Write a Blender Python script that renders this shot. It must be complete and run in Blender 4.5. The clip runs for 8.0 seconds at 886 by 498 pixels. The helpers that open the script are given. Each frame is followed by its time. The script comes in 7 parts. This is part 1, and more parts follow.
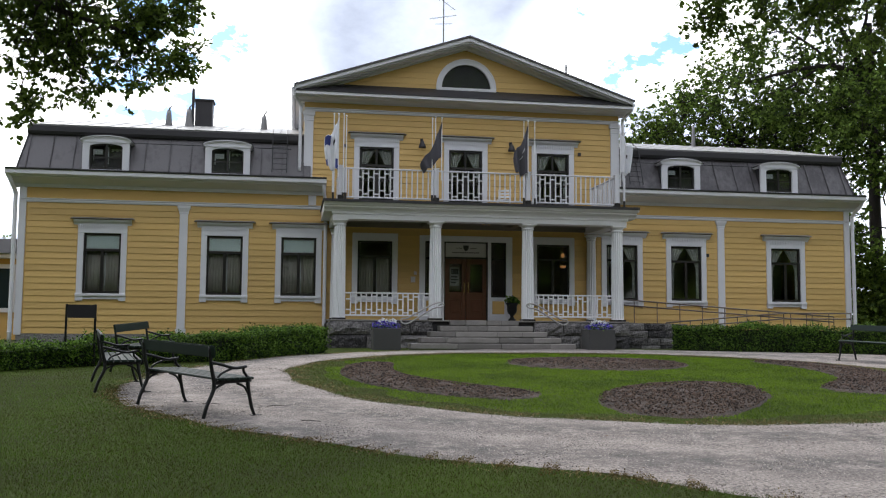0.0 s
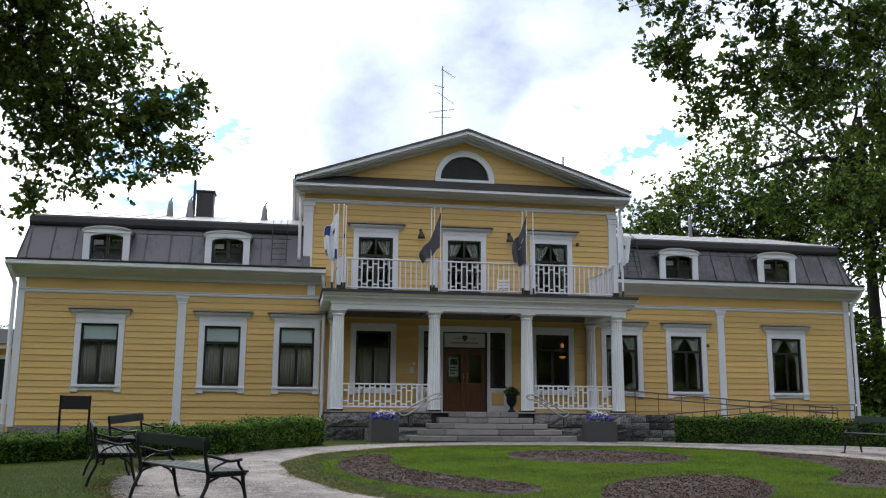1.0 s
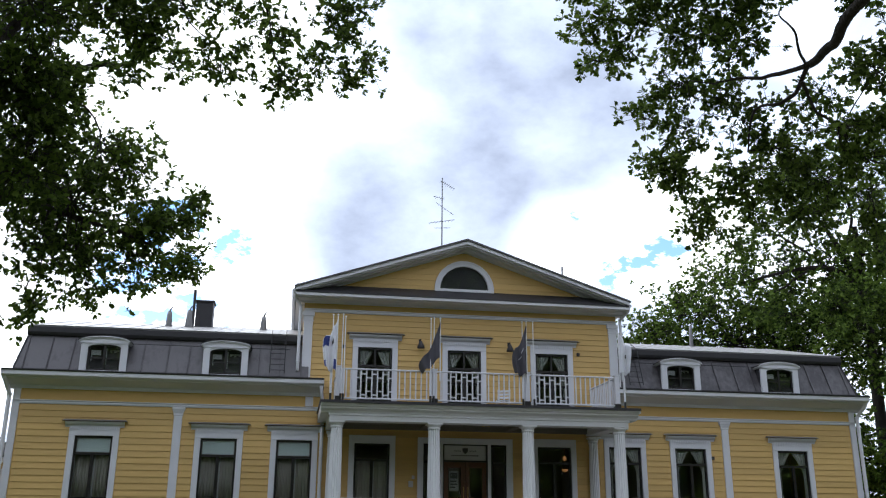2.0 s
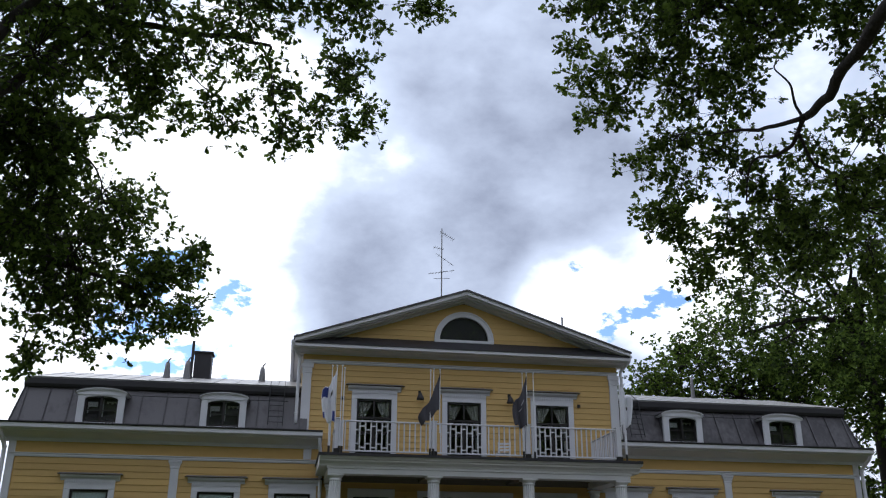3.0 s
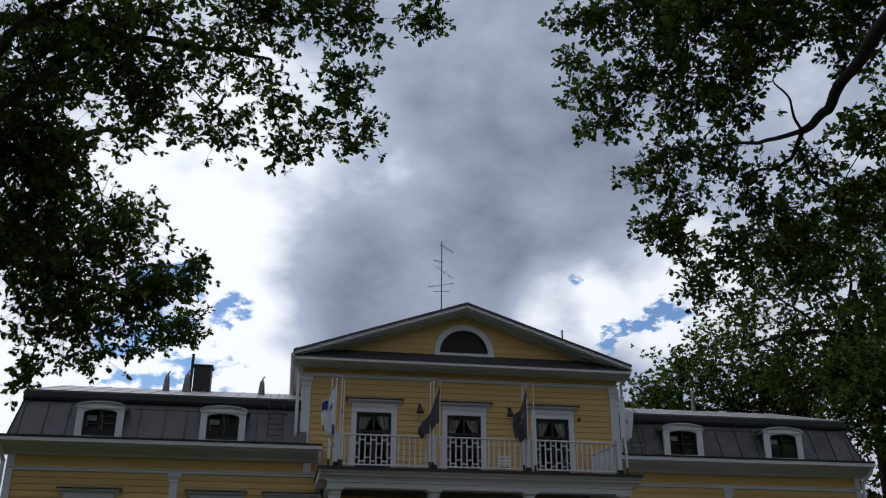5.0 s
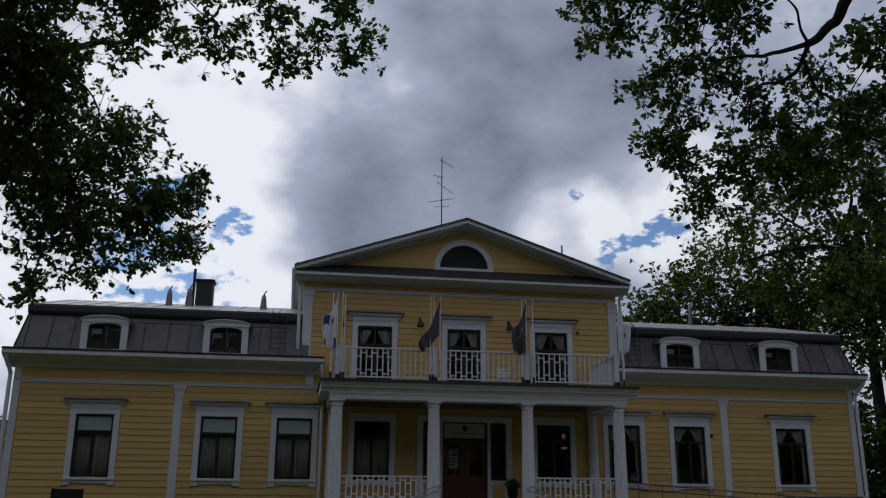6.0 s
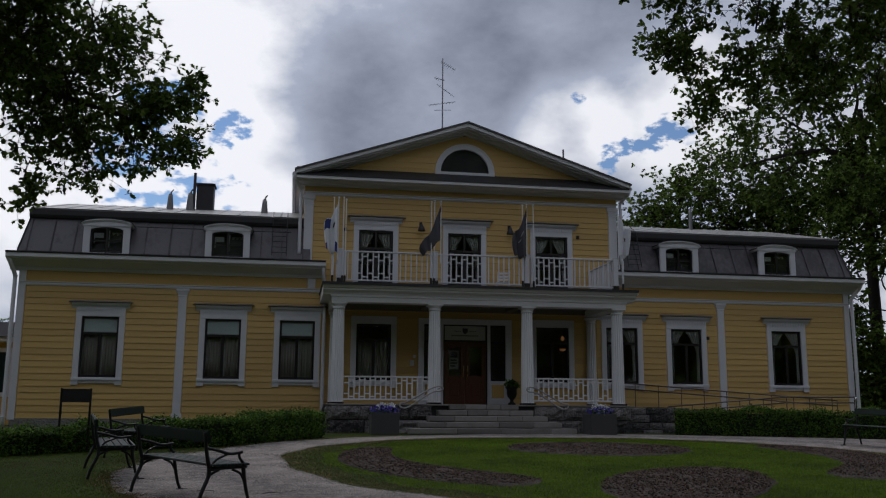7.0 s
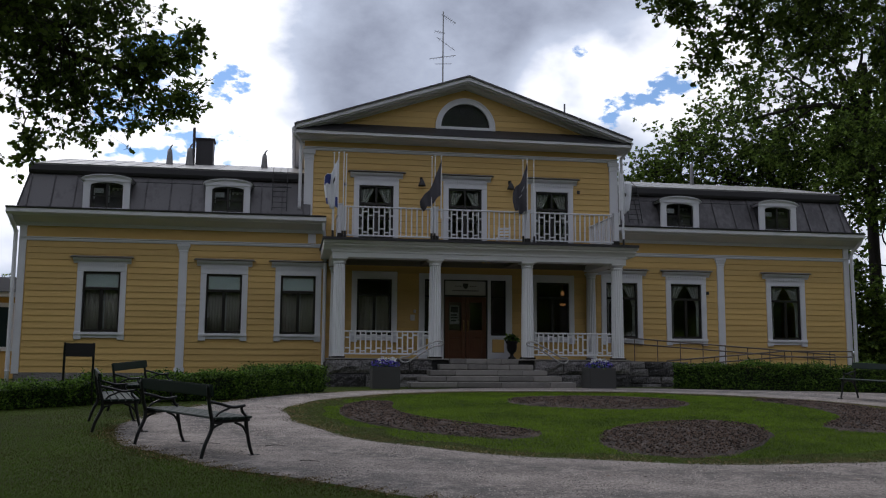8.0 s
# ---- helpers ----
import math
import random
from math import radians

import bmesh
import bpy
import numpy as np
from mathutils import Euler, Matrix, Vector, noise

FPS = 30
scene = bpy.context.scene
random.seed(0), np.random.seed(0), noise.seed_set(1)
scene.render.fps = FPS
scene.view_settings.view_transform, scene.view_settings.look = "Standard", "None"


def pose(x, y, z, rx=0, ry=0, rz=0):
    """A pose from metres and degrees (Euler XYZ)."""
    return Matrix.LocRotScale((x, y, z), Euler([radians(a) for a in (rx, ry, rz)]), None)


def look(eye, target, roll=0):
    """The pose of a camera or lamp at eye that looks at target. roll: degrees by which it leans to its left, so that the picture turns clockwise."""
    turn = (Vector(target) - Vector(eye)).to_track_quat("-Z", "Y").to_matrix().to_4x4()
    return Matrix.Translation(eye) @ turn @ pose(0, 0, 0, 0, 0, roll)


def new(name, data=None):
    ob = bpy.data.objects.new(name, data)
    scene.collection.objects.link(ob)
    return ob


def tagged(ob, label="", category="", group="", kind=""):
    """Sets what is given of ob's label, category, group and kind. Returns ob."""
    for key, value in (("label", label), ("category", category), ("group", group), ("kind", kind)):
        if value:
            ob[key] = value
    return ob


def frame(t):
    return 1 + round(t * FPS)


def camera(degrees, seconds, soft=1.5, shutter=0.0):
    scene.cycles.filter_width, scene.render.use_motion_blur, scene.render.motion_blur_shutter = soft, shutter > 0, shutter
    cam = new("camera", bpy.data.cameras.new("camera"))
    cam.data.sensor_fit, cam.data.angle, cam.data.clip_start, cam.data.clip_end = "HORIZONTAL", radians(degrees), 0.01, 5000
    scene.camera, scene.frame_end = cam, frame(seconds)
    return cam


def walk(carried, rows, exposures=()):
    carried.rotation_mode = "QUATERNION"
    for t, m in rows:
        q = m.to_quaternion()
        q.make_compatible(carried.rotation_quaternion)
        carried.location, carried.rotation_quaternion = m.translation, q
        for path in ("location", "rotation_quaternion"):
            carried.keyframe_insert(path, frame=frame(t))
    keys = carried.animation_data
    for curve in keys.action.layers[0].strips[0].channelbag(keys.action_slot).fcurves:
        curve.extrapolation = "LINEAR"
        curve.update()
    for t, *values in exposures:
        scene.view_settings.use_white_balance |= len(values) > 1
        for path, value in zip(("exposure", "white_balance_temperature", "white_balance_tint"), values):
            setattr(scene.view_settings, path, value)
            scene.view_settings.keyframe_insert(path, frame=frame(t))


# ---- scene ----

# camera: a tripod-like tilt from one standpoint in front of the manor
TILT = [  # seconds, yaw, pitch, lean
    (0.0, -9.34, 4.68, 0.46),
    (0.5, -9.36, 7.11, 0.49),
    (1.0, -9.37, 10.38, 0.45),
    (1.5, -9.36, 13.90, 0.45),
    (2.0, -9.34, 17.33, 0.39),
    (2.2, -9.34, 18.05, 0.39),
    (3.5, -9.34, 21.65, 0.37),
    (4.0, -9.34, 22.03, 0.36),
    (5.3, -9.35, 20.55, 0.35),
    (5.5, -9.36, 19.43, 0.35),
    (6.0, -9.37, 15.99, 0.37),
    (6.5, -9.37, 12.51, 0.41),
    (7.0, -9.36, 9.93, 0.41),
    (7.5, -9.36, 8.24, 0.41),
    (8.0, -9.35, 7.09, 0.40),
]
EYE = (0.0, -28.1, 0.8)
cam = camera(52.23, 8.0, soft=1.15)
EXPO = [  # seconds, stops, kelvin, tint
    (0.0, 0.25, 6450, 10), (1.0, 0.30, 6250, 10), (1.5, 0.24, 6120, 10), (2.0, 0.12, 6050, 10), (2.6, -0.2, 6020, 11), (3.5, -0.78, 6000, 12), (4.2, -1.06, 6000, 12),
    (5.4, -1.42, 6000, 12), (6.5, -1.58, 6120, 13), (7.2, -1.36, 6220, 13), (7.5, -1.24, 6230, 13), (8.0, -0.85, 6230, 13),
]
walk(cam, [(t, pose(*EYE, 90 + p, 0, y) @ pose(0, 0, 0, 0, 0, r)) for t, y, p, r in TILT], EXPO)

# ---- world and sun ----
SUN_ELEV, SUN_AZ = radians(46), radians(-32)   # azimuth clockwise from +Y


def build_world():
    w = bpy.data.worlds.new("world")
    scene.world = w
    w.use_nodes = True
    nt = w.node_tree
    n, l = nt.nodes, nt.links
    n.clear()
    out = n.new("ShaderNodeOutputWorld")
    bg = n.new("ShaderNodeBackground")
    sky = n.new("ShaderNodeTexSky")
    sky.sky_type = "NISHITA"
    sky.sun_disc = False
    sky.sun_elevation, sky.sun_rotation = SUN_ELEV, SUN_AZ
    sky.dust_density, sky.ozone_density = 0.1, 4.0
    tc = n.new("ShaderNodeTexCoord")

    def math_node(op, a, b=None, clamp=False):
        m = n.new("ShaderNodeMath")
        m.operation, m.use_clamp = op, clamp
        for k, v in enumerate((a, b)):
            if v is None:
                continue
            if isinstance(v, (int, float)):
                m.inputs[k].default_value = v
            else:
                l.new(v, m.inputs[k])
        return m.outputs[0]

    def fbm(scale, detail, offset, stretch=(1, 1, 1.5), rough=0.55, warp=0.0):
        mp = n.new("ShaderNodeMapping")
        mp.inputs["Location"].default_value = offset
        mp.inputs["Scale"].default_value = stretch
        l.new(tc.outputs["Generated"], mp.inputs[0])
        t = n.new("ShaderNodeTexNoise")
        t.inputs["Scale"].default_value, t.inputs["Detail"].default_value = scale, detail
        t.inputs["Roughness"].default_value, t.inputs["Distortion"].default_value = rough, warp
        l.new(mp.outputs[0], t.inputs[0])
        return t.outputs["Fac"]

    def toward(d, half, soft):
        """1 near the direction d, 0 past half + soft degrees."""
        v = n.new("ShaderNodeVectorMath")
        v.operation = "DOT_PRODUCT"
        l.new(tc.outputs["Generated"], v.inputs[0])
        v.inputs[1].default_value = Vector(d).normalized()
        r = n.new("ShaderNodeMapRange")
        r.interpolation_type = "SMOOTHSTEP"
        r.inputs[1].default_value, r.inputs[2].default_value = math.cos(radians(half + soft)), math.cos(radians(half))
        l.new(v.outputs["Value"], r.inputs[0])
        return r.outputs[0]

    # cover: thick almost everywhere, torn open in a few places low over the house
    wisps = fbm(26.0, 9, (3.1, 0.4, 1.7), stretch=(1, 1, 1.8), rough=0.62)
    open_sky = 0
    for d, half, soft, gain in SKY_GAPS:
        g = math_node("MULTIPLY", toward(d, half, soft), gain)
        open_sky = g if open_sky == 0 else math_node("MAXIMUM", open_sky, g)
    gap = math_node("ADD", open_sky, math_node("MULTIPLY", open_sky, math_node("MULTIPLY", math_node("SUBTRACT", wisps, 0.5), 5.5)))
    hole = n.new("ShaderNodeMapRange")
    hole.interpolation_type = "SMOOTHSTEP"
    hole.inputs[1].default_value, hole.inputs[2].default_value = 0.40, 0.70
    l.new(gap, hole.inputs[0])

    # thickness: grey bellies against bright edges
    big = fbm(4.0, 4, (1.3, 2.2, 0.3), stretch=(1, 1, 1.9))
    fine = fbm(9.0, 7, (0.2, 5.1, 2.0), stretch=(1, 1, 1.6), rough=0.58)
    thick = math_node("ADD", math_node("MULTIPLY", big, 0.45), math_node("MULTIPLY", fine, 0.60))
    thick = math_node("ADD", thick, 0.03)
    for d, half, soft, gain in SKY_BELLIES:
        thick = math_node("ADD", thick, math_node("MULTIPLY", toward(d, half, soft), gain))
    ramp = n.new("ShaderNodeValToRGB")
    e = ramp.color_ramp.elements
    e[0].position, e[0].color = 0.36, (1.0, 1.0, 1.0, 1)
    e[1].position, e[1].color = 0.96, (0.20, 0.222, 0.28, 1)
    mid = e.new(0.60)
    mid.color = (0.44, 0.485, 0.57, 1)
    l.new(thick, ramp.inputs[0])
    cloud = n.new("ShaderNodeVectorMath")
    cloud.operation = "SCALE"
    # clouds scatter the hidden sun's light forwards: brighter round it than opposite
    glow = n.new("ShaderNodeVectorMath")
    glow.operation = "DOT_PRODUCT"
    l.new(tc.outputs["Generated"], glow.inputs[0])
    glow.inputs[1].default_value = (math.sin(SUN_AZ) * math.cos(SUN_ELEV), math.cos(SUN_AZ) * math.cos(SUN_ELEV), math.sin(SUN_ELEV))
    lift = n.new("ShaderNodeMapRange")
    lift.interpolation_type = "SMOOTHSTEP"
    lift.inputs[1].default_value, lift.inputs[2].default_value = -0.4, 0.9
    lift.inputs[3].default_value, lift.inputs[4].default_value = CLOUD_LIGHT * 0.74, CLOUD_LIGHT * 1.2
    l.new(glow.outputs["Value"], lift.inputs[0])
    l.new(lift.outputs[0], cloud.inputs["Scale"])
    l.new(ramp.outputs[0], cloud.inputs[0])
    blue = n.new("ShaderNodeVectorMath")
    blue.operation = "SCALE"
    blue.inputs["Scale"].default_value = SKY_STRENGTH
    l.new(sky.outputs[0], blue.inputs[0])
    mix = n.new("ShaderNodeMix")
    mix.data_type = "RGBA"
    l.new(hole.outputs[0], mix.inputs[0])
    l.new(cloud.outputs[0], mix.inputs[6])
    l.new(blue.outputs[0], mix.inputs[7])
    l.new(mix.outputs[2], bg.inputs[0])
    l.new(bg.outputs[0], out.inputs[0])


SKY_STRENGTH, CLOUD_LIGHT = 0.22, 2.05
SKY_GAPS = [((0.336, 0.904, 0.265), 0.1, 1.6, 0.58), ((0.356, 0.893, 0.274), 0.1, 1.5, 0.62), ((0.376, 0.882, 0.283), 0.1, 1.5, 0.62), ((0.394, 0.873, 0.291), 0.3, 1.6, 0.58), ((0.295, 0.896, 0.332), 0.1, 0.7, 0.50),
            ((-0.071, 0.955, 0.286), 0.2, 2.0, 0.58), ((-0.141, 0.941, 0.307), 0.9, 3.0, 0.60), ((-0.169, 0.956, 0.242), 1.0, 3.0, 0.58), ((-0.127, 0.961, 0.245), 0.6, 3.0, 0.56), ((-0.078, 0.965, 0.249), 0.4, 2.6, 0.52),
            ((-0.096, 0.971, 0.219), 0.5, 2.6, 0.52)]
SKY_BELLIES = [((0.161, 0.920, 0.358), 3, 12, 0.17), ((0.054, 0.953, 0.297), 1.5, 5, 0.14), ((0.279, 0.875, 0.396), 3, 8, 0.15), ((0.114, 0.828, 0.549), 3, 8, 0.09), ((0.363, 0.763, 0.536), 4, 9, 0.10),
               ((0.217, 0.787, 0.577), 2, 5, 0.10), ((-0.129, 0.898, 0.420), 1, 11, -0.19), ((-0.058, 0.942, 0.331), 1, 6, -0.08), ((0.055, 0.890, 0.452), 1.0, 4, -0.08), ((0.236, 0.829, 0.507), 0.4, 3.0, -0.14),
               ((0.286, 0.911, 0.297), 1, 3.5, -0.34), ((0.380, 0.867, 0.321), 2, 4.5, -0.28), ((-0.230, 0.944, 0.236), 3, 6, -0.22), ((-0.057, 0.968, 0.244), 2, 4, -0.20)]
build_world()
sun = new("sun", bpy.data.lights.new("sun", "SUN"))
sun.data.energy, sun.data.angle, sun.data.color = 1.4, radians(18), (1.0, 0.96, 0.9)
sun.matrix_world = look((0, 0, 0), (-math.sin(SUN_AZ) * math.cos(SUN_ELEV), -math.cos(SUN_AZ) * math.cos(SUN_ELEV), -math.sin(SUN_ELEV)))

# ---- materials ----
MATS = {}


def mat(name, color, rough=0.7, metal=0.0, vary=0.12, scale=6.0, grain=60.0, bump=0.15, stretch=(1, 1, 1), tint=None, per_piece=0.0,
        per_island=0.0, spec=0.5, coat=0.0, thin=0.0, relief=0.01, contrast=1.0, fine=0.4):
    """A surface with variation at two scales: broad stains of scale, grain of grain; stretch draws the grain out along an axis."""
    m = bpy.data.materials.new(name)
    m.use_nodes = True
    nt = m.node_tree
    n, l = nt.nodes, nt.links
    b = n["Principled BSDF"]
    b.inputs["Roughness"].default_value, b.inputs["Metallic"].default_value = rough, metal
    b.inputs["Specular IOR Level"].default_value = spec
    b.inputs["Coat Weight"].default_value = coat
    tc = n.new("ShaderNodeTexCoord")
    mp = n.new("ShaderNodeMapping")
    mp.inputs["Scale"].default_value = stretch
    l.new(tc.outputs["Object"], mp.inputs[0])
    broad = n.new("ShaderNodeTexNoise")
    broad.inputs["Scale"].default_value, broad.inputs["Detail"].default_value = scale, 5
    small = n.new("ShaderNodeTexNoise")
    small.inputs["Scale"].default_value, small.inputs["Detail"].default_value = grain, 4
    l.new(mp.outputs[0], broad.inputs[0])
    l.new(mp.outputs[0], small.inputs[0])
    add = n.new("ShaderNodeMath")
    add.operation = "MULTIPLY_ADD"
    add.inputs[1].default_value = 1 - fine
    l.new(broad.outputs["Fac"], add.inputs[0])
    half = n.new("ShaderNodeMath")
    half.operation = "MULTIPLY"
    half.inputs[1].default_value = fine
    l.new(small.outputs["Fac"], half.inputs[0])
    l.new(half.outputs[0], add.inputs[2])
    fac = add.outputs[0]
    if per_piece or per_island:
        info = n.new("ShaderNodeObjectInfo" if per_piece else "ShaderNodeNewGeometry")
        pm = n.new("ShaderNodeMath")
        pm.operation = "MULTIPLY_ADD"
        pm.inputs[1].default_value = per_piece or per_island
        l.new(info.outputs["Random" if per_piece else "Random Per Island"], pm.inputs[0])
        off = n.new("ShaderNodeMath")
        off.operation = "SUBTRACT"
        off.inputs[1].default_value = (per_piece or per_island) / 2
        l.new(fac, off.inputs[0])
        l.new(off.outputs[0], pm.inputs[2])
        fac = pm.outputs[0]
    ramp = n.new("ShaderNodeValToRGB")
    e = ramp.color_ramp.elements
    c2 = tint or color
    e[0].position, e[0].color = 0.5 - 0.25 / contrast, (*[max(0, c * (1 - vary)) for c in c2], 1)
    e[1].position, e[1].color = 0.5 + 0.25 / contrast, (*[min(1, c * (1 + vary)) for c in color], 1)
    l.new(fac, ramp.inputs[0])
    l.new(ramp.outputs[0], b.inputs["Base Color"])
    rr = n.new("ShaderNodeMapRange")
    rr.inputs[3].default_value, rr.inputs[4].default_value = max(0.02, rough - 0.1), min(1, rough + 0.1)
    l.new(broad.outputs["Fac"], rr.inputs[0])
    l.new(rr.outputs[0], b.inputs["Roughness"])
    if bump:
        bp = n.new("ShaderNodeBump")
        bp.inputs["Strength"].default_value, bp.inputs["Distance"].default_value = bump, relief
        l.new(small.outputs["Fac"], bp.inputs["Height"])
        l.new(bp.outputs[0], b.inputs["Normal"])
    if thin:
        tr = n.new("ShaderNodeBsdfTranslucent")
        l.new(ramp.outputs[0], tr.inputs[0])
        ms = n.new("ShaderNodeMixShader")
        ms.inputs[0].default_value = thin
        l.new(b.outputs[0], ms.inputs[1])
        l.new(tr.outputs[0], ms.inputs[2])
        l.new(ms.outputs[0], n["Material Output"].inputs[0])
    MATS[name] = m
    return m


def glass_mat():
    m = bpy.data.materials.new("window_glass")
    m.use_nodes = True
    n, l = m.node_tree.nodes, m.node_tree.links
    n.remove(n["Principled BSDF"])
    fr = n.new("ShaderNodeFresnel")
    fr.inputs[0].default_value = 1.5
    tr = n.new("ShaderNodeBsdfTransparent")
    tr.inputs[0].default_value = (0.93, 0.95, 0.945, 1)
    gl = n.new("ShaderNodeBsdfGlossy")
    gl.inputs["Roughness"].default_value = 0.01
    tc = n.new("ShaderNodeTexCoord")
    wv = n.new("ShaderNodeTexNoise")
    wv.inputs["Scale"].default_value = 2.5
    l.new(tc.outputs["Object"], wv.inputs[0])
    bp = n.new("ShaderNodeBump")
    bp.inputs["Strength"].default_value, bp.inputs["Distance"].default_value = 0.25, 0.01
    l.new(wv.outputs["Fac"], bp.inputs["Height"])
    l.new(bp.outputs[0], gl.inputs["Normal"])
    mx = n.new("ShaderNodeMixShader")
    l.new(fr.outputs[0], mx.inputs[0])
    l.new(tr.outputs[0], mx.inputs[1])
    l.new(gl.outputs[0], mx.inputs[2])
    l.new(mx.outputs[0], n["Material Output"].inputs[0])
    return m


YELLOW = mat("yellow_paint", (0.61, 0.395, 0.132), 0.6, vary=0.12, scale=0.9, grain=35, bump=0.12, stretch=(0.25, 1, 3), per_piece=0.35)
YELLOW_FLAT = mat("yellow_frieze_paint", (0.61, 0.385, 0.122), 0.6, vary=0.07, scale=0.7, grain=30, bump=0.08)
WHITE = mat("white_paint", (0.745, 0.735, 0.745), 0.5, vary=0.07, scale=2.0, grain=40, bump=0.08)
TRIM = mat("grey_white_paint", (0.675, 0.665, 0.695), 0.5, vary=0.08, scale=1.5, grain=40, bump=0.08)
DARK_FRAME = mat("black_brown_paint", (0.018, 0.014, 0.013), 0.35, vary=0.2, bump=0.05)
GLASS = glass_mat()
ROOF_DARK = mat("dark_sheet_metal", (0.090, 0.083, 0.086), 0.5, 0.25, vary=0.2, scale=1.6, grain=9, contrast=2.2, tint=(0.060, 0.052, 0.056), bump=0.3, stretch=(1, 1, 0.6), per_piece=0.3, relief=0.03)
ROOF_LIGHT = mat("weathered_light_sheet_metal", (0.34, 0.33, 0.32), 0.45, 0.4, vary=0.15, scale=1.0, grain=12, bump=0.2)
STONE = mat("dark_rough_granite", (0.15, 0.138, 0.135), 0.85, vary=0.5, scale=5.0, grain=22, bump=1.0, tint=(0.06, 0.054, 0.056), per_piece=0.35, relief=0.06, contrast=2.0, fine=0.5)
STEP_STONE = mat("grey_cut_granite", (0.225, 0.205, 0.19), 0.8, vary=0.25, scale=3.0, grain=60, bump=0.5, per_piece=0.3, contrast=1.8, fine=0.5)
# grey-brown boards, painted darker still to deepen the shade in the porch
PORCH_CEILING = mat("grey_brown_shaded_boards", (0.18, 0.155, 0.13), 0.7, vary=0.12, scale=1.5, grain=40, bump=0.1, stretch=(0.3, 6, 1))
SHEER = mat("grey_brown_sheer_cloth", (0.50, 0.45, 0.41), 0.9, vary=0.2, scale=2.0, grain=80, bump=0.1, stretch=(8, 8, 0.6))
DOOR_WOOD = mat("varnished_brown_wood", (0.105, 0.037, 0.015), 0.35, vary=0.3, scale=5, grain=40, bump=0.08, stretch=(6, 6, 0.5))
ROOM = mat("room_paint", (0.30, 0.26, 0.22), 0.8, vary=0.1, bump=0)
CURTAIN = mat("pale_curtain_cloth", (0.78, 0.76, 0.74), 0.9, vary=0.1, grain=90, bump=0.2, thin=0.3)
BLIND = mat("pale_green_blind", (0.82, 0.90, 0.90), 0.7, vary=0.05, grain=80, bump=0.05)
BLACK_IRON = mat("black_cast_iron", (0.012, 0.012, 0.013), 0.42, 0.3, vary=0.3, grain=70, bump=0.25)
BENCH_GREEN = mat("dark_green_bench_paint", (0.008, 0.019, 0.014), 0.5, spec=0.3, vary=0.25, scale=3, grain=50, bump=0.12, stretch=(0.3, 1, 1))
PLANTER = mat("grey_fibre_cement", (0.062, 0.060, 0.058), 0.75, vary=0.12, scale=3, bump=0.15)
GRAVEL = mat("pale_crushed_gravel", (0.355, 0.303, 0.272), 0.95, vary=0.32, scale=2.2, grain=38, bump=1.0, tint=(0.215, 0.186, 0.170), relief=0.04, contrast=2.2, fine=0.65)
# ground and blades kept dark, the oaks' shade partly put into their greens
LAWN = mat("lawn_ground", (0.046, 0.070, 0.010), 0.95, spec=0.1, vary=0.4, scale=0.6, grain=45, bump=0.8, tint=(0.050, 0.052, 0.018), relief=0.03)
GRASS = mat("grass_blades", (0.056, 0.102, 0.010), 0.75, spec=0.12, vary=0.4, scale=0.9, grain=4, bump=0, per_island=0.45, thin=0.3, tint=(0.088, 0.084, 0.022), contrast=3.0)
# brighter copy of the turf: sunlight on the round lawn's middle, put into colour
SUNLIT_LUSH = mat("sunlit_lush_grass", (0.165, 0.262, 0.015), 0.75, spec=0.15, vary=0.3, scale=0.7, grain=3, bump=0, per_island=0.4, thin=0.3, tint=(0.080, 0.145, 0.015), contrast=2.0)
WORN = mat("worn_edge_grass", (0.082, 0.112, 0.018), 0.75, spec=0.12, vary=0.35, scale=1.6, grain=3, bump=0, per_island=0.5, thin=0.2, tint=(0.100, 0.080, 0.032), contrast=2.2)
SOIL = mat("dry_brown_soil", (0.082, 0.057, 0.045), 0.95, vary=0.5, scale=5, grain=35, bump=1.0, tint=(0.05, 0.038, 0.031), relief=0.06, contrast=2.0, fine=0.6)
BARK = mat("dark_oak_bark", (0.028, 0.022, 0.018), 0.9, vary=0.4, scale=5, grain=30, bump=1.0, stretch=(1, 1, 0.3), relief=0.03)
OAK_LEAF = mat("oak_leaves", (0.100, 0.148, 0.026), 0.8, spec=0.2, vary=0.35, scale=0.8, grain=5, bump=0, per_island=0.7, thin=0.38, tint=(0.055, 0.090, 0.018))
FAR_LEAF = mat("maple_leaves", (0.135, 0.200, 0.034), 0.8, spec=0.2, vary=0.35, scale=0.35, grain=3, bump=0, per_island=0.7, thin=0.36, tint=(0.055, 0.098, 0.020))
HEDGE_LEAF = mat("hedge_leaves", (0.118, 0.205, 0.026), 0.75, spec=0.25, vary=0.3, scale=2, grain=9, bump=0, per_island=0.8, thin=0.25, tint=(0.025, 0.062, 0.012))
# near-black green of the solid filling behind the hedge leaves
HEDGE_CORE = mat("hedge_filling", (0.012, 0.020, 0.008), 0.9, vary=0.4, grain=20, bump=0.8, relief=0.05)
FLAG_WHITE = mat("white_flag_cloth", (0.82, 0.82, 0.85), 0.8, vary=0.05, grain=90, bump=0.1, thin=0.3)
FLAG_DARK = mat("dark_grey_flag_cloth", (0.085, 0.08, 0.095), 0.8, vary=0.1, grain=90, bump=0.1, thin=0.2)
FLAG_BLUE = mat("blue_flag_print", (0.03, 0.045, 0.20), 0.8, vary=0.05, bump=0)
FLAG_PALE = mat("pale_flag_print", (0.36, 0.35, 0.38), 0.8, vary=0.05, bump=0)
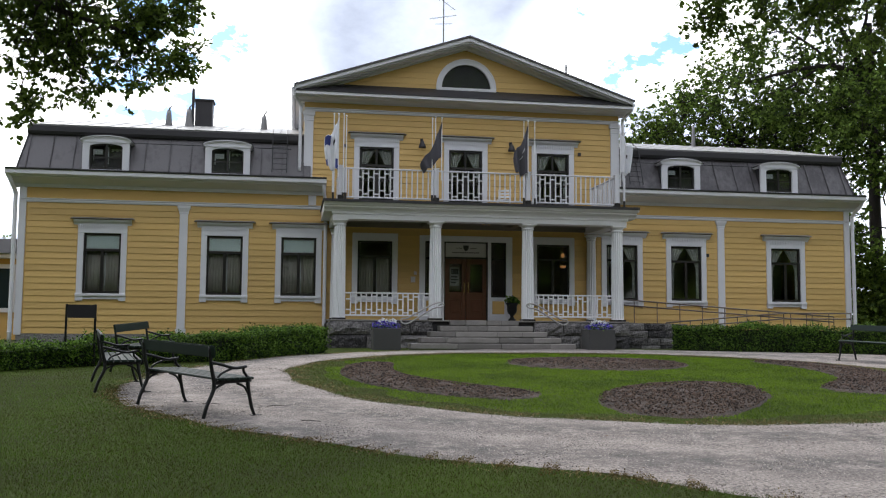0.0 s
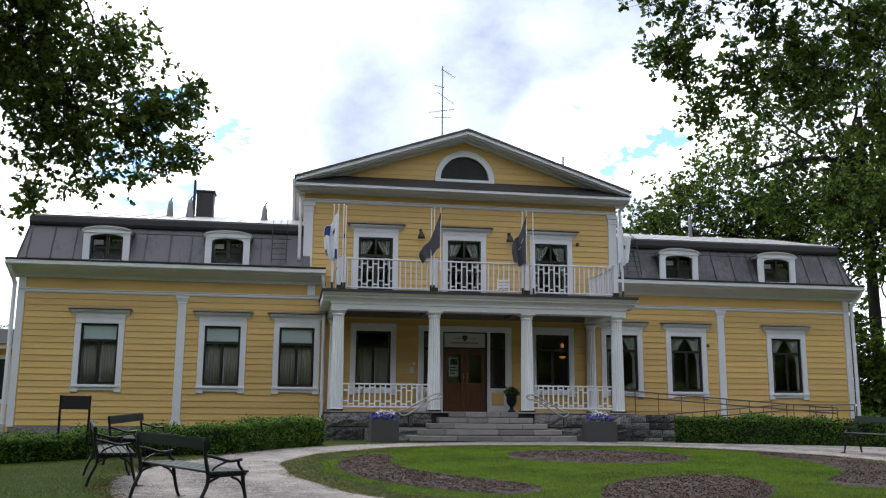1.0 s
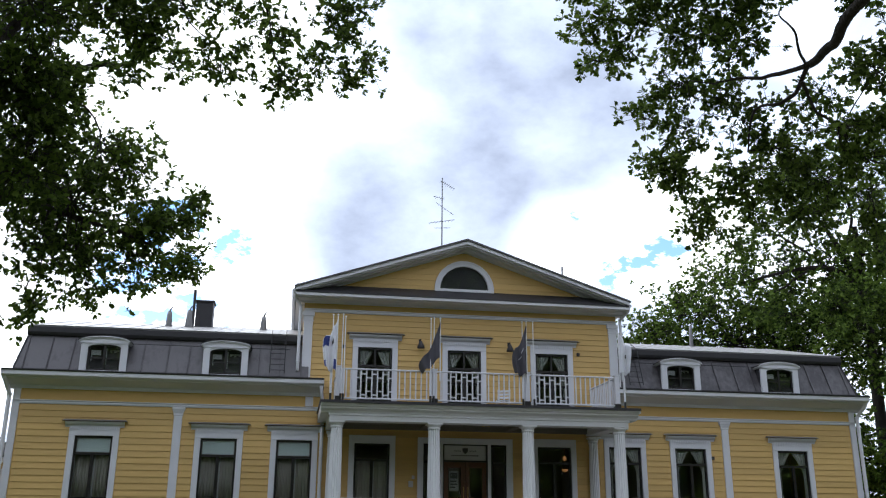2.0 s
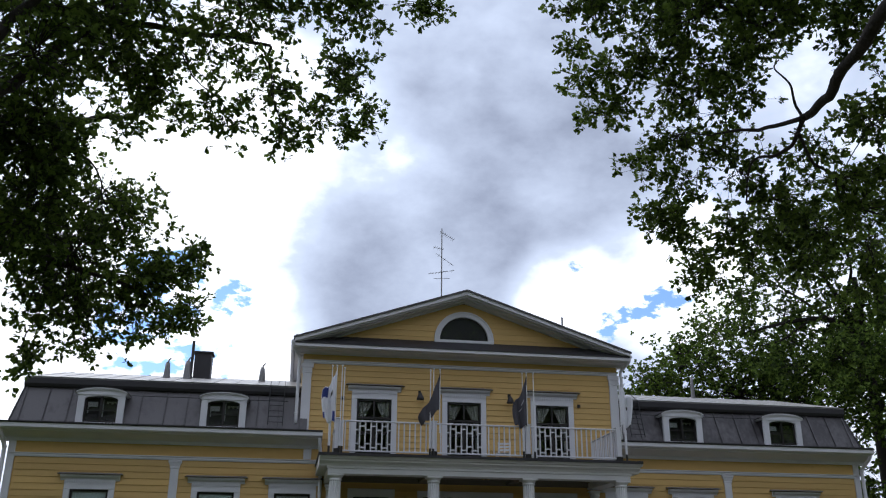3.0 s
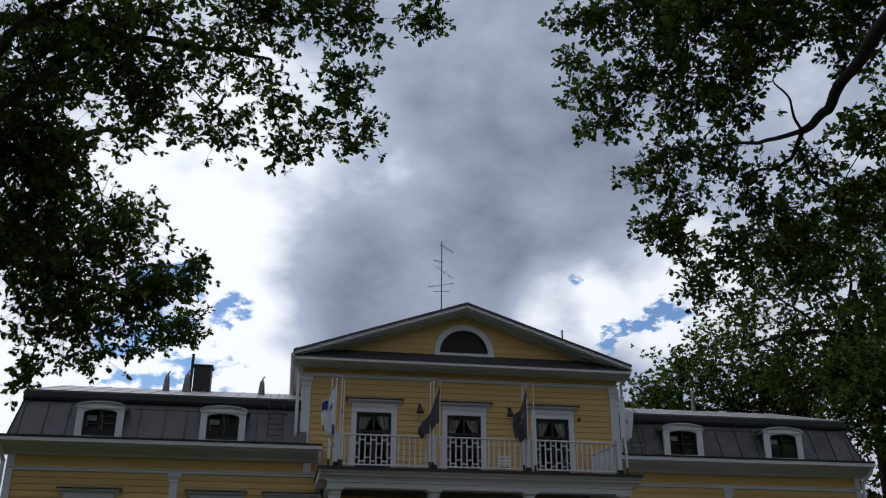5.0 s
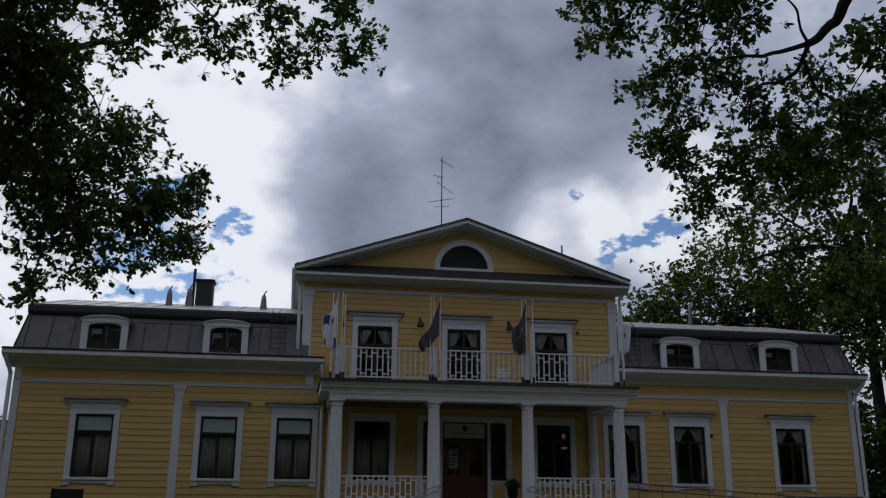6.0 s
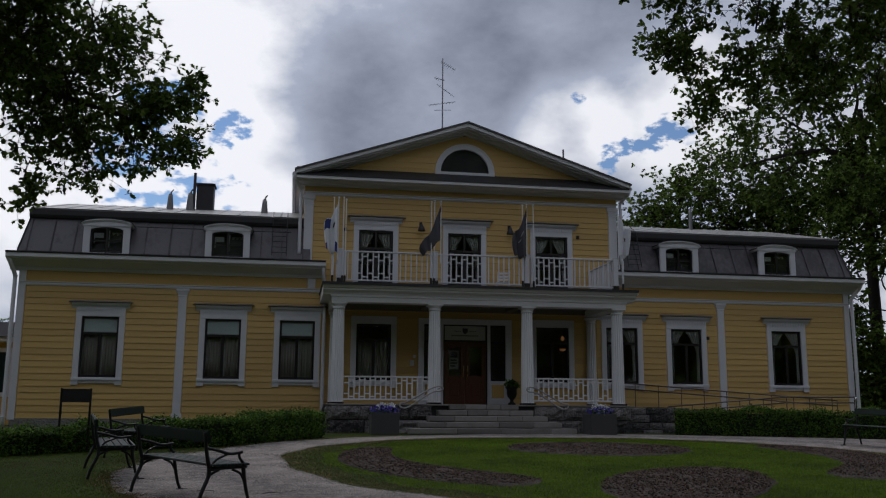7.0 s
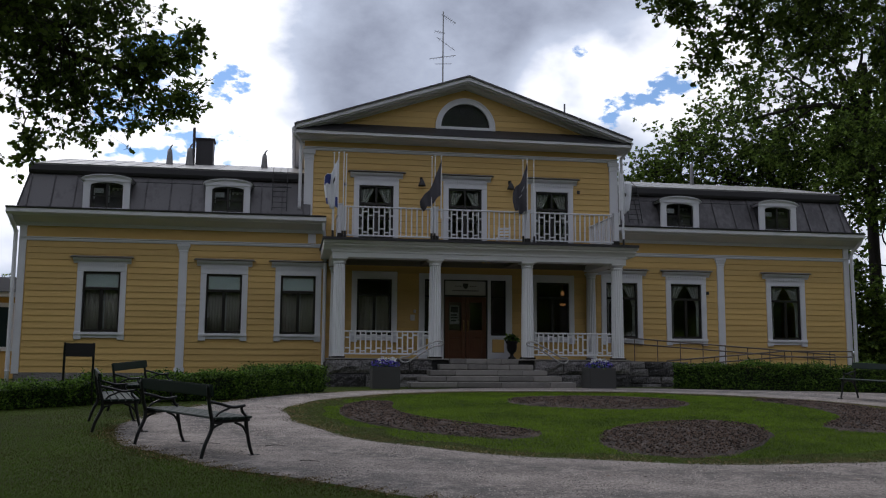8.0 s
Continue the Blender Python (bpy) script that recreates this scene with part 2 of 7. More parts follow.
COVER = mat("grey_weathered_cover_sheet", (0.185, 0.170, 0.165), 0.5, 0.2, vary=0.2, scale=3, grain=30, bump=0.1)
CHIMNEY = mat("dark_chimney_sheet", (0.04, 0.037, 0.04), 0.55, 0.3, vary=0.2, bump=0.1)
SIGN_WHITE = mat("white_sign_panel", (0.55, 0.53, 0.51), 0.5, vary=0.05, bump=0)
SIGN_DARK = mat("dark_sign_panel", (0.022, 0.020, 0.021), 0.6, vary=0.1, bump=0.02, spec=0.3)
PRINT = mat("dark_print", (0.05, 0.045, 0.04), 0.6, vary=0.05, bump=0)
BRASS = mat("brass", (0.55, 0.38, 0.14), 0.3, 0.9, vary=0.1, bump=0)
PETAL_BLUE = mat("violet_blue_petals", (0.10, 0.07, 0.42), 0.6, vary=0.25, bump=0, per_island=0.9, thin=0.2)
PETAL_WHITE = mat("white_petals", (0.75, 0.75, 0.73), 0.6, vary=0.1, bump=0, per_island=0.5, thin=0.2)
STRAW = mat("dry_straw_grass", (0.26, 0.19, 0.09), 0.8, vary=0.3, scale=2, bump=0, per_island=0.8, thin=0.2, tint=(0.15, 0.11, 0.05))
MOSS = mat("brown_moss", (0.150, 0.115, 0.040), 0.9, spec=0.1, vary=0.3, scale=2.5, bump=0, per_island=0.8, thin=0.15, tint=(0.115, 0.075, 0.035), contrast=1.6)
LITTER = mat("dead_brown_leaves", (0.12, 0.075, 0.04), 0.8, vary=0.3, bump=0, per_island=0.8, tint=(0.06, 0.04, 0.025))


def wear_tracks(m, centre, radii, shade):
    """Two darker wheel tracks in the gravel, uneven along their way."""
    n, l = m.node_tree.nodes, m.node_tree.links
    b = n["Principled BSDF"]
    src = b.inputs["Base Color"].links[0].from_socket
    tc = n.new("ShaderNodeTexCoord")
    off = n.new("ShaderNodeVectorMath")
    off.operation = "SUBTRACT"
    off.inputs[1].default_value = (*centre, 0)
    l.new(tc.outputs["Object"], off.inputs[0])
    flat = n.new("ShaderNodeVectorMath")
    flat.operation = "MULTIPLY"
    flat.inputs[1].default_value = (1, 1, 0)
    l.new(off.outputs[0], flat.inputs[0])
    ln = n.new("ShaderNodeVectorMath")
    ln.operation = "LENGTH"
    l.new(flat.outputs[0], ln.inputs[0])
    patch = n.new("ShaderNodeTexNoise")
    patch.inputs["Scale"].default_value, patch.inputs["Detail"].default_value = 5.0, 9
    patch.inputs["Roughness"].default_value = 0.7
    l.new(tc.outputs["Object"], patch.inputs[0])
    total = None
    for r, w in radii:
        d = n.new("ShaderNodeMath")
        d.operation = "SUBTRACT"
        d.inputs[1].default_value = r
        l.new(ln.outputs["Value"], d.inputs[0])
        a = n.new("ShaderNodeMath")
        a.operation = "ABSOLUTE"
        l.new(d.outputs[0], a.inputs[0])
        k = n.new("ShaderNodeMapRange")
        k.interpolation_type = "SMOOTHSTEP"
        k.inputs[1].default_value, k.inputs[2].default_value, k.inputs[3].default_value, k.inputs[4].default_value = 0.05, w, 1, 0
        l.new(a.outputs[0], k.inputs[0])
        if total is None:
            total = k.outputs[0]
        else:
            s = n.new("ShaderNodeMath")
            s.operation = "MAXIMUM"
            l.new(total, s.inputs[0])
            l.new(k.outputs[0], s.inputs[1])
            total = s.outputs[0]
    pr = n.new("ShaderNodeMapRange")
    pr.inputs[1].default_value, pr.inputs[2].default_value = 0.38, 0.60
    l.new(patch.outputs["Fac"], pr.inputs[0])
    mul = n.new("ShaderNodeMath")
    mul.operation = "MULTIPLY"
    l.new(total, mul.inputs[0])
    l.new(pr.outputs[0], mul.inputs[1])
    mix = n.new("ShaderNodeMix")
    mix.data_type = "RGBA"
    mix.inputs[7].default_value = (*shade, 1)
    l.new(mul.outputs[0], mix.inputs[0])
    l.new(src, mix.inputs[6])
    l.new(mix.outputs[2], b.inputs["Base Color"])


wear_tracks(GRAVEL, (5.9, -12.3), ((7.25, 0.85), (8.8, 0.8)), (0.130, 0.117, 0.110))

# ---- mesh tools ----
def thing(name, label, category, group="", kind="", at=(0, 0, 0), rz=0.0):
    ob = new(name)
    ob.matrix_basis = pose(*at, 0, 0, rz)
    return tagged(ob, label, category, group, kind)


def part(name, bm, material, parent, label="", smooth=False):
    me = bpy.data.meshes.new(name)
    bm.to_mesh(me)
    bm.free()
    me.materials.append(material)
    if smooth:
        me.shade_smooth()
    ob = new(name, me)
    ob.parent = parent
    return tagged(ob, label)


def mesh_part(name, verts, faces, material, parent=None, label="", smooth=False):
    me = bpy.data.meshes.new(name)
    me.from_pydata(verts, [], faces)
    me.materials.append(material)
    if smooth:
        me.shade_smooth()
    ob = new(name, me)
    ob.parent = parent
    return tagged(ob, label)


def empty_part(name, parent, label=""):
    ob = new(name)
    ob.parent = parent
    return tagged(ob, label)


def box(bm, x0, x1, y0, y1, z0, z1, bevel=0.0):
    m = Matrix.Translation(((x0 + x1) / 2, (y0 + y1) / 2, (z0 + z1) / 2)) @ Matrix.Diagonal((abs(x1 - x0), abs(y1 - y0), abs(z1 - z0), 1))
    got = bmesh.ops.create_cube(bm, size=1, matrix=m)
    if bevel:
        edges = list({e for v in got["verts"] for e in v.link_edges})
        bmesh.ops.bevel(bm, geom=edges, offset=bevel, segments=1, affect="EDGES")
    return bm


def boxes(*dims, bevel=0.0):
    bm = bmesh.new()
    for d in dims:
        box(bm, *d, bevel=bevel)
    return bm


def sweep_x(bm, profile, x0, x1):
    """A closed profile of (y, z) drawn out along x."""
    a = [bm.verts.new((x0, y, z)) for y, z in profile]
    b = [bm.verts.new((x1, y, z)) for y, z in profile]
    k = len(profile)
    for i in range(k):
        bm.faces.new((a[i], a[(i + 1) % k], b[(i + 1) % k], b[i]))
    bm.faces.new(a[::-1])
    bm.faces.new(b)
    bmesh.ops.recalc_face_normals(bm, faces=bm.faces)
    return bm


def hull(bm, lower, upper):
    """A solid between two rings of as many points."""
    a = [bm.verts.new(p) for p in lower]
    b = [bm.verts.new(p) for p in upper]
    k = len(a)
    for i in range(k):
        bm.faces.new((a[i], a[(i + 1) % k], b[(i + 1) % k], b[i]))
    bm.faces.new(a[::-1])
    bm.faces.new(b)
    bmesh.ops.recalc_face_normals(bm, faces=bm.faces)
    return bm


def tube(bm, pts, radius, sides=8, end=None):
    """A round bar along pts, without twist; radius runs to end."""
    pts = [Vector(p) for p in pts]
    rings, u = [], None
    for i, p in enumerate(pts):
        d = (pts[min(i + 1, len(pts) - 1)] - pts[max(i - 1, 0)]).normalized()
        if u is None:
            u = d.cross(Vector((0, 0, 1)) if abs(d.z) < 0.9 else Vector((1, 0, 0))).normalized()
        else:
            u = (u - d * u.dot(d)).normalized()
        v = d.cross(u)
        r = radius if end is None else radius + (end - radius) * i / max(1, len(pts) - 1)
        rings.append([bm.verts.new(p + r * (math.cos(a) * u + math.sin(a) * v)) for a in (2 * math.pi * k / sides for k in range(sides))])
    for a, b in zip(rings, rings[1:]):
        for k in range(sides):
            bm.faces.new((a[k], a[(k + 1) % sides], b[(k + 1) % sides], b[k]))
    bm.faces.new(rings[0][::-1])
    bm.faces.new(rings[-1])
    return bm


def lathe(bm, profile, x=0, y=0, sides=24, flutes=0, depth=0.0):
    """A profile of (radius, z) turned round a vertical axis; flutes cut it in between the first and the last rings."""
    rings = []
    for i, (r, z) in enumerate(profile):
        ring = []
        for k in range(sides):
            a = 2 * math.pi * k / sides
            rr = r
            if flutes and 0 < i < len(profile) - 1:
                rr = r - depth * (0.5 + 0.5 * math.cos(a * flutes))
            ring.append(bm.verts.new((x + rr * math.cos(a), y + rr * math.sin(a), z)))
        rings.append(ring)
    for a, b in zip(rings, rings[1:]):
        for k in range(sides):
            bm.faces.new((a[k], a[(k + 1) % sides], b[(k + 1) % sides], b[k]))
    bm.faces.new(rings[0][::-1])
    bm.faces.new(rings[-1])
    return bm


def curve_pts(pts, steps=6):
    """A smooth line through pts."""
    pts = [Vector(p) for p in pts]
    out = []
    for i in range(len(pts) - 1):
        p0, p1, p2, p3 = pts[max(i - 1, 0)], pts[i], pts[i + 1], pts[min(i + 2, len(pts) - 1)]
        for k in range(steps):
            t = k / steps
            out.append(0.5 * (2 * p1 + (p2 - p0) * t + (2 * p0 - 5 * p1 + 4 * p2 - p3) * t * t + (3 * p1 - p0 - 3 * p2 + p3) * t ** 3))
    return out + [pts[-1]]


LOBED = np.array([(0, 0), (0.36, 0.08), (0.58, 0.27), (0.70, 0.16), (0.92, 0.20), (0.92, -0.20), (0.70, -0.16), (0.58, -0.27), (0.36, -0.08)])
OVAL = np.array([(0, 0), (0.35, 0.30), (0.75, 0.24), (1, 0), (0.75, -0.24), (0.35, -0.30)])


def leaf_mesh(centres, sizes, shape, droop=0.0, rng=None, toward=None):
    """Vertices and faces of one leaf at each centre, turned at random, or round the way toward which its twig points."""
    k = len(centres)
    d = rng.normal(size=(k, 3))
    d[:, 2] = d[:, 2] * 0.6 - droop
    if toward is not None:
        d = d / np.linalg.norm(d, axis=1)[:, None] + 0.7 * toward
    d /= np.linalg.norm(d, axis=1)[:, None]
    nrm = rng.normal(size=(k, 3)) + np.array([0, 0, 0.8])
    s = np.cross(d, nrm)
    s /= np.linalg.norm(s, axis=1)[:, None]
    up = np.cross(s, d)
    fold = 0.16
    pts = (centres[:, None, :] + sizes[:, None, None] * (shape[None, :, 0:1] * d[:, None, :] + shape[None, :, 1:2] * s[:, None, :]
           + fold * np.abs(shape[None, :, 1:2]) * up[:, None, :]))
    q = len(shape)
    faces = np.arange(k * q).reshape(k, q)
    return pts.reshape(-1, 3), faces


def fast_mesh(name, verts, faces, material, parent=None, label=""):
    """Many polygons of one size in one mesh."""
    me = bpy.data.meshes.new(name)
    k, q = faces.shape
    me.vertices.add(len(verts))
    me.vertices.foreach_set("co", np.asarray(verts, dtype=np.float32).ravel())
    me.loops.add(k * q)
    me.loops.foreach_set("vertex_index", faces.astype(np.int32).ravel())
    me.polygons.add(k)
    me.polygons.foreach_set("loop_start", np.arange(0, k * q, q, dtype=np.int32))
    me.update(calc_edges=True)
    me.validate()
    me.materials.append(material)
    ob = new(name, me)
    ob.parent = parent
    return tagged(ob, label)


GROUND_Y = np.arange(-120, 200.1, 0.5)
GROUND_Z = np.interp(GROUND_Y, (-60, -28, -24, -17.5, -8, -6, 60), (-0.6, -0.5, -0.45, -0.28, 0.06, 0.09, 0.09))
GROUND_Z = np.convolve(np.pad(GROUND_Z, 3, mode="edge"), np.ones(7) / 7, mode="valid")


def ground_z(y):
    return np.interp(y, GROUND_Y, GROUND_Z)

# ---- ground, gravel round, lawn beds ----
def build_ground():
    xs = np.concatenate((np.linspace(-400, -40, 10), np.arange(-36, 48.1, 4), np.linspace(52, 400, 10)))
    ys = np.concatenate((np.linspace(-400, -62, 8), np.arange(-60, 30.1, 0.5), np.linspace(32, 600, 12)))
    v = [(x, y, ground_z(y)) for y in ys for x in xs]
    k = len(xs)
    f = [(j * k + i, j * k + i + 1, (j + 1) * k + i + 1, (j + 1) * k + i) for j in range(len(ys) - 1) for i in range(k - 1)]
    g = mesh_part("ground", v, f, LAWN, None, "", True)
    tagged(g, "flat park lawn with short dark green grass", "lawn", "", "structure")


ISLAND = (5.9, -12.3)
OUTER = ((-90, 11.5), (-60, 12.5), (-20, 12.2), (12, 12.2), (28, 10.8), (42, 9.5), (60, 9.15), (70, 8.8), (90, 8.25), (118, 7.3), (136, 7.15), (163, 7.5), (180, 8.1),
         (200, 8.8), (225, 8.95), (237, 9.2), (250, 9.6), (255, 10.1), (262, 10.8), (270, 11.5))


def outer_radius(deg):
    return np.interp(deg, [a for a, _ in OUTER], [r for _, r in OUTER])


def inner_radius(deg):
    return 6.0 + 0.40 * max(0.0, math.cos(radians(deg - 250))) ** 6 + 0.05 * math.sin(radians(deg * 7)) + 0.04 * math.sin(radians(deg * 17 + 40))


def on_gravel(x, y):
    dx, dy = x - ISLAND[0], y - ISLAND[1]
    r, a = math.hypot(dx, dy), math.degrees(math.atan2(dy, dx))
    a = a + 360 if a < -90 else a
    return inner_radius(a) < r < outer_radius(a)


def build_gravel():
    v, f = [], []
    n, m = 360, 14
    for i in range(n):
        a = -90 + 360 * i / n
        r0, r1 = inner_radius(a), outer_radius(a) + 0.07 * math.sin(radians(a * 23)) + 0.05 * noise.noise((a * 0.6, 0, 0))
        for j in range(m):
            r = r0 + (r1 - r0) * j / (m - 1)
            x, y = ISLAND[0] + r * math.cos(radians(a)), ISLAND[1] + r * math.sin(radians(a))
            edge = 0.0 if j in (0, m - 1) else 0.014
            v.append((x, y, ground_z(y) + 0.004 + edge + 0.008 * noise.noise((x * 1.3, y * 1.3, 0))))
    for i in range(n):
        for j in range(m - 1):
            i2 = (i + 1) % n
            f.append((i * m + j, i * m + j + 1, i2 * m + j + 1, i2 * m + j))
    g = mesh_part("gravel_road", v, f, GRAVEL, None, "", True)
    tagged(g, "pale crushed gravel drive circling the round lawn", "gravel drive", "", "structure")


OVAL_BEDS = [(5.45, -15.95, 2.35, 1.12, 55, -0.12), (6.15, -10.3, 1.9, 1.45, -5, 0.1)]       # x, y, half length, half width, turn, bend
ARC_BEDS = [(193, 42, 4.52, 0.56, -0.16, -0.25), (-8, 44, 4.55, 0.66, 0.42, 0.55)]            # middle angle, half angle, radius, half width, skew, taper


def oval_local(b, x, y):
    cx, cy, a, w, deg, bend = b
    c, s = math.cos(radians(deg)), math.sin(radians(deg))
    u, t = (x - cx) * c + (y - cy) * s, -(x - cx) * s + (y - cy) * c
    return math.hypot(u / a, (t - bend * (u / a) ** 2 * 1.6) / w)


def arc_local(b, x, y):
    mid, half, r, w, skew, taper = b
    dx, dy = x - ISLAND[0], y - ISLAND[1]
    a = (math.degrees(math.atan2(dy, dx)) - mid + 180) % 360 - 180
    u = max(-1.2, min(1.2, a / half))
    return ((a / half) ** 4 + ((math.hypot(dx, dy) - r - skew * u) / (w * (1 - taper * u))) ** 4) ** 0.25


def bed_depth(x, y):
    """0 in the middle of a bed, 1 on its edge."""
    return min([oval_local(b, x, y) for b in OVAL_BEDS] + [arc_local(b, x, y) for b in ARC_BEDS])


def in_bed(x, y, pad=0.0):
    return bed_depth(x, y) < 1 + pad


def build_beds():
    def bed_mesh(place, seed):
        v, f = [], []
        n, m = 96, 18
        for j in range(m):
            q = j / (m - 1)
            for i in range(n):
                ang = 2 * math.pi * i / n
                x, y = place(q * (1 + 0.03 * math.sin(5 * ang + seed) + 0.02 * math.sin(11 * ang + 2 * seed)), ang)
                h = -0.012 if j == m - 1 else 0.012 + 0.055 * (1 - q ** 4) + 0.040 * noise.noise((x * 3.3, y * 3.3, 1)) + 0.035 * noise.noise((x * 9, y * 9, 4))
                v.append((x, y, ground_z(y) + h))
        for j in range(m - 1):
            for i in range(n):
                f.append((j * n + i, j * n + (i + 1) % n, (j + 1) * n + (i + 1) % n, (j + 1) * n + i))
        bed = mesh_part("flower_bed", v, f, SOIL, None, "")
        tagged(bed, "freshly dug bare brown soil bed in the round lawn", "flower bed", "beds in the round lawn")

    def oval(cx, cy, a, w, deg, bend):
        c, s = math.cos(radians(deg)), math.sin(radians(deg))

        def place(q, ang):
            u, t = q * a * math.cos(ang), q * w * math.sin(ang) + bend * (q * math.cos(ang)) ** 2 * 1.6
            return cx + u * c - t * s, cy + u * s + t * c
        return place

    def arc(mid, half, r, w, skew, taper):
        def place(q, ang):
            c, s = math.cos(ang), math.sin(ang)
            u = q * math.copysign(abs(c) ** 0.5, c)
            a = radians(mid + half * u)
            rr = r + skew * u + w * (1 - taper * u) * q * math.copysign(abs(s) ** 0.5, s)
            return ISLAND[0] + rr * math.cos(a), ISLAND[1] + rr * math.sin(a)
        return place

    for k, b in enumerate(OVAL_BEDS):
        bed_mesh(oval(*b), k + 1.3)
    for k, b in enumerate(ARC_BEDS):
        bed_mesh(arc(*b), k + 4.1)


build_ground()
build_gravel()
build_beds()

# ---- the manor ----
C = 5.33            # middle of the facade
house = thing("manor_house", "two-storey yellow wooden manor with white trim and columned porch", "house")


def wall_with_holes(x0, x1, z0, z1, y0, y1, holes):
    """A wall between y0 and y1 with rectangular holes (xa, xb, za, zb)."""
    bm = bmesh.new()
    xs = sorted({x0, x1, *[h[0] for h in holes], *[h[1] for h in holes]})
    zs = sorted({z0, z1, *[h[2] for h in holes], *[h[3] for h in holes]})
    for xa, xb in zip(xs, xs[1:]):
        run = None
        for za, zb in zip(zs, zs[1:]):
            mx, mz = (xa + xb) / 2, (za + zb) / 2
            solid = not any(h[0] < mx < h[1] and h[2] < mz < h[3] for h in holes)
            if solid:
                run = [run[0], zb] if run else [za, zb]
            if run and (not solid or zb == zs[-1]):
                box(bm, xa, xb, y0, y1, *run)
                run = None
    return bm


BOARD_MESH = {}


def board_mesh(length, height):
    key = (round(length, 2), round(height, 3))
    if key not in BOARD_MESH:
        bm = bmesh.new()
        h = height
        sweep_x(bm, [(0.0, 0.0), (-0.025, 0.0), (-0.028, 0.004), (-0.008, h + 0.002), (0.0, h + 0.002)], -length / 2, length / 2)
        me = bpy.data.meshes.new("board")
        bm.to_mesh(me)
        bm.free()
        me.materials.append(YELLOW)
        BOARD_MESH[key] = me
    return BOARD_MESH[key]


def boards(wall, x0, x1, z0, z1, rows, masks, y=0.0):
    """Lapped boards over a wall, cut at the masks (xa, xb, za, zb)."""
    h = (z1 - z0) / rows
    for r in range(rows):
        za, zb = z0 + r * h, z0 + (r + 1) * h
        cuts = sorted((m[0], m[1]) for m in masks if m[2] < zb - 0.03 and m[3] > za + 0.03)
        x = x0
        spans = []
        for a, b in cuts:
            if a > x + 0.02:
                spans.append((x, min(a, x1)))
            x = max(x, b)
        if x < x1 - 0.02:
            spans.append((x, x1))
        for a, b in spans:
            ob = new("board", board_mesh(b - a, h))
            ob.location = ((a + b) / 2, y, za)
            ob.parent = wall


def cornice_head(bm, x, half, z, y=0.0):
    """The metal-topped drip mould over a window, with a row of small blocks under it."""
    p = [(0, z), (-0.05, z), (-0.07, z + 0.05), (-0.15, z + 0.10), (-0.17, z + 0.15), (0, z + 0.17)]
    sweep_x(bm, [(a + y, b) for a, b in p], x - half + 0.06, x + half - 0.06)
    k = int(half * 2 / 0.075)
    step = (2 * half - 0.40) / k
    for i in range(k):
        xa = x - half + 0.20 + i * step
        box(bm, xa + 0.012, xa + step - 0.012, y - 0.078, y - 0.02, z - 0.045, z + 0.03)
        box(bm, xa + 0.2 * step, xa + 0.8 * step, y - 0.066, y - 0.02, z - 0.11, z - 0.072)
    box(bm, x - half + 0.18, x + half - 0.18, y - 0.078, y - 0.02, z - 0.072, z - 0.050)
    return bm


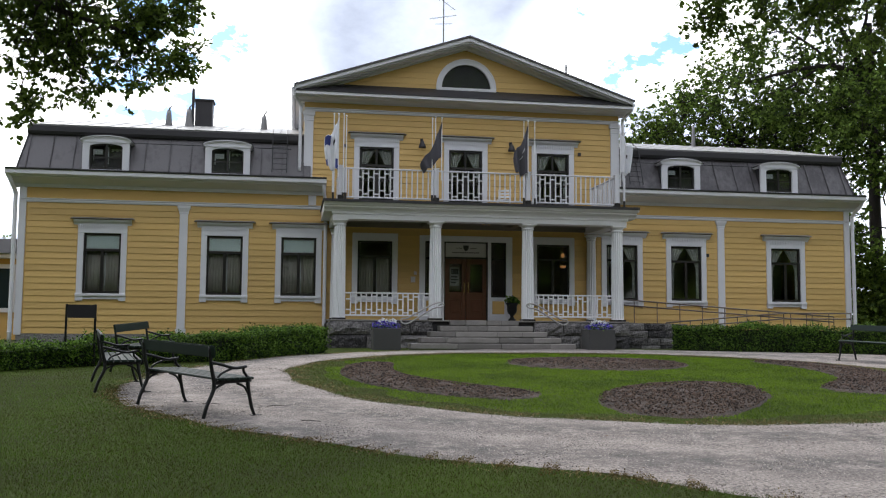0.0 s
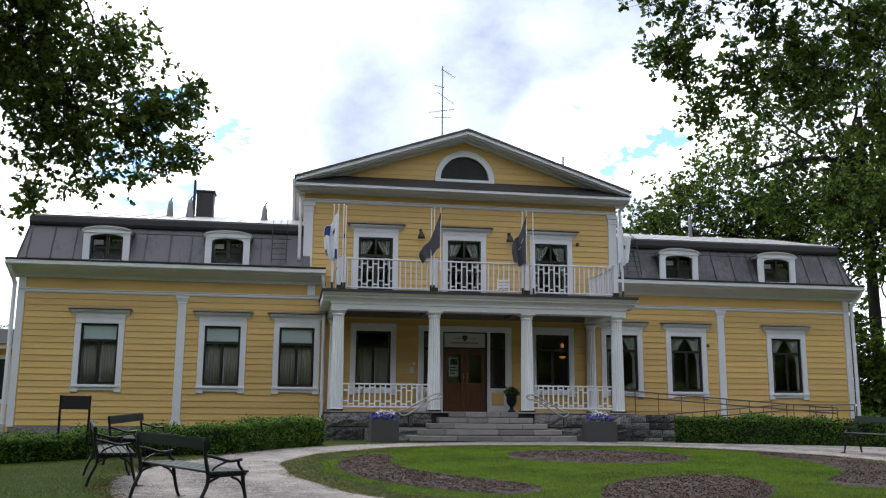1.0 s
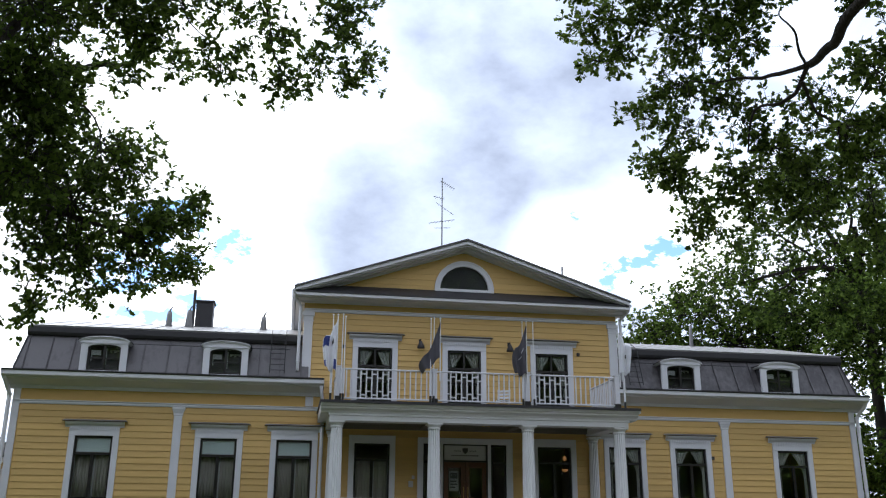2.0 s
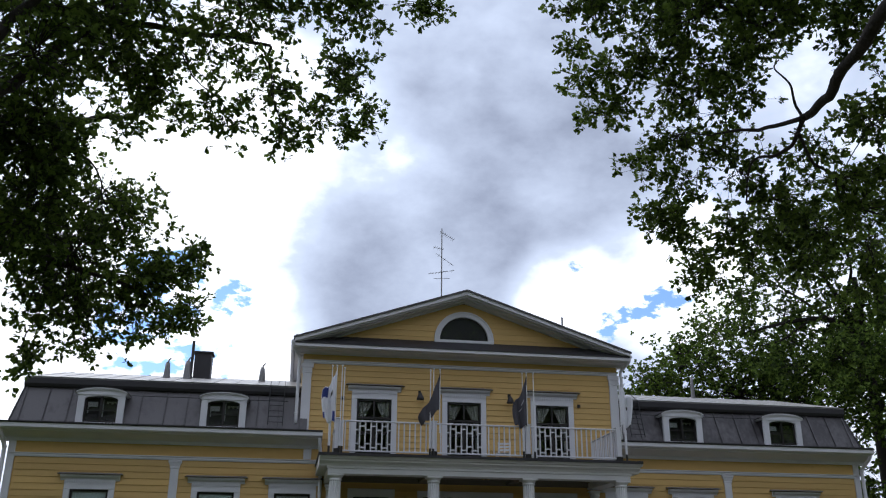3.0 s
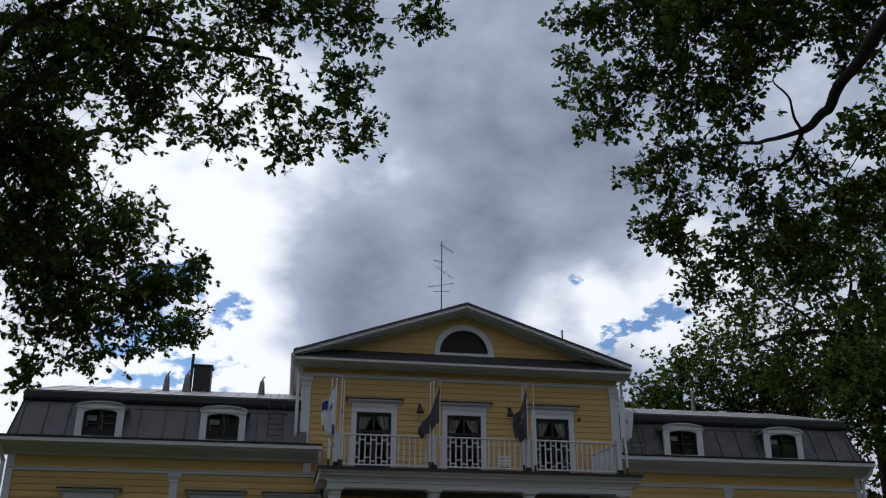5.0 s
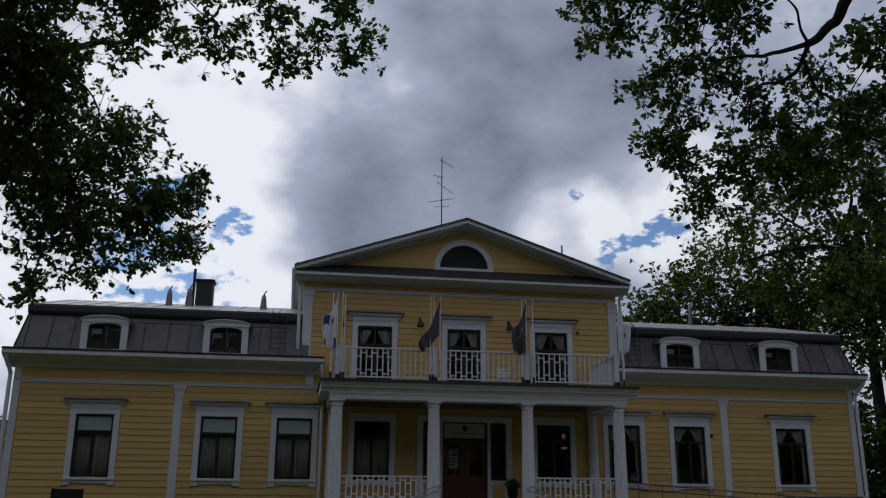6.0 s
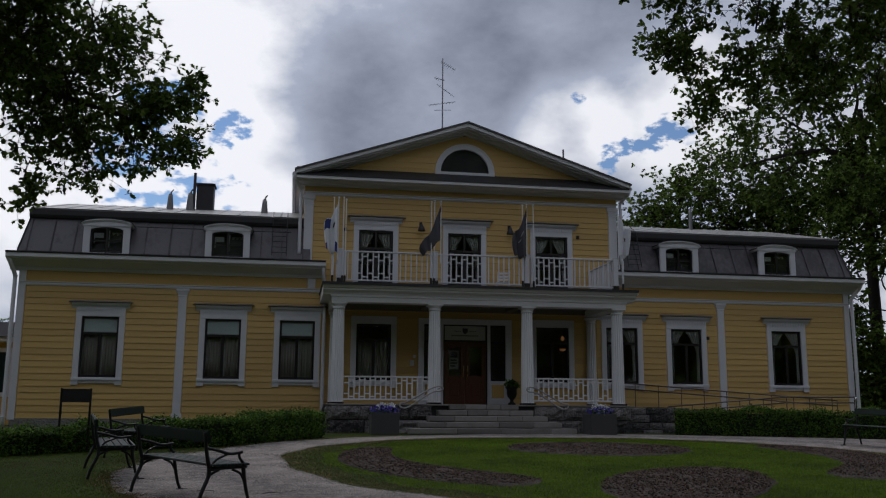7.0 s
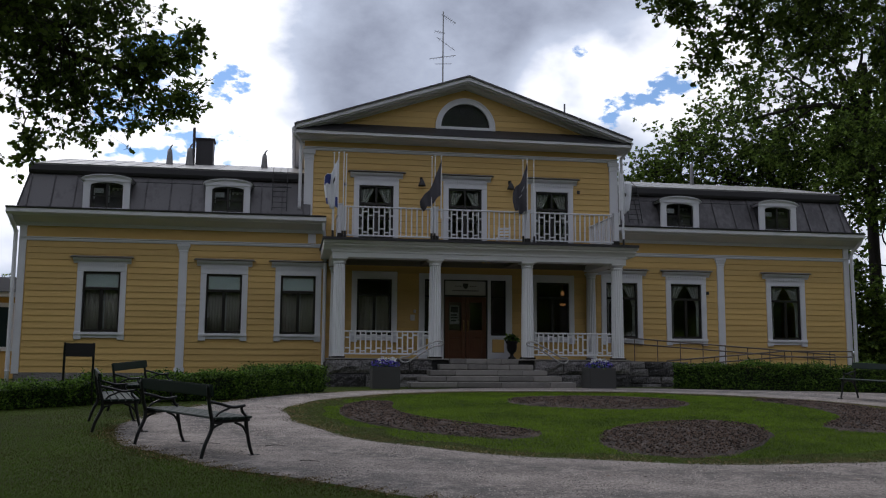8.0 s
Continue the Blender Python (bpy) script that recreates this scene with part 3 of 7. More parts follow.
def window(parent, x, z0, z1, half, transom, y=0.0, head=True, feet=True, rows=1, casing=0.17, below=True, door=False):
    """A casement in a white casing; the dark sash has a top light over two lower lights."""
    w = empty_part("window", parent)
    g = half
    bm = bmesh.new()
    co = half + casing
    zb = z0 - 0.24 if feet else z0 - 0.02
    for s in (-1, 1):
        box(bm, *sorted((x + s * g, x + s * co)), y - 0.055, y + 0.02, z0 - (0.10 if feet else 0.0), z1 + 0.0, bevel=0.006)
        if feet:
            box(bm, *sorted((x + s * (g - 0.02), x + s * (co + 0.012))), y - 0.07, y, zb, z0 - 0.10, bevel=0.006)
    box(bm, x - co, x + co, y - 0.058, y + 0.02, z1 - 0.001, z1 + 0.24, bevel=0.006)
    part("casing", bm, TRIM, w)
    if feet:
        part("sill", boxes((x - co - 0.01, x + co + 0.01, y - 0.10, y + 0.04, z0 - 0.10, z0 - 0.02), (x - g + 0.02, x + g - 0.02, y - 0.045, y, z0 - 0.19, z0 - 0.10), bevel=0.006), TRIM, w)
    if head:
        part("drip_mould", cornice_head(bmesh.new(), x, co + 0.18, z1 + 0.24, y), TRIM, w)
        a, b = co + 0.21, co + 0.15
        p = hull(bmesh.new(), [(x - a, y - 0.215, z1 + 0.411), (x + a, y - 0.215, z1 + 0.411), (x + a, y, z1 + 0.411), (x - a, y, z1 + 0.411)], [(x - b, y - 0.15, z1 + 0.455), (x + b, y - 0.15, z1 + 0.455), (x + b, y, z1 + 0.475), (x - b, y, z1 + 0.475)])
        part("cover_sheet", p, COVER, w, "weathered grey metal cover sheet")
    f = 0.055
    bars = [(x - g, x - g + f, y + 0.0, y + 0.07, z0 - 0.02, z1), (x + g - f, x + g, y + 0.0, y + 0.07, z0 - 0.02, z1),
            (x - g + f, x + g - f, y + 0.002, y + 0.068, z1 - f, z1), (x - g + f, x + g - f, y + 0.002, y + 0.068, z0 - 0.02, z0 + f),
            (x - g + f, x + g - f, y - 0.006, y + 0.066, transom - 0.035, transom + 0.035), (x - 0.045, x + 0.045, y - 0.004, y + 0.064, z0 + f, transom - 0.035)]
    if door:
        bars += [(x - 0.03, x + 0.03, y + 0.003, y + 0.06, transom + 0.035, z1 - f)]
        for s in (-1, 1):
            bars.append((*sorted((x + s * 0.045, x + s * (g - f))), y + 0.005, y + 0.06, z0 + 0.92, z0 + 0.99))
    part("sash", boxes(*bars), DARK_FRAME, w, "black-brown painted sash")
    for xa, xb, za, zb2 in ((x - g + f, x + g - f, transom + 0.035, z1 - f), (x - g + f, x - 0.045, z0 + f, transom - 0.035), (x + 0.045, x + g - f, z0 + f, transom - 0.035)):
        p = part("pane", boxes((xa, xb, y + 0.034, y + 0.040, za, zb2)), GLASS, w)
        p.visible_shadow = False
    if below:
        inner = boxes((x + 0.05, x + 0.085, y + 0.14, y + 0.17, z0 + 0.02, transom), (x - g + 0.02, x - g + 0.05, y + 0.14, y + 0.17, z0, z1), (x + g - 0.05, x + g - 0.02, y + 0.14, y + 0.17, z0, z1))
        part("inner_sash", inner, TRIM, w, "white inner sash")
    return w


def curtain(x, z0, z1, half, y, open_at=0.36):
    """A pair of gathered drapes; open_at: how far down they are tied to the sides."""
    for s in (-1, 1):
        v, f = [], []
        n, m = 20, 12
        for j in range(m + 1):
            q = j / m
            inner = half * min(0.84, 0.05 + 0.79 * (q / open_at) ** 0.85)
            for i in range(n + 1):
                p = i / n
                xx = inner + (half - inner) * p
                v.append((x + s * xx, y + 0.025 * math.sin(p * 25 + q * 2), z1 - (z1 - z0) * q))
        for j in range(m):
            for i in range(n):
                f.append((j * (n + 1) + i, j * (n + 1) + i + 1, (j + 1) * (n + 1) + i + 1, (j + 1) * (n + 1) + i))
        c = mesh_part("curtain", v, f, CURTAIN, None, "", True)
        sm = c.modifiers.new("cloth", "SOLIDIFY")
        sm.thickness = 0.004
        tagged(c, "pale gathered curtain tied back inside a window", "curtain", "window curtains")


def blind(x, z0, z1, half, y):
    b = thing("roller_blind", "pale green roller blind drawn partly down inside window", "blind", "roller blinds")
    part("cloth", boxes((x - half, x + half, y, y + 0.006, z0, z1)), BLIND, b)
    bm = bmesh.new()
    tube(bm, [(x - half, y + 0.02, z1 + 0.01), (x + half, y + 0.02, z1 + 0.01)], 0.018)
    part("roller", bm, TRIM, b)
    part("hem_bar", boxes((x - half, x + half, y - 0.006, y + 0.01, z0 - 0.02, z0)), TRIM, b)


def sheer(x, z0, z1, half, y):
    """A thin cloth hanging in fine folds behind the lower lights."""
    v, f = [], []
    n = 60
    for i in range(n + 1):
        p = i / n
        xx, yy = x - half + 2 * half * p, y + 0.012 * math.sin(p * 70) + 0.008 * math.sin(p * 31 + x)
        v += [(xx, yy, z0), (xx, yy + 0.004, z1)]
    for i in range(n):
        f.append((2 * i, 2 * i + 2, 2 * i + 3, 2 * i + 1))
    c = mesh_part("sheer_curtain", v, f, SHEER, None, "", True)
    c.modifiers.new("cloth", "SOLIDIFY").thickness = 0.003
    tagged(c, "grey-brown sheer curtain drawn behind the lower panes", "curtain", "sheer curtains")


WIN_U = (10.98, 7.43, 5.21)          # wing windows, out from the middle
HALF, Z0, Z1, TRANSOM = 0.53, 1.61, 3.385, 2.88


def column(parent, x, y, z0, z1, r=0.185, name="column"):
    c = empty_part(name, parent)
    part("shaft", lathe(bmesh.new(), [(r, z0 + 0.05), (r, z0 + 0.08), (r * 0.97, z0 + 0.9), (r * 0.93, z0 + 1.7), (r * 0.86, z1 - 0.2), (r * 0.86, z1 - 0.17)], x, y, 64, 16, 0.022), WHITE, c)
    bm = bmesh.new()
    lathe(bm, [(r * 0.9, z1 - 0.17), (r * 0.98, z1 - 0.165), (r * 0.98, z1 - 0.13), (r * 0.9, z1 - 0.12), (r * 1.12, z1 - 0.055), (r * 1.12, z1 - 0.05)], x, y, 40)
    box(bm, x - r * 1.18, x + r * 1.18, y - r * 1.18, y + r * 1.18, z1 - 0.05, z1, bevel=0.008)
    part("capital", bm, WHITE, c)
    part("base", boxes((x - r * 1.02, x + r * 1.02, y - r * 1.02, y + r * 1.02, z0, z0 + 0.05)), DARK_FRAME, c, "black base slab")
    return c


def downpipe(parent, pts, r=0.055):
    bm = tube(bmesh.new(), curve_pts(pts, 5), r, 10)
    for p in (pts[-1], pts[len(pts) // 2]):
        tube(bm, [(p[0], p[1], p[2] + 0.3), (p[0], p[1], p[2] + 0.34)], r + 0.012, 10)
    part("downpipe", bm, TRIM, parent, smooth=True)


def build_wing(s):
    """One low wing; s is its side."""
    u = lambda a: C + s * a
    lo, hi = sorted((u(13.30), u(4.36)))
    holes = [(u(a) - HALF, u(a) + HALF, Z0 - 0.02, Z1) for a in WIN_U]
    wall = part("wall", wall_with_holes(lo, hi, 0.40, 4.75, 0.002, 0.25, holes), YELLOW_FLAT, house)
    masks = [(u(a) - HALF - 0.16, u(a) + HALF + 0.16, Z0 - 0.20, Z1 + 0.36) for a in WIN_U]
    masks.append((u(8.66) - 0.11, u(8.66) + 0.11, 0, 4.3))
    boards(wall, lo + (0.18 if s < 0 else 0), hi - (0.18 if s > 0 else 0), 0.40, 4.27, 21, masks)
    part("frieze", boxes((lo, hi, -0.012, 0.001, 4.39, 4.74)), YELLOW_FLAT, house)
    part("belt", sweep_x(bmesh.new(), [(0, 4.27), (-0.035, 4.27), (-0.05, 4.30), (-0.05, 4.345), (-0.075, 4.36), (-0.075, 4.385), (0, 4.395)], lo, hi), TRIM, house)
    # corner board and pilaster
    co = sorted((u(13.36), u(13.16)))
    part("corner_board", boxes((*co, -0.05, 0.2, 0.36, 4.74), bevel=0.008), TRIM, house)
    px = u(8.66)
    bm = boxes((px - 0.12, px + 0.12, -0.055, 0.0, 0.56, 4.02), (px - 0.15, px + 0.15, -0.07, 0.0, 0.38, 0.56), (px - 0.14, px + 0.14, -0.068, 0.0, 4.02, 4.08), bevel=0.008)
    box(bm, px - 0.19, px + 0.19, -0.10, 0.0, 4.19, 4.268, bevel=0.008)
    hull(bm, [(px - 0.13, -0.062, 4.08), (px + 0.13, -0.062, 4.08), (px + 0.13, 0, 4.08), (px - 0.13, 0, 4.08)],
         [(px - 0.18, -0.092, 4.19), (px + 0.18, -0.092, 4.19), (px + 0.18, 0, 4.19), (px - 0.18, 0, 4.19)])
    part("pilaster", bm, TRIM, house)
    bx = u(4.83)
    part("pilaster", boxes((bx - 0.12, bx + 0.12, -0.06, 0.0, 4.40, 4.70), bevel=0.008), TRIM, house)
    # eaves
    elo, ehi = sorted((u(13.62), u(4.42 if s < 0 else 4.9)))
    prof = [(0.2, 4.71), (-0.07, 4.71), (-0.09, 4.80), (-0.15, 4.83), (-0.50, 4.95), (-0.50, 4.975), (-0.56, 4.985), (-0.60, 5.02), (-0.62, 5.025), (-0.62, 5.165), (-0.2, 5.24), (0.2, 5.24)]
    part("cornice", sweep_x(bmesh.new(), prof, elo, ehi), TRIM, house, "moulded white eaves")
    part("gutter", sweep_x(bmesh.new(), [(-0.64, 5.14), (-0.655, 5.165), (-0.655, 5.19), (-0.63, 5.195), (-0.2, 5.26), (-0.2, 5.245)], elo, ehi), CHIMNEY, house, "dark metal eaves edge")
    # mansard: steep front, low top, gable ends
    rlo, rhi = sorted((u(13.42), u(4.9)))
    tlo, thi = sorted((u(13.25), u(4.9)))
    bm = sweep_x(bmesh.new(), [(-0.22, 5.22), (-0.22, 5.27), (0.30, 6.40), (8.4, 6.40), (9.3, 5.27), (9.3, 5.22)], rlo, rhi)
    for v in bm.verts:
        if v.co.z > 6:
            v.co.x = min(max(v.co.x, tlo), thi)
    roof = part("roof", bm, ROOF_DARK, house, "dark sheet-metal mansard")
    ex = u(13.42)
    bm = tube(bmesh.new(), [(ex, -0.235, 5.27), (u(13.25), 0.285, 6.40)], 0.022, 6)
    part("verge", bm, CHIMNEY, roof)
    dorm = [u(10.93), u(7.40)] if s < 0 else [u(10.67), u(7.18)]
    k = 12
    for i in range(k + 1):
        x = rlo + 0.2 + (rhi - rlo - 0.4) * i / k + random.uniform(-0.06, 0.06)
        if min(abs(x - d) for d in dorm) < 0.78:
            continue
        bm = hull(bmesh.new(), [(x - 0.012, -0.255, 5.29), (x + 0.012, -0.255, 5.29), (x + 0.012, -0.20, 5.27), (x - 0.012, -0.20, 5.27)],
                  [(x - 0.012, 0.265, 6.41), (x + 0.012, 0.265, 6.41), (x + 0.012, 0.32, 6.39), (x - 0.012, 0.32, 6.39)])
        part("seam", bm, ROOF_DARK, roof)
    top = part("upper_roof", sweep_x(bmesh.new(), [(0.22, 6.62), (0.20, 6.66), (4.5, 7.72), (8.7, 6.66), (8.7, 6.60)], tlo - 0.02, thi + 0.02), ROOF_LIGHT, house, "pale weathered sheet-metal roof")
    part("curb", sweep_x(bmesh.new(), [(0.28, 6.34), (0.20, 6.36), (0.16, 6.44), (0.16, 6.60), (0.19, 6.615), (0.5, 6.615), (0.5, 6.34)], tlo - 0.03, thi + 0.03), CHIMNEY, house, "dark metal roof curb")
    for i in range(13):
        x = tlo + (thi - tlo) * (i + 0.5) / 13
        bm = hull(bmesh.new(), [(x - 0.012, 0.22, 6.665), (x + 0.012, 0.22, 6.665), (x + 0.012, 4.5, 7.722), (x - 0.012, 4.5, 7.722)],
                  [(x - 0.008, 0.22, 6.682), (x + 0.008, 0.22, 6.682), (x + 0.008, 4.5, 7.738), (x - 0.008, 4.5, 7.738)])
        part("seam", bm, ROOF_LIGHT, top)
    for d in dorm:
        dormer(d)
    # snow rails between and beside the dormers
    a, b = min(dorm), max(dorm)
    runs = [(a + 0.66, b - 0.66), (b + 0.66, b + 1.9) if s < 0 else (a - 1.9, a - 0.66)]
    for xa, xb in runs:
        part("snow_rail", tube(bmesh.new(), [(xa, -0.02, 6.13), (xb, -0.02, 6.13)], 0.014, 6), BLACK_IRON, house)
    # plinth
    part("plinth", boxes((lo, hi, -0.03, 0.3, -0.3, 0.398)), STONE, house, "rough grey stone plinth")
    for a in WIN_U:
        window(house, u(a), Z0, Z1, HALF, TRANSOM)
        if s < 0:
            blind(u(a), 2.94, 3.30, 0.46, 0.052)
            sheer(u(a), 1.66, 2.90, 0.47, 0.185)
        else:
            curtain(u(a), 1.65, 3.32, 0.47, 0.10, 0.38)
    if s < 0:
        downpipe(house, [(u(13.55), -0.5, 5.03), (u(13.52), -0.42, 4.86), (u(13.45), -0.14, 4.55), (u(13.44), -0.12, 4.2), (u(13.44), -0.12, 2.5), (u(13.44), -0.12, 0.12)], 0.06)
        downpipe(house, [(u(4.50), -0.5, 4.98), (u(4.48), -0.45, 4.75), (u(4.42), -0.2, 4.4), (u(4.41), -0.12, 4.15), (u(4.41), -0.12, 2.5), (u(4.41), -0.12, 0.15)])
    else:
        downpipe(house, [(u(13.55), -0.5, 5.03), (u(13.55), -0.42, 4.86), (u(13.42), -0.14, 4.55), (u(13.41), -0.12, 4.2), (u(13.42), -0.12, 2.5), (u(13.42), -0.12, 0.25)], 0.06)


def arch(cx, z, half, rise, y, k=14):
    return [(cx + half * math.cos(math.pi * i / k), y, z + rise * math.sin(math.pi * i / k)) for i in range(k + 1)]


def dormer(x):
    """A small dormer with a bowed head."""
    d = empty_part("dormer", house)
    d.location = (0, -0.25, -0.06)
    w, z0, z1 = 0.55, 5.32, 6.02
    side = 0.665
    bm = bmesh.new()
    for s in (-1, 1):
        box(bm, *sorted((x + s * (w - 0.08), x + s * side)), -0.04, 0.06, 5.27, 6.14, bevel=0.006)
    box(bm, x - side, x + side, -0.03, 0.02, 5.25, z0, bevel=0.004)
    # head over the arched light
    low = [(x + w - 0.08, z1 - 0.02)] + [(p[0], p[2]) for p in arch(x, z1 - 0.02, w - 0.08, 0.10, 0)] + [(x - w + 0.08, z1 - 0.02)]
    n = len(low)
    for i in range(n - 1):
        (xa, za), (xb, zb) = low[i], low[i + 1]
        if abs(xa - xb) < 1e-5:
            continue
        hull(bm, [(xa, -0.04, za), (xb, -0.04, zb), (xb, 0.06, zb), (xa, 0.06, za)], [(xa, -0.04, 6.14), (xb, -0.04, 6.14), (xb, 0.06, 6.14), (xa, 0.06, 6.14)])
    part("casing", bm, TRIM, d)
    for s in (-1, 1):
        part("cheek", boxes((*sorted((x + s * 0.55, x + s * 0.66)), 0.06, 1.1, 5.26, 6.14)), CHIMNEY, d, "dark sheet-metal cheek")
    bm = bmesh.new()
    for half, rise, t, y0 in ((0.735, 0.165, 0.028, -0.105), (0.70, 0.125, 0.03, -0.075)):
        a = arch(x, 6.145, half, rise, 0, 18)
        for p, q in zip(a, a[1:]):
            hull(bm, [(p[0], y0, p[2]), (q[0], y0, q[2]), (q[0], 1.0, q[2]), (p[0], 1.0, p[2])],
                 [(p[0], y0, p[2] + t), (q[0], y0, q[2] + t), (q[0], 1.0, q[2] + t), (p[0], 1.0, p[2] + t)])
    box(bm, x - 0.70, x + 0.70, -0.065, 0.9, 6.125, 6.15)
    fan = [(p[0], p[2]) for p in arch(x, 6.15, 0.69, 0.12, 0, 18)]
    for (xa, za), (xb, zb) in zip(fan, fan[1:]):
        hull(bm, [(xa, -0.05, 6.15), (xb, -0.05, 6.15), (xb, 0.3, 6.15), (xa, 0.3, 6.15)], [(xa, -0.05, za + 0.002), (xb, -0.05, zb + 0.002), (xb, 0.3, zb + 0.002), (xa, 0.3, za + 0.002)])
    part("hood", bm, TRIM, d, "bowed white hood")
    bm = bmesh.new()
    a = arch(x, 6.176, 0.755, 0.172, 0, 18)
    for p, q in zip(a, a[1:]):
        hull(bm, [(p[0], -0.112, p[2]), (q[0], -0.112, q[2]), (q[0], 1.0, q[2]), (p[0], 1.0, p[2])], [(p[0], -0.112, p[2] + 0.014), (q[0], -0.112, q[2] + 0.014), (q[0], 1.0, q[2] + 0.014), (p[0], 1.0, p[2] + 0.014)])
    part("hood_sheet", bm, CHIMNEY, d, "dark metal sheet over the hood")
    f = 0.05
    bars = [(x - w + 0.08, x - w + 0.08 + f, 0.03, 0.09, z0, z1 - 0.02), (x + w - 0.08 - f, x + w - 0.08, 0.03, 0.09, z0, z1 - 0.02), (x - 0.03, x + 0.03, 0.028, 0.088, z0, z1 + 0.10),
            (x - w + 0.1, x + w - 0.1, 0.032, 0.085, z0, z0 + f), (x - w + 0.1, x + w - 0.1, 0.034, 0.08, 5.68, 5.71)]
    bm = boxes(*bars)
    a = arch(x, z1 - 0.02, w - 0.08, 0.14, 0)
    for p, q in zip(a, a[1:]):
        hull(bm, [(p[0], 0.03, p[2] - 0.06), (q[0], 0.03, q[2] - 0.06), (q[0], 0.09, q[2] - 0.06), (p[0], 0.09, p[2] - 0.06)], [(p[0], 0.03, p[2]), (q[0], 0.03, q[2]), (q[0], 0.09, q[2]), (p[0], 0.09, p[2])])
    part("sash", bm, DARK_FRAME, d, "black-brown painted sash")
    for s in (-1, 1):
        p = part("pane", boxes((*sorted((x + s * 0.03, x + s * (w - 0.1))), 0.05, 0.056, z0 + f, z1 + 0.08)), GLASS, d)
        p.visible_shadow = False
    # dark plates paint the gloom of an unlit room behind the panes
    part("recess", boxes((x - w, x + w, 0.55, 0.60, 5.3, 6.15), (x - w, x + w, 0.1, 0.55, 5.27, 5.30)), CHIMNEY, d, "dark sheets standing in for the unlit room")
    part("inner_blind", boxes((x - 0.40, x - 0.12, 0.16, 0.17, 5.80, 5.95), (x - 0.40, x - 0.37, 0.16, 0.18, 5.3, 5.80)), TRIM, d, "short white blind behind the panes")
    drape = bmesh.new()
    for i in range(5):
        box(drape, x + 0.10 + i * 0.066, x + 0.16 + i * 0.066, 0.30 + 0.02 * (i % 2), 0.34 + 0.02 * (i % 2), 5.3 + 0.02 * (i % 3), 6.0)
    part("inner_curtain", drape, CURTAIN, d, "pale curtain hanging behind the panes")
    part("mullion", boxes((x + 0.035, x + 0.06, 0.11, 0.14, z0, z1)), TRIM, d, "white inner mullion")


build_wing(-1)
build_wing(1)

# ---- the middle block ----
UP_X = (2.48, 5.33, 8.21)
HB = 5.12                      # half width of the middle block


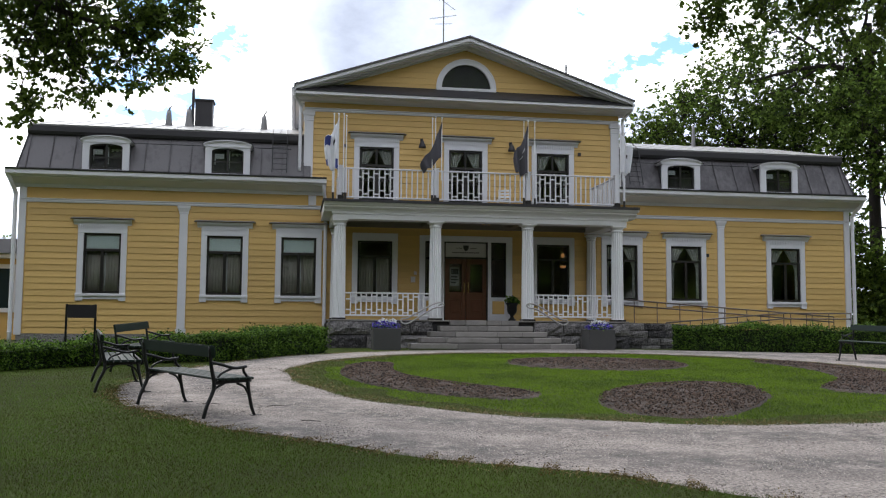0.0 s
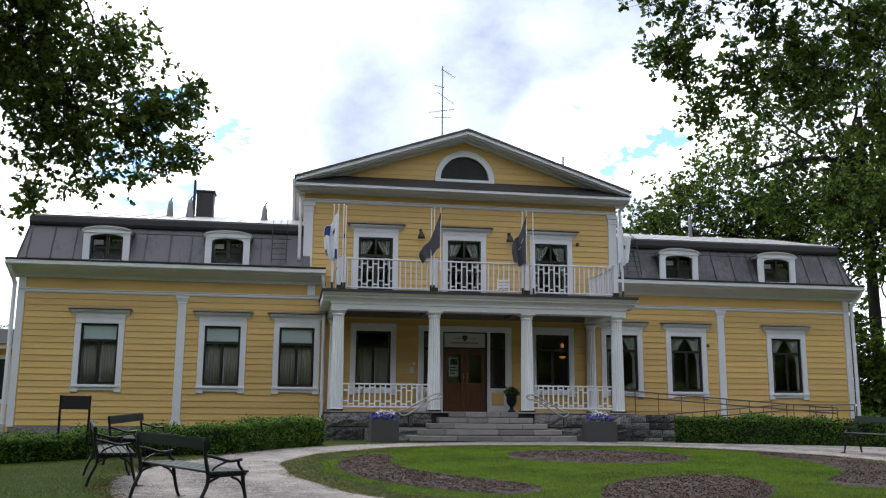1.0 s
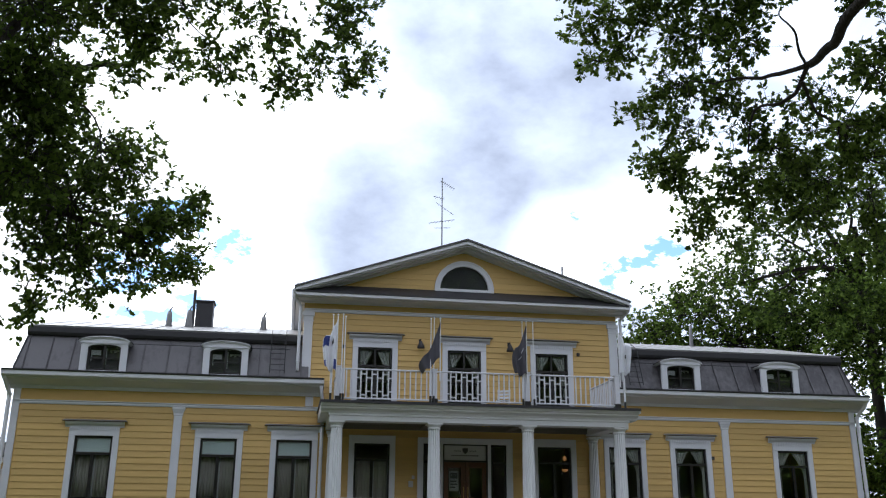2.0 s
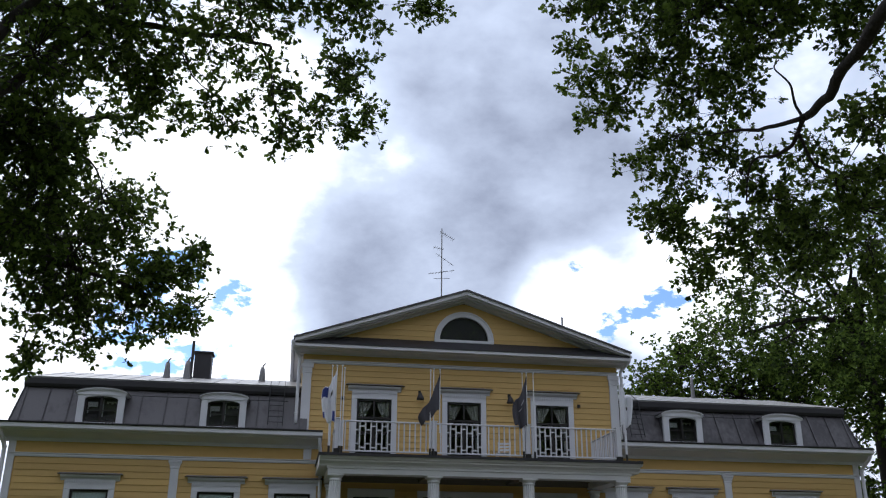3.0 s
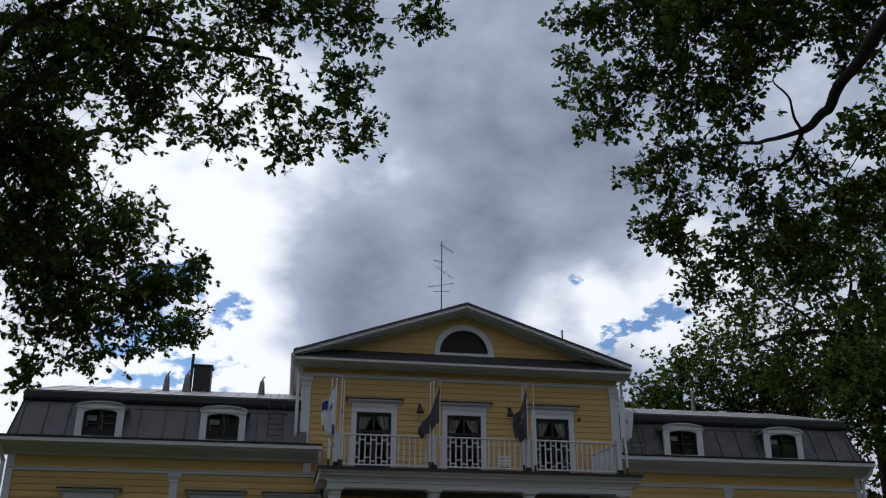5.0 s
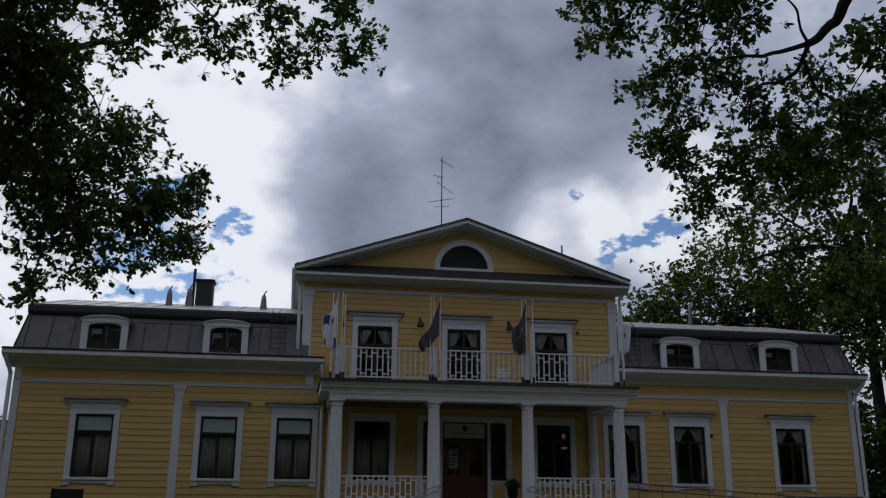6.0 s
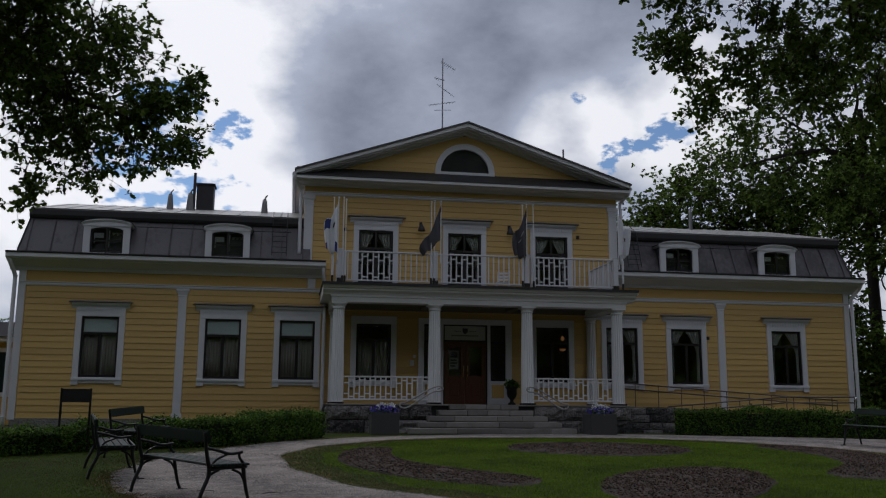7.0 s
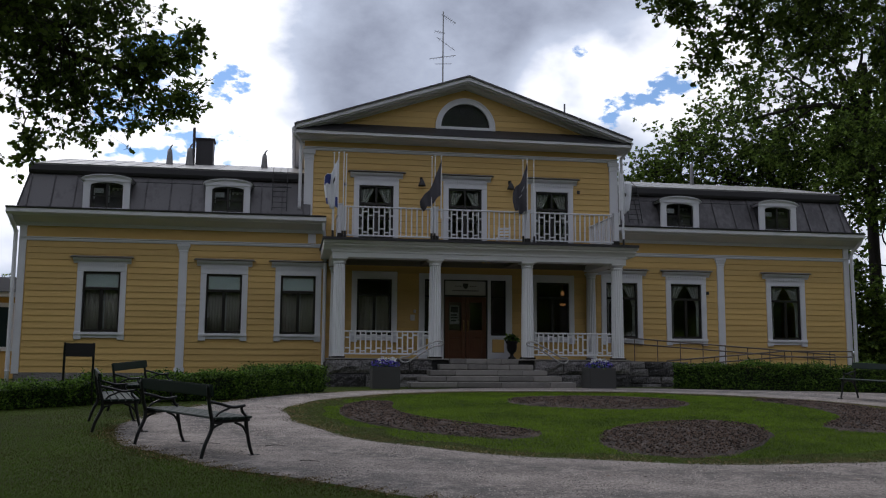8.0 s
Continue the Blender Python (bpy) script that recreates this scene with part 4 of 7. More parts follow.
def build_centre():
    x0, x1 = C - HB, C + HB
    low_holes = [(2.47 - 0.54, 2.47 + 0.54, 1.60, 3.34), (8.21 - 0.54, 8.21 + 0.54, 1.60, 3.34), (4.05, 6.66, 0.88, 3.37)]
    up_holes = [(x - 0.54, x + 0.54, 4.27, 6.30) for x in UP_X]
    lower = part("wall", wall_with_holes(C - 4.35, C + 4.35, 0.40, 4.2, 0.002, 0.25, low_holes), YELLOW_FLAT, house)
    boards(lower, C - 4.35, C + 4.35, 0.88, 3.90, 16, [(a - 0.16, b + 0.16, c - 0.2, d + 0.18) for a, b, c, d in low_holes])
    upper = part("wall", wall_with_holes(x0, x1, 4.2, 8.3, 0.002, 0.25, up_holes + [(x0, C - 4.36, 4.2, 4.76), (C + 4.36, x1, 4.2, 4.76)]), YELLOW_FLAT, house)
    boards(upper, x0 + 0.25, x1 - 0.25, 4.28, 7.36, 17, [(a - 0.16, b + 0.16, 4, d + 0.36) for a, b, c, d in up_holes] + [(x0, C - 4.37, 4, 4.72), (C + 4.37, x1, 4, 4.72)])
    for s in (-1, 1):
        part("wall", boxes((*sorted((C + s * HB, C + s * (HB - 0.2))), 0.25, 10.5, 4.2, 8.3)), YELLOW_FLAT, house)
        xx = C + s * (HB - 0.14)
        bm = boxes((xx - 0.14, xx + 0.14, -0.06, 0.1, 5.2, 7.05), (xx - 0.16, xx + 0.16, -0.075, 0.1, 7.05, 7.10), (xx - 0.15, xx + 0.15, -0.068, 0.1, 7.10, 7.22), (xx - 0.19, xx + 0.19, -0.10, 0.1, 7.22, 7.36), bevel=0.008)
        part("pilaster", bm, TRIM, house)
    part("belt", sweep_x(bmesh.new(), [(0, 7.36), (-0.04, 7.36), (-0.055, 7.39), (-0.055, 7.43), (-0.085, 7.445), (-0.085, 7.47), (0, 7.48)], x0, x1), TRIM, house)
    part("frieze", boxes((x0, x1, -0.012, 0.001, 7.48, 7.72)), YELLOW_FLAT, house)
    ext = 5.40
    prof = [(0.2, 7.65), (-0.06, 7.65), (-0.08, 7.70), (-0.14, 7.71), (-0.46, 7.715), (-0.46, 7.735), (-0.54, 7.742), (-0.58, 7.765), (-0.60, 7.768), (-0.60, 7.855), (0.2, 7.855)]
    part("cornice", sweep_x(bmesh.new(), prof, C - ext, C + ext), TRIM, house, "moulded white eaves")
    part("skirt_roof", sweep_x(bmesh.new(), [(-0.62, 7.858), (-0.62, 7.875), (0.0, 8.28), (0.0, 7.858)], C - ext, C + ext), CHIMNEY, house, "dark sheet-metal strip under the gable")
    # side eaves
    for s in (-1, 1):
        bm = boxes((*sorted((C + s * HB, C + s * ext)), 0.2, 11.0, 7.74, 7.99), (*sorted((C + s * HB, C + s * (HB + 0.1))), 0.2, 11.0, 7.6, 7.74))
        part("cornice", bm, TRIM, house, "moulded white eaves")
    # gable wall in boards, with the half-round light
    gable = empty_part("gable", house)
    slope = (9.60 - 7.98) / 5.2
    rows = 7
    z = 8.20
    h = (9.55 - 8.20) / rows
    for r in range(rows):
        za, zb = z + r * h, z + (r + 1) * h
        wa, wb = (9.62 - za) / slope, max(0.02, (9.62 - zb) / slope)
        cut = 0.0
        if za < 9.10:
            cut = math.sqrt(max(0.0, 0.86 ** 2 - max(0.0, za - 8.3) ** 2))
        spans = ((-1, cut), (1, cut)) if cut > 0.05 else ((1, -wb), )
        for s, c in spans:
            a, b, bb = (s * c, s * wa, s * wb) if cut > 0.05 else (-wa, wa, wb)
            ta = a if cut > 0.05 else -wb
            pts0 = [(C + a, -0.03, za), (C + b, -0.03, za), (C + b, 0.05, za), (C + a, 0.05, za)]
            pts1 = [(C + ta, -0.016, zb), (C + bb, -0.016, zb), (C + bb, 0.05, zb), (C + ta, 0.05, zb)]
            part("board", hull(bmesh.new(), pts0, pts1), YELLOW, gable)
    bm = bmesh.new()
    hull(bm, [(C - 5.0, 0.06, 8.1), (C + 5.0, 0.06, 8.1), (C + 5.0, 0.10, 8.1), (C - 5.0, 0.10, 8.1)], [(C - 0.05, 0.06, 9.62), (C + 0.05, 0.06, 9.62), (C + 0.05, 0.10, 9.62), (C - 0.05, 0.10, 9.62)])
    part("backing", bm, CHIMNEY, gable)
    lun = empty_part("lunette_window", house)
    bm = bmesh.new()
    k = 28
    for ro, ri, y0 in ((0.94, 0.80, -0.07), (0.98, 0.93, -0.09)):
        a, b = arch(C, 8.32, ro, ro * 0.98, y0, k), arch(C, 8.32, ri, ri * 0.98, y0, k)
        for i in range(k):
            p, q, u, v = a[i], a[i + 1], b[i + 1], b[i]
            hull(bm, [p, q, u, v], [(w[0], 0.05, w[2]) for w in (p, q, u, v)])
    box(bm, C - 0.98, C + 0.98, -0.09, 0.05, 8.23, 8.322, bevel=0.006)
    part("casing", bm, TRIM, lun)
    bm = bmesh.new()
    a = arch(C, 8.32, 0.80, 0.785, 0.03, k)
    b = arch(C, 8.32, 0.76, 0.745, 0.03, k)
    for i in range(k):
        p, q, u, v = a[i], a[i + 1], b[i + 1], b[i]
        hull(bm, [p, q, u, v], [(w[0], 0.055, w[2]) for w in (p, q, u, v)])
    box(bm, C - 0.8, C + 0.8, 0.02, 0.055, 8.322, 8.36)
    for deg in (36, 72, 108, 144):
        tube(bm, [(C + 0.06 * math.cos(radians(deg)), 0.035, 8.34 + 0.06 * math.sin(radians(deg))), (C + 0.78 * math.cos(radians(deg)), 0.035, 8.34 + 0.76 * math.sin(radians(deg)))], 0.006, 4)
    part("glazing_bars", bm, DARK_FRAME, lun)
    bm = bmesh.new()
    vs = [bm.verts.new((p[0], 0.045, p[2])) for p in arch(C, 8.33, 0.78, 0.765, 0, k)]
    bm.faces.new(vs)
    bmesh.ops.solidify(bm, geom=bm.faces[:], thickness=0.005)
    p = part("pane", bm, GLASS, lun)
    p.visible_shadow = False
    # raking cornices and main roof
    apex, foot = 9.84, 7.98
    for s in (-1, 1):
        bm = bmesh.new()
        for y0, y1, t0, t1 in ((-0.62, -0.42, 0.02, 0.13), (-0.54, 0.0, 0.10, 0.17), (-0.36, 0.0, 0.17, 0.20), (-0.08, 0.0, 0.20, 0.25)):
            e = C + s * (ext + 0.02)
            ta, tb = t0 * 1.06, t1 * 1.06
            hull(bm, [(e, y0, foot + 0.06 - tb), (C, y0, apex - tb), (C, y1, apex - tb), (e, y1, foot + 0.06 - tb)], [(e, y0, foot + 0.06 - ta), (C, y0, apex - ta), (C, y1, apex - ta), (e, y1, foot + 0.06 - ta)])
        part("raking_cornice", bm, TRIM, house)
        e = C + s * (ext + 0.06)
        bm = hull(bmesh.new(), [(e, -0.66, foot + 0.02), (C, -0.66, apex - 0.02), (C, 11.2, apex - 0.02), (e, 11.2, foot + 0.02)], [(e, -0.66, foot + 0.075), (C, -0.66, apex + 0.04), (C, 11.2, apex + 0.04), (e, 11.2, foot + 0.075)])
        part("roof", bm, ROOF_DARK, house, "dark sheet-metal gable roof")
        # side gutter and downpipe
        g = C + s * (ext + 0.07)
        part("gutter", tube(bmesh.new(), [(g, -0.5, 7.92), (g, 10.8, 7.92)], 0.06, 8), TRIM, house)
        low = 5.45
        w = C + s * (HB + 0.12)
        downpipe(house, [(g - s * 0.02, -0.42, 7.9), (g - s * 0.05, -0.40, 7.74), (w, -0.14, 7.50), (w, -0.12, 7.2), (w, -0.12, 6.4), (w, -0.12, low)], 0.05)
    for x in UP_X:
        window(house, x, 4.30, 6.30, 0.54, 5.72, feet=False, casing=0.17, below=False, door=True)
        curtain(x, 4.9, 6.24, 0.47, 0.13, 0.55)
    for x in (2.47, 8.21):
        window(house, x, 1.62, 3.34, 0.54, 2.85, head=False, below=x < 5)
    sheer(2.47, 1.66, 2.82, 0.48, 0.19)
    # rooms
    part("interior", boxes((-7.8, 18.5, 4.0, 4.1, 0.4, 4.1), (-7.8, 18.5, 0.26, 4.0, 0.80, 0.88), (-7.8, 18.5, 0.26, 4.0, 4.0, 4.2), (x0 + .2, x1 - .2, 3.5, 3.6, 4.2, 7.4), (x0 + .2, x1 - .2, 0.26, 3.5, 7.3, 7.4),
                           (-4.0, -3.9, 0.26, 4.0, 0.88, 4.0), (0.95, 1.05, 0.26, 4.0, 0.88, 4.0), (9.65, 9.75, 0.26, 4.0, 0.88, 4.0), (14.6, 14.7, 0.26, 4.0, 0.88, 4.0), (3.5, 3.6, 0.26, 3.5, 4.2, 7.3), (7.0, 7.1, 0.26, 3.5, 4.2, 7.3),
                           (-7.9, -7.8, 0.26, 4.1, 0.4, 4.2), (18.45, 18.55, 0.26, 4.1, 0.4, 4.2)), ROOM, house, "dim rooms behind the windows")
    part("back_wall", boxes((-7.97, 18.63, 9.0, 9.2, -0.3, 5.2), (x0, x1, 10.4, 10.6, 4.0, 8.3), (-7.97, -7.77, 0.2, 9.0, -0.3, 5.2), (18.43, 18.63, 0.2, 9.0, -0.3, 5.2)), YELLOW_FLAT, house)
    for s in (-1, 1):
        xg = C + s * 13.19
        bm = hull(bmesh.new(), [(xg - 0.02, -0.15, 5.22), (xg + 0.02, -0.15, 5.22), (xg + 0.02, 9.2, 5.22), (xg - 0.02, 9.2, 5.22)], [(xg - 0.02, 0.4, 6.5), (xg + 0.02, 0.4, 6.5), (xg + 0.02, 8.4, 6.5), (xg - 0.02, 8.4, 6.5)])
        part("gable_end", bm, ROOF_DARK, house)
        bm = hull(bmesh.new(), [(xg - 0.02, 0.3, 6.5), (xg + 0.02, 0.3, 6.5), (xg + 0.02, 8.6, 6.5), (xg - 0.02, 8.6, 6.5)], [(xg - 0.02, 4.45, 7.69), (xg + 0.02, 4.45, 7.69), (xg + 0.02, 4.55, 7.69), (xg - 0.02, 4.55, 7.69)])
        part("gable_end", bm, ROOF_DARK, house)


def build_entrance():
    d = empty_part("front_door", house)
    part("casing", boxes((3.87, 4.05, -0.06, 0.04, 0.88, 3.37), (6.66, 6.86, -0.06, 0.04, 0.88, 3.37), (3.87, 6.86, -0.062, 0.04, 3.37, 3.55), (4.55, 4.66, -0.05, 0.05, 0.88, 3.37), (6.07, 6.17, -0.05, 0.05, 0.88, 3.37), bevel=0.006), TRIM, d)
    part("frame", boxes((4.66, 4.70, -0.01, 0.09, 0.88, 3.37), (6.03, 6.07, -0.01, 0.09, 0.88, 3.37), (4.70, 6.03, -0.01, 0.09, 3.33, 3.37), (4.70, 6.03, -0.012, 0.09, 2.83, 2.885)), DARK_FRAME, d)
    part("transom_panel", boxes((4.72, 6.01, 0.02, 0.05, 2.89, 3.33)), SIGN_WHITE, d, "white sign panel over the door")
    for s, xa, xb in ((-1, 4.70, 5.36), (1, 5.37, 6.03)):
        bm = boxes((xa, xa + 0.13, 0.01, 0.07, 0.89, 2.83), (xb - 0.13, xb, 0.01, 0.07, 0.89, 2.83), (xa + 0.13, xb - 0.13, 0.012, 0.068, 2.66, 2.83), (xa + 0.13, xb - 0.13, 0.012, 0.068, 1.55, 1.78),
                   (xa + 0.13, xb - 0.13, 0.012, 0.068, 0.89, 1.10), (xa + 0.13, xb - 0.13, 0.03, 0.06, 1.10, 1.55), bevel=0.008)
        box(bm, xa + 0.19, xb - 0.19, 0.02, 0.06, 1.16, 1.49, bevel=0.012)
        leaf = part("leaf", bm, DOOR_WOOD, d, "varnished brown door leaf")
        p = part("pane", boxes((xa + 0.13, xb - 0.13, 0.036, 0.042, 1.78, 2.66)), GLASS, d)
        p.visible_shadow = False
        if s < 0:
            # pale sheet paints the paper notice together with the reflection in this pane
            part("poster", boxes((4.87, 5.16, 0.060, 0.064, 1.98, 2.56)), SIGN_WHITE, d, "pale sheet painting notice and reflection behind the glass")
            part("poster_print", boxes((4.90, 5.13, 0.055, 0.059, 2.34, 2.52), (4.90, 5.10, 0.055, 0.059, 2.24, 2.28), (4.90, 5.12, 0.055, 0.059, 2.15, 2.19), (4.90, 5.06, 0.055, 0.059, 2.06, 2.10)), PLANTER, d)
        hx = 5.36 - 0.06 if s < 0 else 5.37 + 0.06
        bm = tube(bmesh.new(), [(hx, -0.01, 1.75), (hx, -0.06, 1.78), (hx, -0.06, 2.05), (hx, -0.01, 2.08)], 0.013, 8)
        part("handle", bm, BRASS, d, "brass pull handle")
    for s, xa, xb in ((-1, 4.05, 4.55), (1, 6.17, 6.66)):
        w = empty_part("side_light", house)
        f = 0.045
        part("sash", boxes((xa, xa + f, 0, 0.07, 1.62, 3.37), (xb - f, xb, 0, 0.07, 1.62, 3.37), (xa + f, xb - f, 0.002, 0.068, 3.32, 3.37), (xa + f, xb - f, 0.002, 0.068, 1.62, 1.67), (xa + f, xb - f, -0.004, 0.066, 2.80, 2.86)), DARK_FRAME, w, "black-brown painted sash")
        for za, zb in ((1.67, 2.80), (2.86, 3.32)):
            p = part("pane", boxes((xa + f, xb - f, 0.034, 0.04, za, zb)), GLASS, w)
            p.visible_shadow = False
        part("apron", boxes((xa, xb, -0.02, 0.2, 0.88, 1.62), (xa, xb, -0.05, 0.0, 0.90, 1.05), (xa, xb, -0.05, 0.0, 1.54, 1.62), bevel=0.005), TRIM, w)
        part("panel", boxes((xa + 0.05, xb - 0.05, -0.032, 0.0, 1.09, 1.50), bevel=0.01), YELLOW_FLAT, w)
    # shield and small print on the transom panel
    bm = bmesh.new()
    out = [(-0.085, 0.09), (0.085, 0.09), (0.085, 0.0), (0.05, -0.06), (0.0, -0.09), (-0.05, -0.06), (-0.085, 0.0)]
    hull(bm, [(5.365 + a, 0.012, 3.17 + b) for a, b in out], [(5.365 + a, 0.022, 3.17 + b) for a, b in out])
    for s in (-1, 1):
        for i in range(4):
            xx = 5.365 + s * (0.16 + 0.055 * i)
            box(bm, xx - 0.018, xx + 0.018, 0.015, 0.022, 3.15 + 0.012 * (i % 2), 3.175 + 0.012 * (i % 2))
    for i in range(15):
        box(bm, 4.93 + i * 0.058, 4.965 + i * 0.058, 0.016, 0.022, 3.01, 3.05)
    tagged(part("crest", bm, PRINT, d, "dark shield with unreadable lettering"), kind="stuff")
    # notices, porch lamp, wall half columns
    bm = boxes((3.60, 3.74, -0.06, -0.03, 2.06, 2.24), bevel=0.004)
    part("notice", bm, SIGN_WHITE, house, "small pale notice plate")
    part("intercom", boxes((3.70, 3.78, -0.07, -0.03, 2.30, 2.40), bevel=0.004), SIGN_WHITE, house)


def porch_rail(parent, x0, x1, y, z0, z1, material, across="x", gap=0.152, fret=True, thick=0.036):
    """A rail of upright bars with short links at two heights."""
    length = x1 - x0
    k = max(2, round(length / gap))

    def put(nm, me, x, z):
        ob = new(nm, me)
        ob.location = (x, y, z) if across == "x" else (y, x, z)
        ob.rotation_euler = (0, 0, 0 if across == "x" else math.pi / 2)
        ob.parent = parent

    part("top_rail", boxes((x0, x1, y - 0.032, y + 0.032, z1 - 0.04, z1), bevel=0.006) if across == "x" else boxes((y - 0.032, y + 0.032, x0, x1, z1 - 0.04, z1), bevel=0.006), material, parent)
    part("bottom_rail", boxes((x0, x1, y - 0.03, y + 0.03, z0, z0 + 0.045), bevel=0.006) if across == "x" else boxes((y - 0.03, y + 0.03, x0, x1, z0, z0 + 0.045), bevel=0.006), material, parent)
    t = thick / 2
    bar = bpy.data.meshes.new("baluster")
    bm = boxes((-t, t, -t, t, 0, z1 - z0 - 0.085))
    bm.to_mesh(bar)
    bm.free()
    bar.materials.append(material)
    link = bpy.data.meshes.new("link")
    step = length / k
    bm = boxes((-step / 2 + t, step / 2 - t, -t * 0.8, t * 0.8, -0.018, 0.018))
    bm.to_mesh(link)
    bm.free()
    link.materials.append(material)
    for i in range(k + 1):
        if 0 < i < k:
            put("baluster", bar, x0 + i * step, z0 + 0.045)
        if i < k and fret:
            h = z1 - z0
            xm = x0 + (i + 0.5) * step
            for q in ((0.80, 0.12) if i % 2 else (0.68, 0.24)):
                put("link", link, xm, z0 + 0.02 + q * h)


COL_X = (1.25, 3.99, 6.72, 9.46)


def build_porch():
    for x in COL_X:
        column(house, x, -2.5, 0.88, 3.70)
    for x in (1.25, 9.46):
        column(house, x, -0.12, 0.88, 3.66, 0.16, "half_column")
    f = 0.86
    part("porch_floor", boxes((0.98, 9.72, -2.78, 0.0, 0.84, 0.88), bevel=0.008), STEP_STONE, house)
    part("architrave", boxes((1.03, 9.68, -2.72, -2.28, 3.70, 3.90), (1.03, 1.45, -2.28, 0.0, 3.70, 3.90), (9.26, 9.68, -2.28, 0.0, 3.70, 3.90), (1.0, 9.71, -2.75, -2.25, 3.84, 3.905), bevel=0.006), WHITE, house)
    bm = sweep_x(bmesh.new(), [(-2.3, 3.90), (-2.76, 3.905), (-2.78, 3.96), (-2.90, 4.02), (-2.90, 4.06), (-2.96, 4.08), (-3.0, 4.14), (-3.0, 4.16), (0.0, 4.18), (0, 3.92)], 0.78, 9.93)
    part("porch_cornice", bm, WHITE, house, "white moulded porch cornice")
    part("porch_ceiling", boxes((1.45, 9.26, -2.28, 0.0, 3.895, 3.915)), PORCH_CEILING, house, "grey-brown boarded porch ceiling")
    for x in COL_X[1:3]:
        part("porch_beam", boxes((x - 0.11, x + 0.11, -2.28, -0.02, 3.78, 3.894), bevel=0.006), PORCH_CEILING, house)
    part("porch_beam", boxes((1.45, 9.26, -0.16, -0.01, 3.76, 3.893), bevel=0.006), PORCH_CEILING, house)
    part("balcony_deck", boxes((0.74, 9.97, -3.04, 0.0, 4.182, 4.215), (0.74, 9.97, -3.05, -3.0, 4.15, 4.225)), CHIMNEY, house, "dark metal balcony deck edge")
    part("porch_gutter", tube(bmesh.new(), [(9.95, -2.95, 4.12), (10.03, -2.2, 4.10), (10.03, -0.3, 4.06)], 0.045, 8), TRIM, house)
    rail = empty_part("porch_railing", house, "white fretwork railing")
    porch_rail(rail, 1.43, 3.81, -2.5, 0.98, 1.65, WHITE)
    rail = empty_part("porch_railing", house, "white fretwork railing")
    porch_rail(rail, 6.90, 9.28, -2.5, 0.98, 1.65, WHITE)
    bal = empty_part("balcony_railing", house, "grey-white balcony railing")
    for a, b, fr in ((1.34, 1.72, 0), (1.72, 2.82, 1), (2.82, 3.92, 0), (4.06, 4.30, 0), (4.30, 5.42, 1), (5.42, 6.65, 0), (6.79, 6.93, 0), (6.93, 8.05, 1), (8.05, 9.38, 0)):
        porch_rail(bal, a, b, -2.5, 4.33, 5.20, TRIM, fret=bool(fr), gap=0.15)
    for x in (1.25, 9.46):
        side = empty_part("balcony_railing", house, "grey-white balcony railing")
        porch_rail(side, -2.42, -0.05, x, 4.33, 5.20, TRIM, across="y", fret=False, gap=0.16)
    for x in COL_X:
        bm = boxes((x - 0.07, x + 0.07, -2.57, -2.43, 4.30, 5.22), (x - 0.09, x + 0.09, -2.59, -2.41, 5.22, 5.25), bevel=0.006)
        part("balcony_post", bm, TRIM, house)
        part("post_foot", boxes((x - 0.085, x + 0.085, -2.585, -2.415, 4.216, 4.40), bevel=0.006), DARK_FRAME, house)


build_centre()
build_entrance()
build_porch()

# ---- porch base, steps and ramp ----
def rock_block(w, h, d, rough, seed):
    """A quarry-faced stone: its front bulges and breaks unevenly."""
    rng = random.Random(seed)
    n, m = max(4, int(w / 0.13)), max(4, int(h / 0.085))
    v, f = [], []
    for j in range(m + 1):
        for i in range(n + 1):
            e = min(i, n - i, 1) * min(j, m - j, 1)
            v.append((w * i / n - w / 2, -(rng.uniform(0.2, 1.0) * rough if e else 0.0), h * j / m))
    for j in range(m):
        for i in range(n):
            f.append((j * (n + 1) + i, j * (n + 1) + i + 1, (j + 1) * (n + 1) + i + 1, (j + 1) * (n + 1) + i))
    b = len(v)
    v += [(-w / 2, d, 0), (w / 2, d, 0), (w / 2, d, h), (-w / 2, d, h)]
    c = [0, n, (m + 1) * (n + 1) - 1, m * (n + 1)]
    f += [(b, c[0], c[3], b + 3), (c[1], b + 1, b + 2, c[2]), (c[3], c[2], b + 2, b + 3), (b + 1, b, b + 3, b + 2)]
    me = bpy.data.meshes.new("stone")
    me.from_pydata(v, [], f)
    me.materials.append(STONE)
    return me


def stone_course(parent, x0, x1, y, z0, z1, mean, d=0.3, rough=0.09, across=False):
    x, rng = x0, random.Random(int(x0 * 100 + z0 * 1000))
    while x < x1 - 0.02:
        w = min(mean * rng.uniform(0.75, 1.25), x1 - x)
        if x1 - x - w < mean * 0.35:
            w = x1 - x
        ob = new("stone", rock_block(w - 0.022, z1 - z0 - 0.022, d, rough, rng.random()))
        ob.location = (x + w / 2, y, z0 + 0.006) if not across else (y, x + w / 2, z0 + 0.006)
        ob.rotation_euler = (0, 0, 0 if not across else (math.pi / 2 if across > 0 else -math.pi / 2))
        ob.parent = parent
        x += w


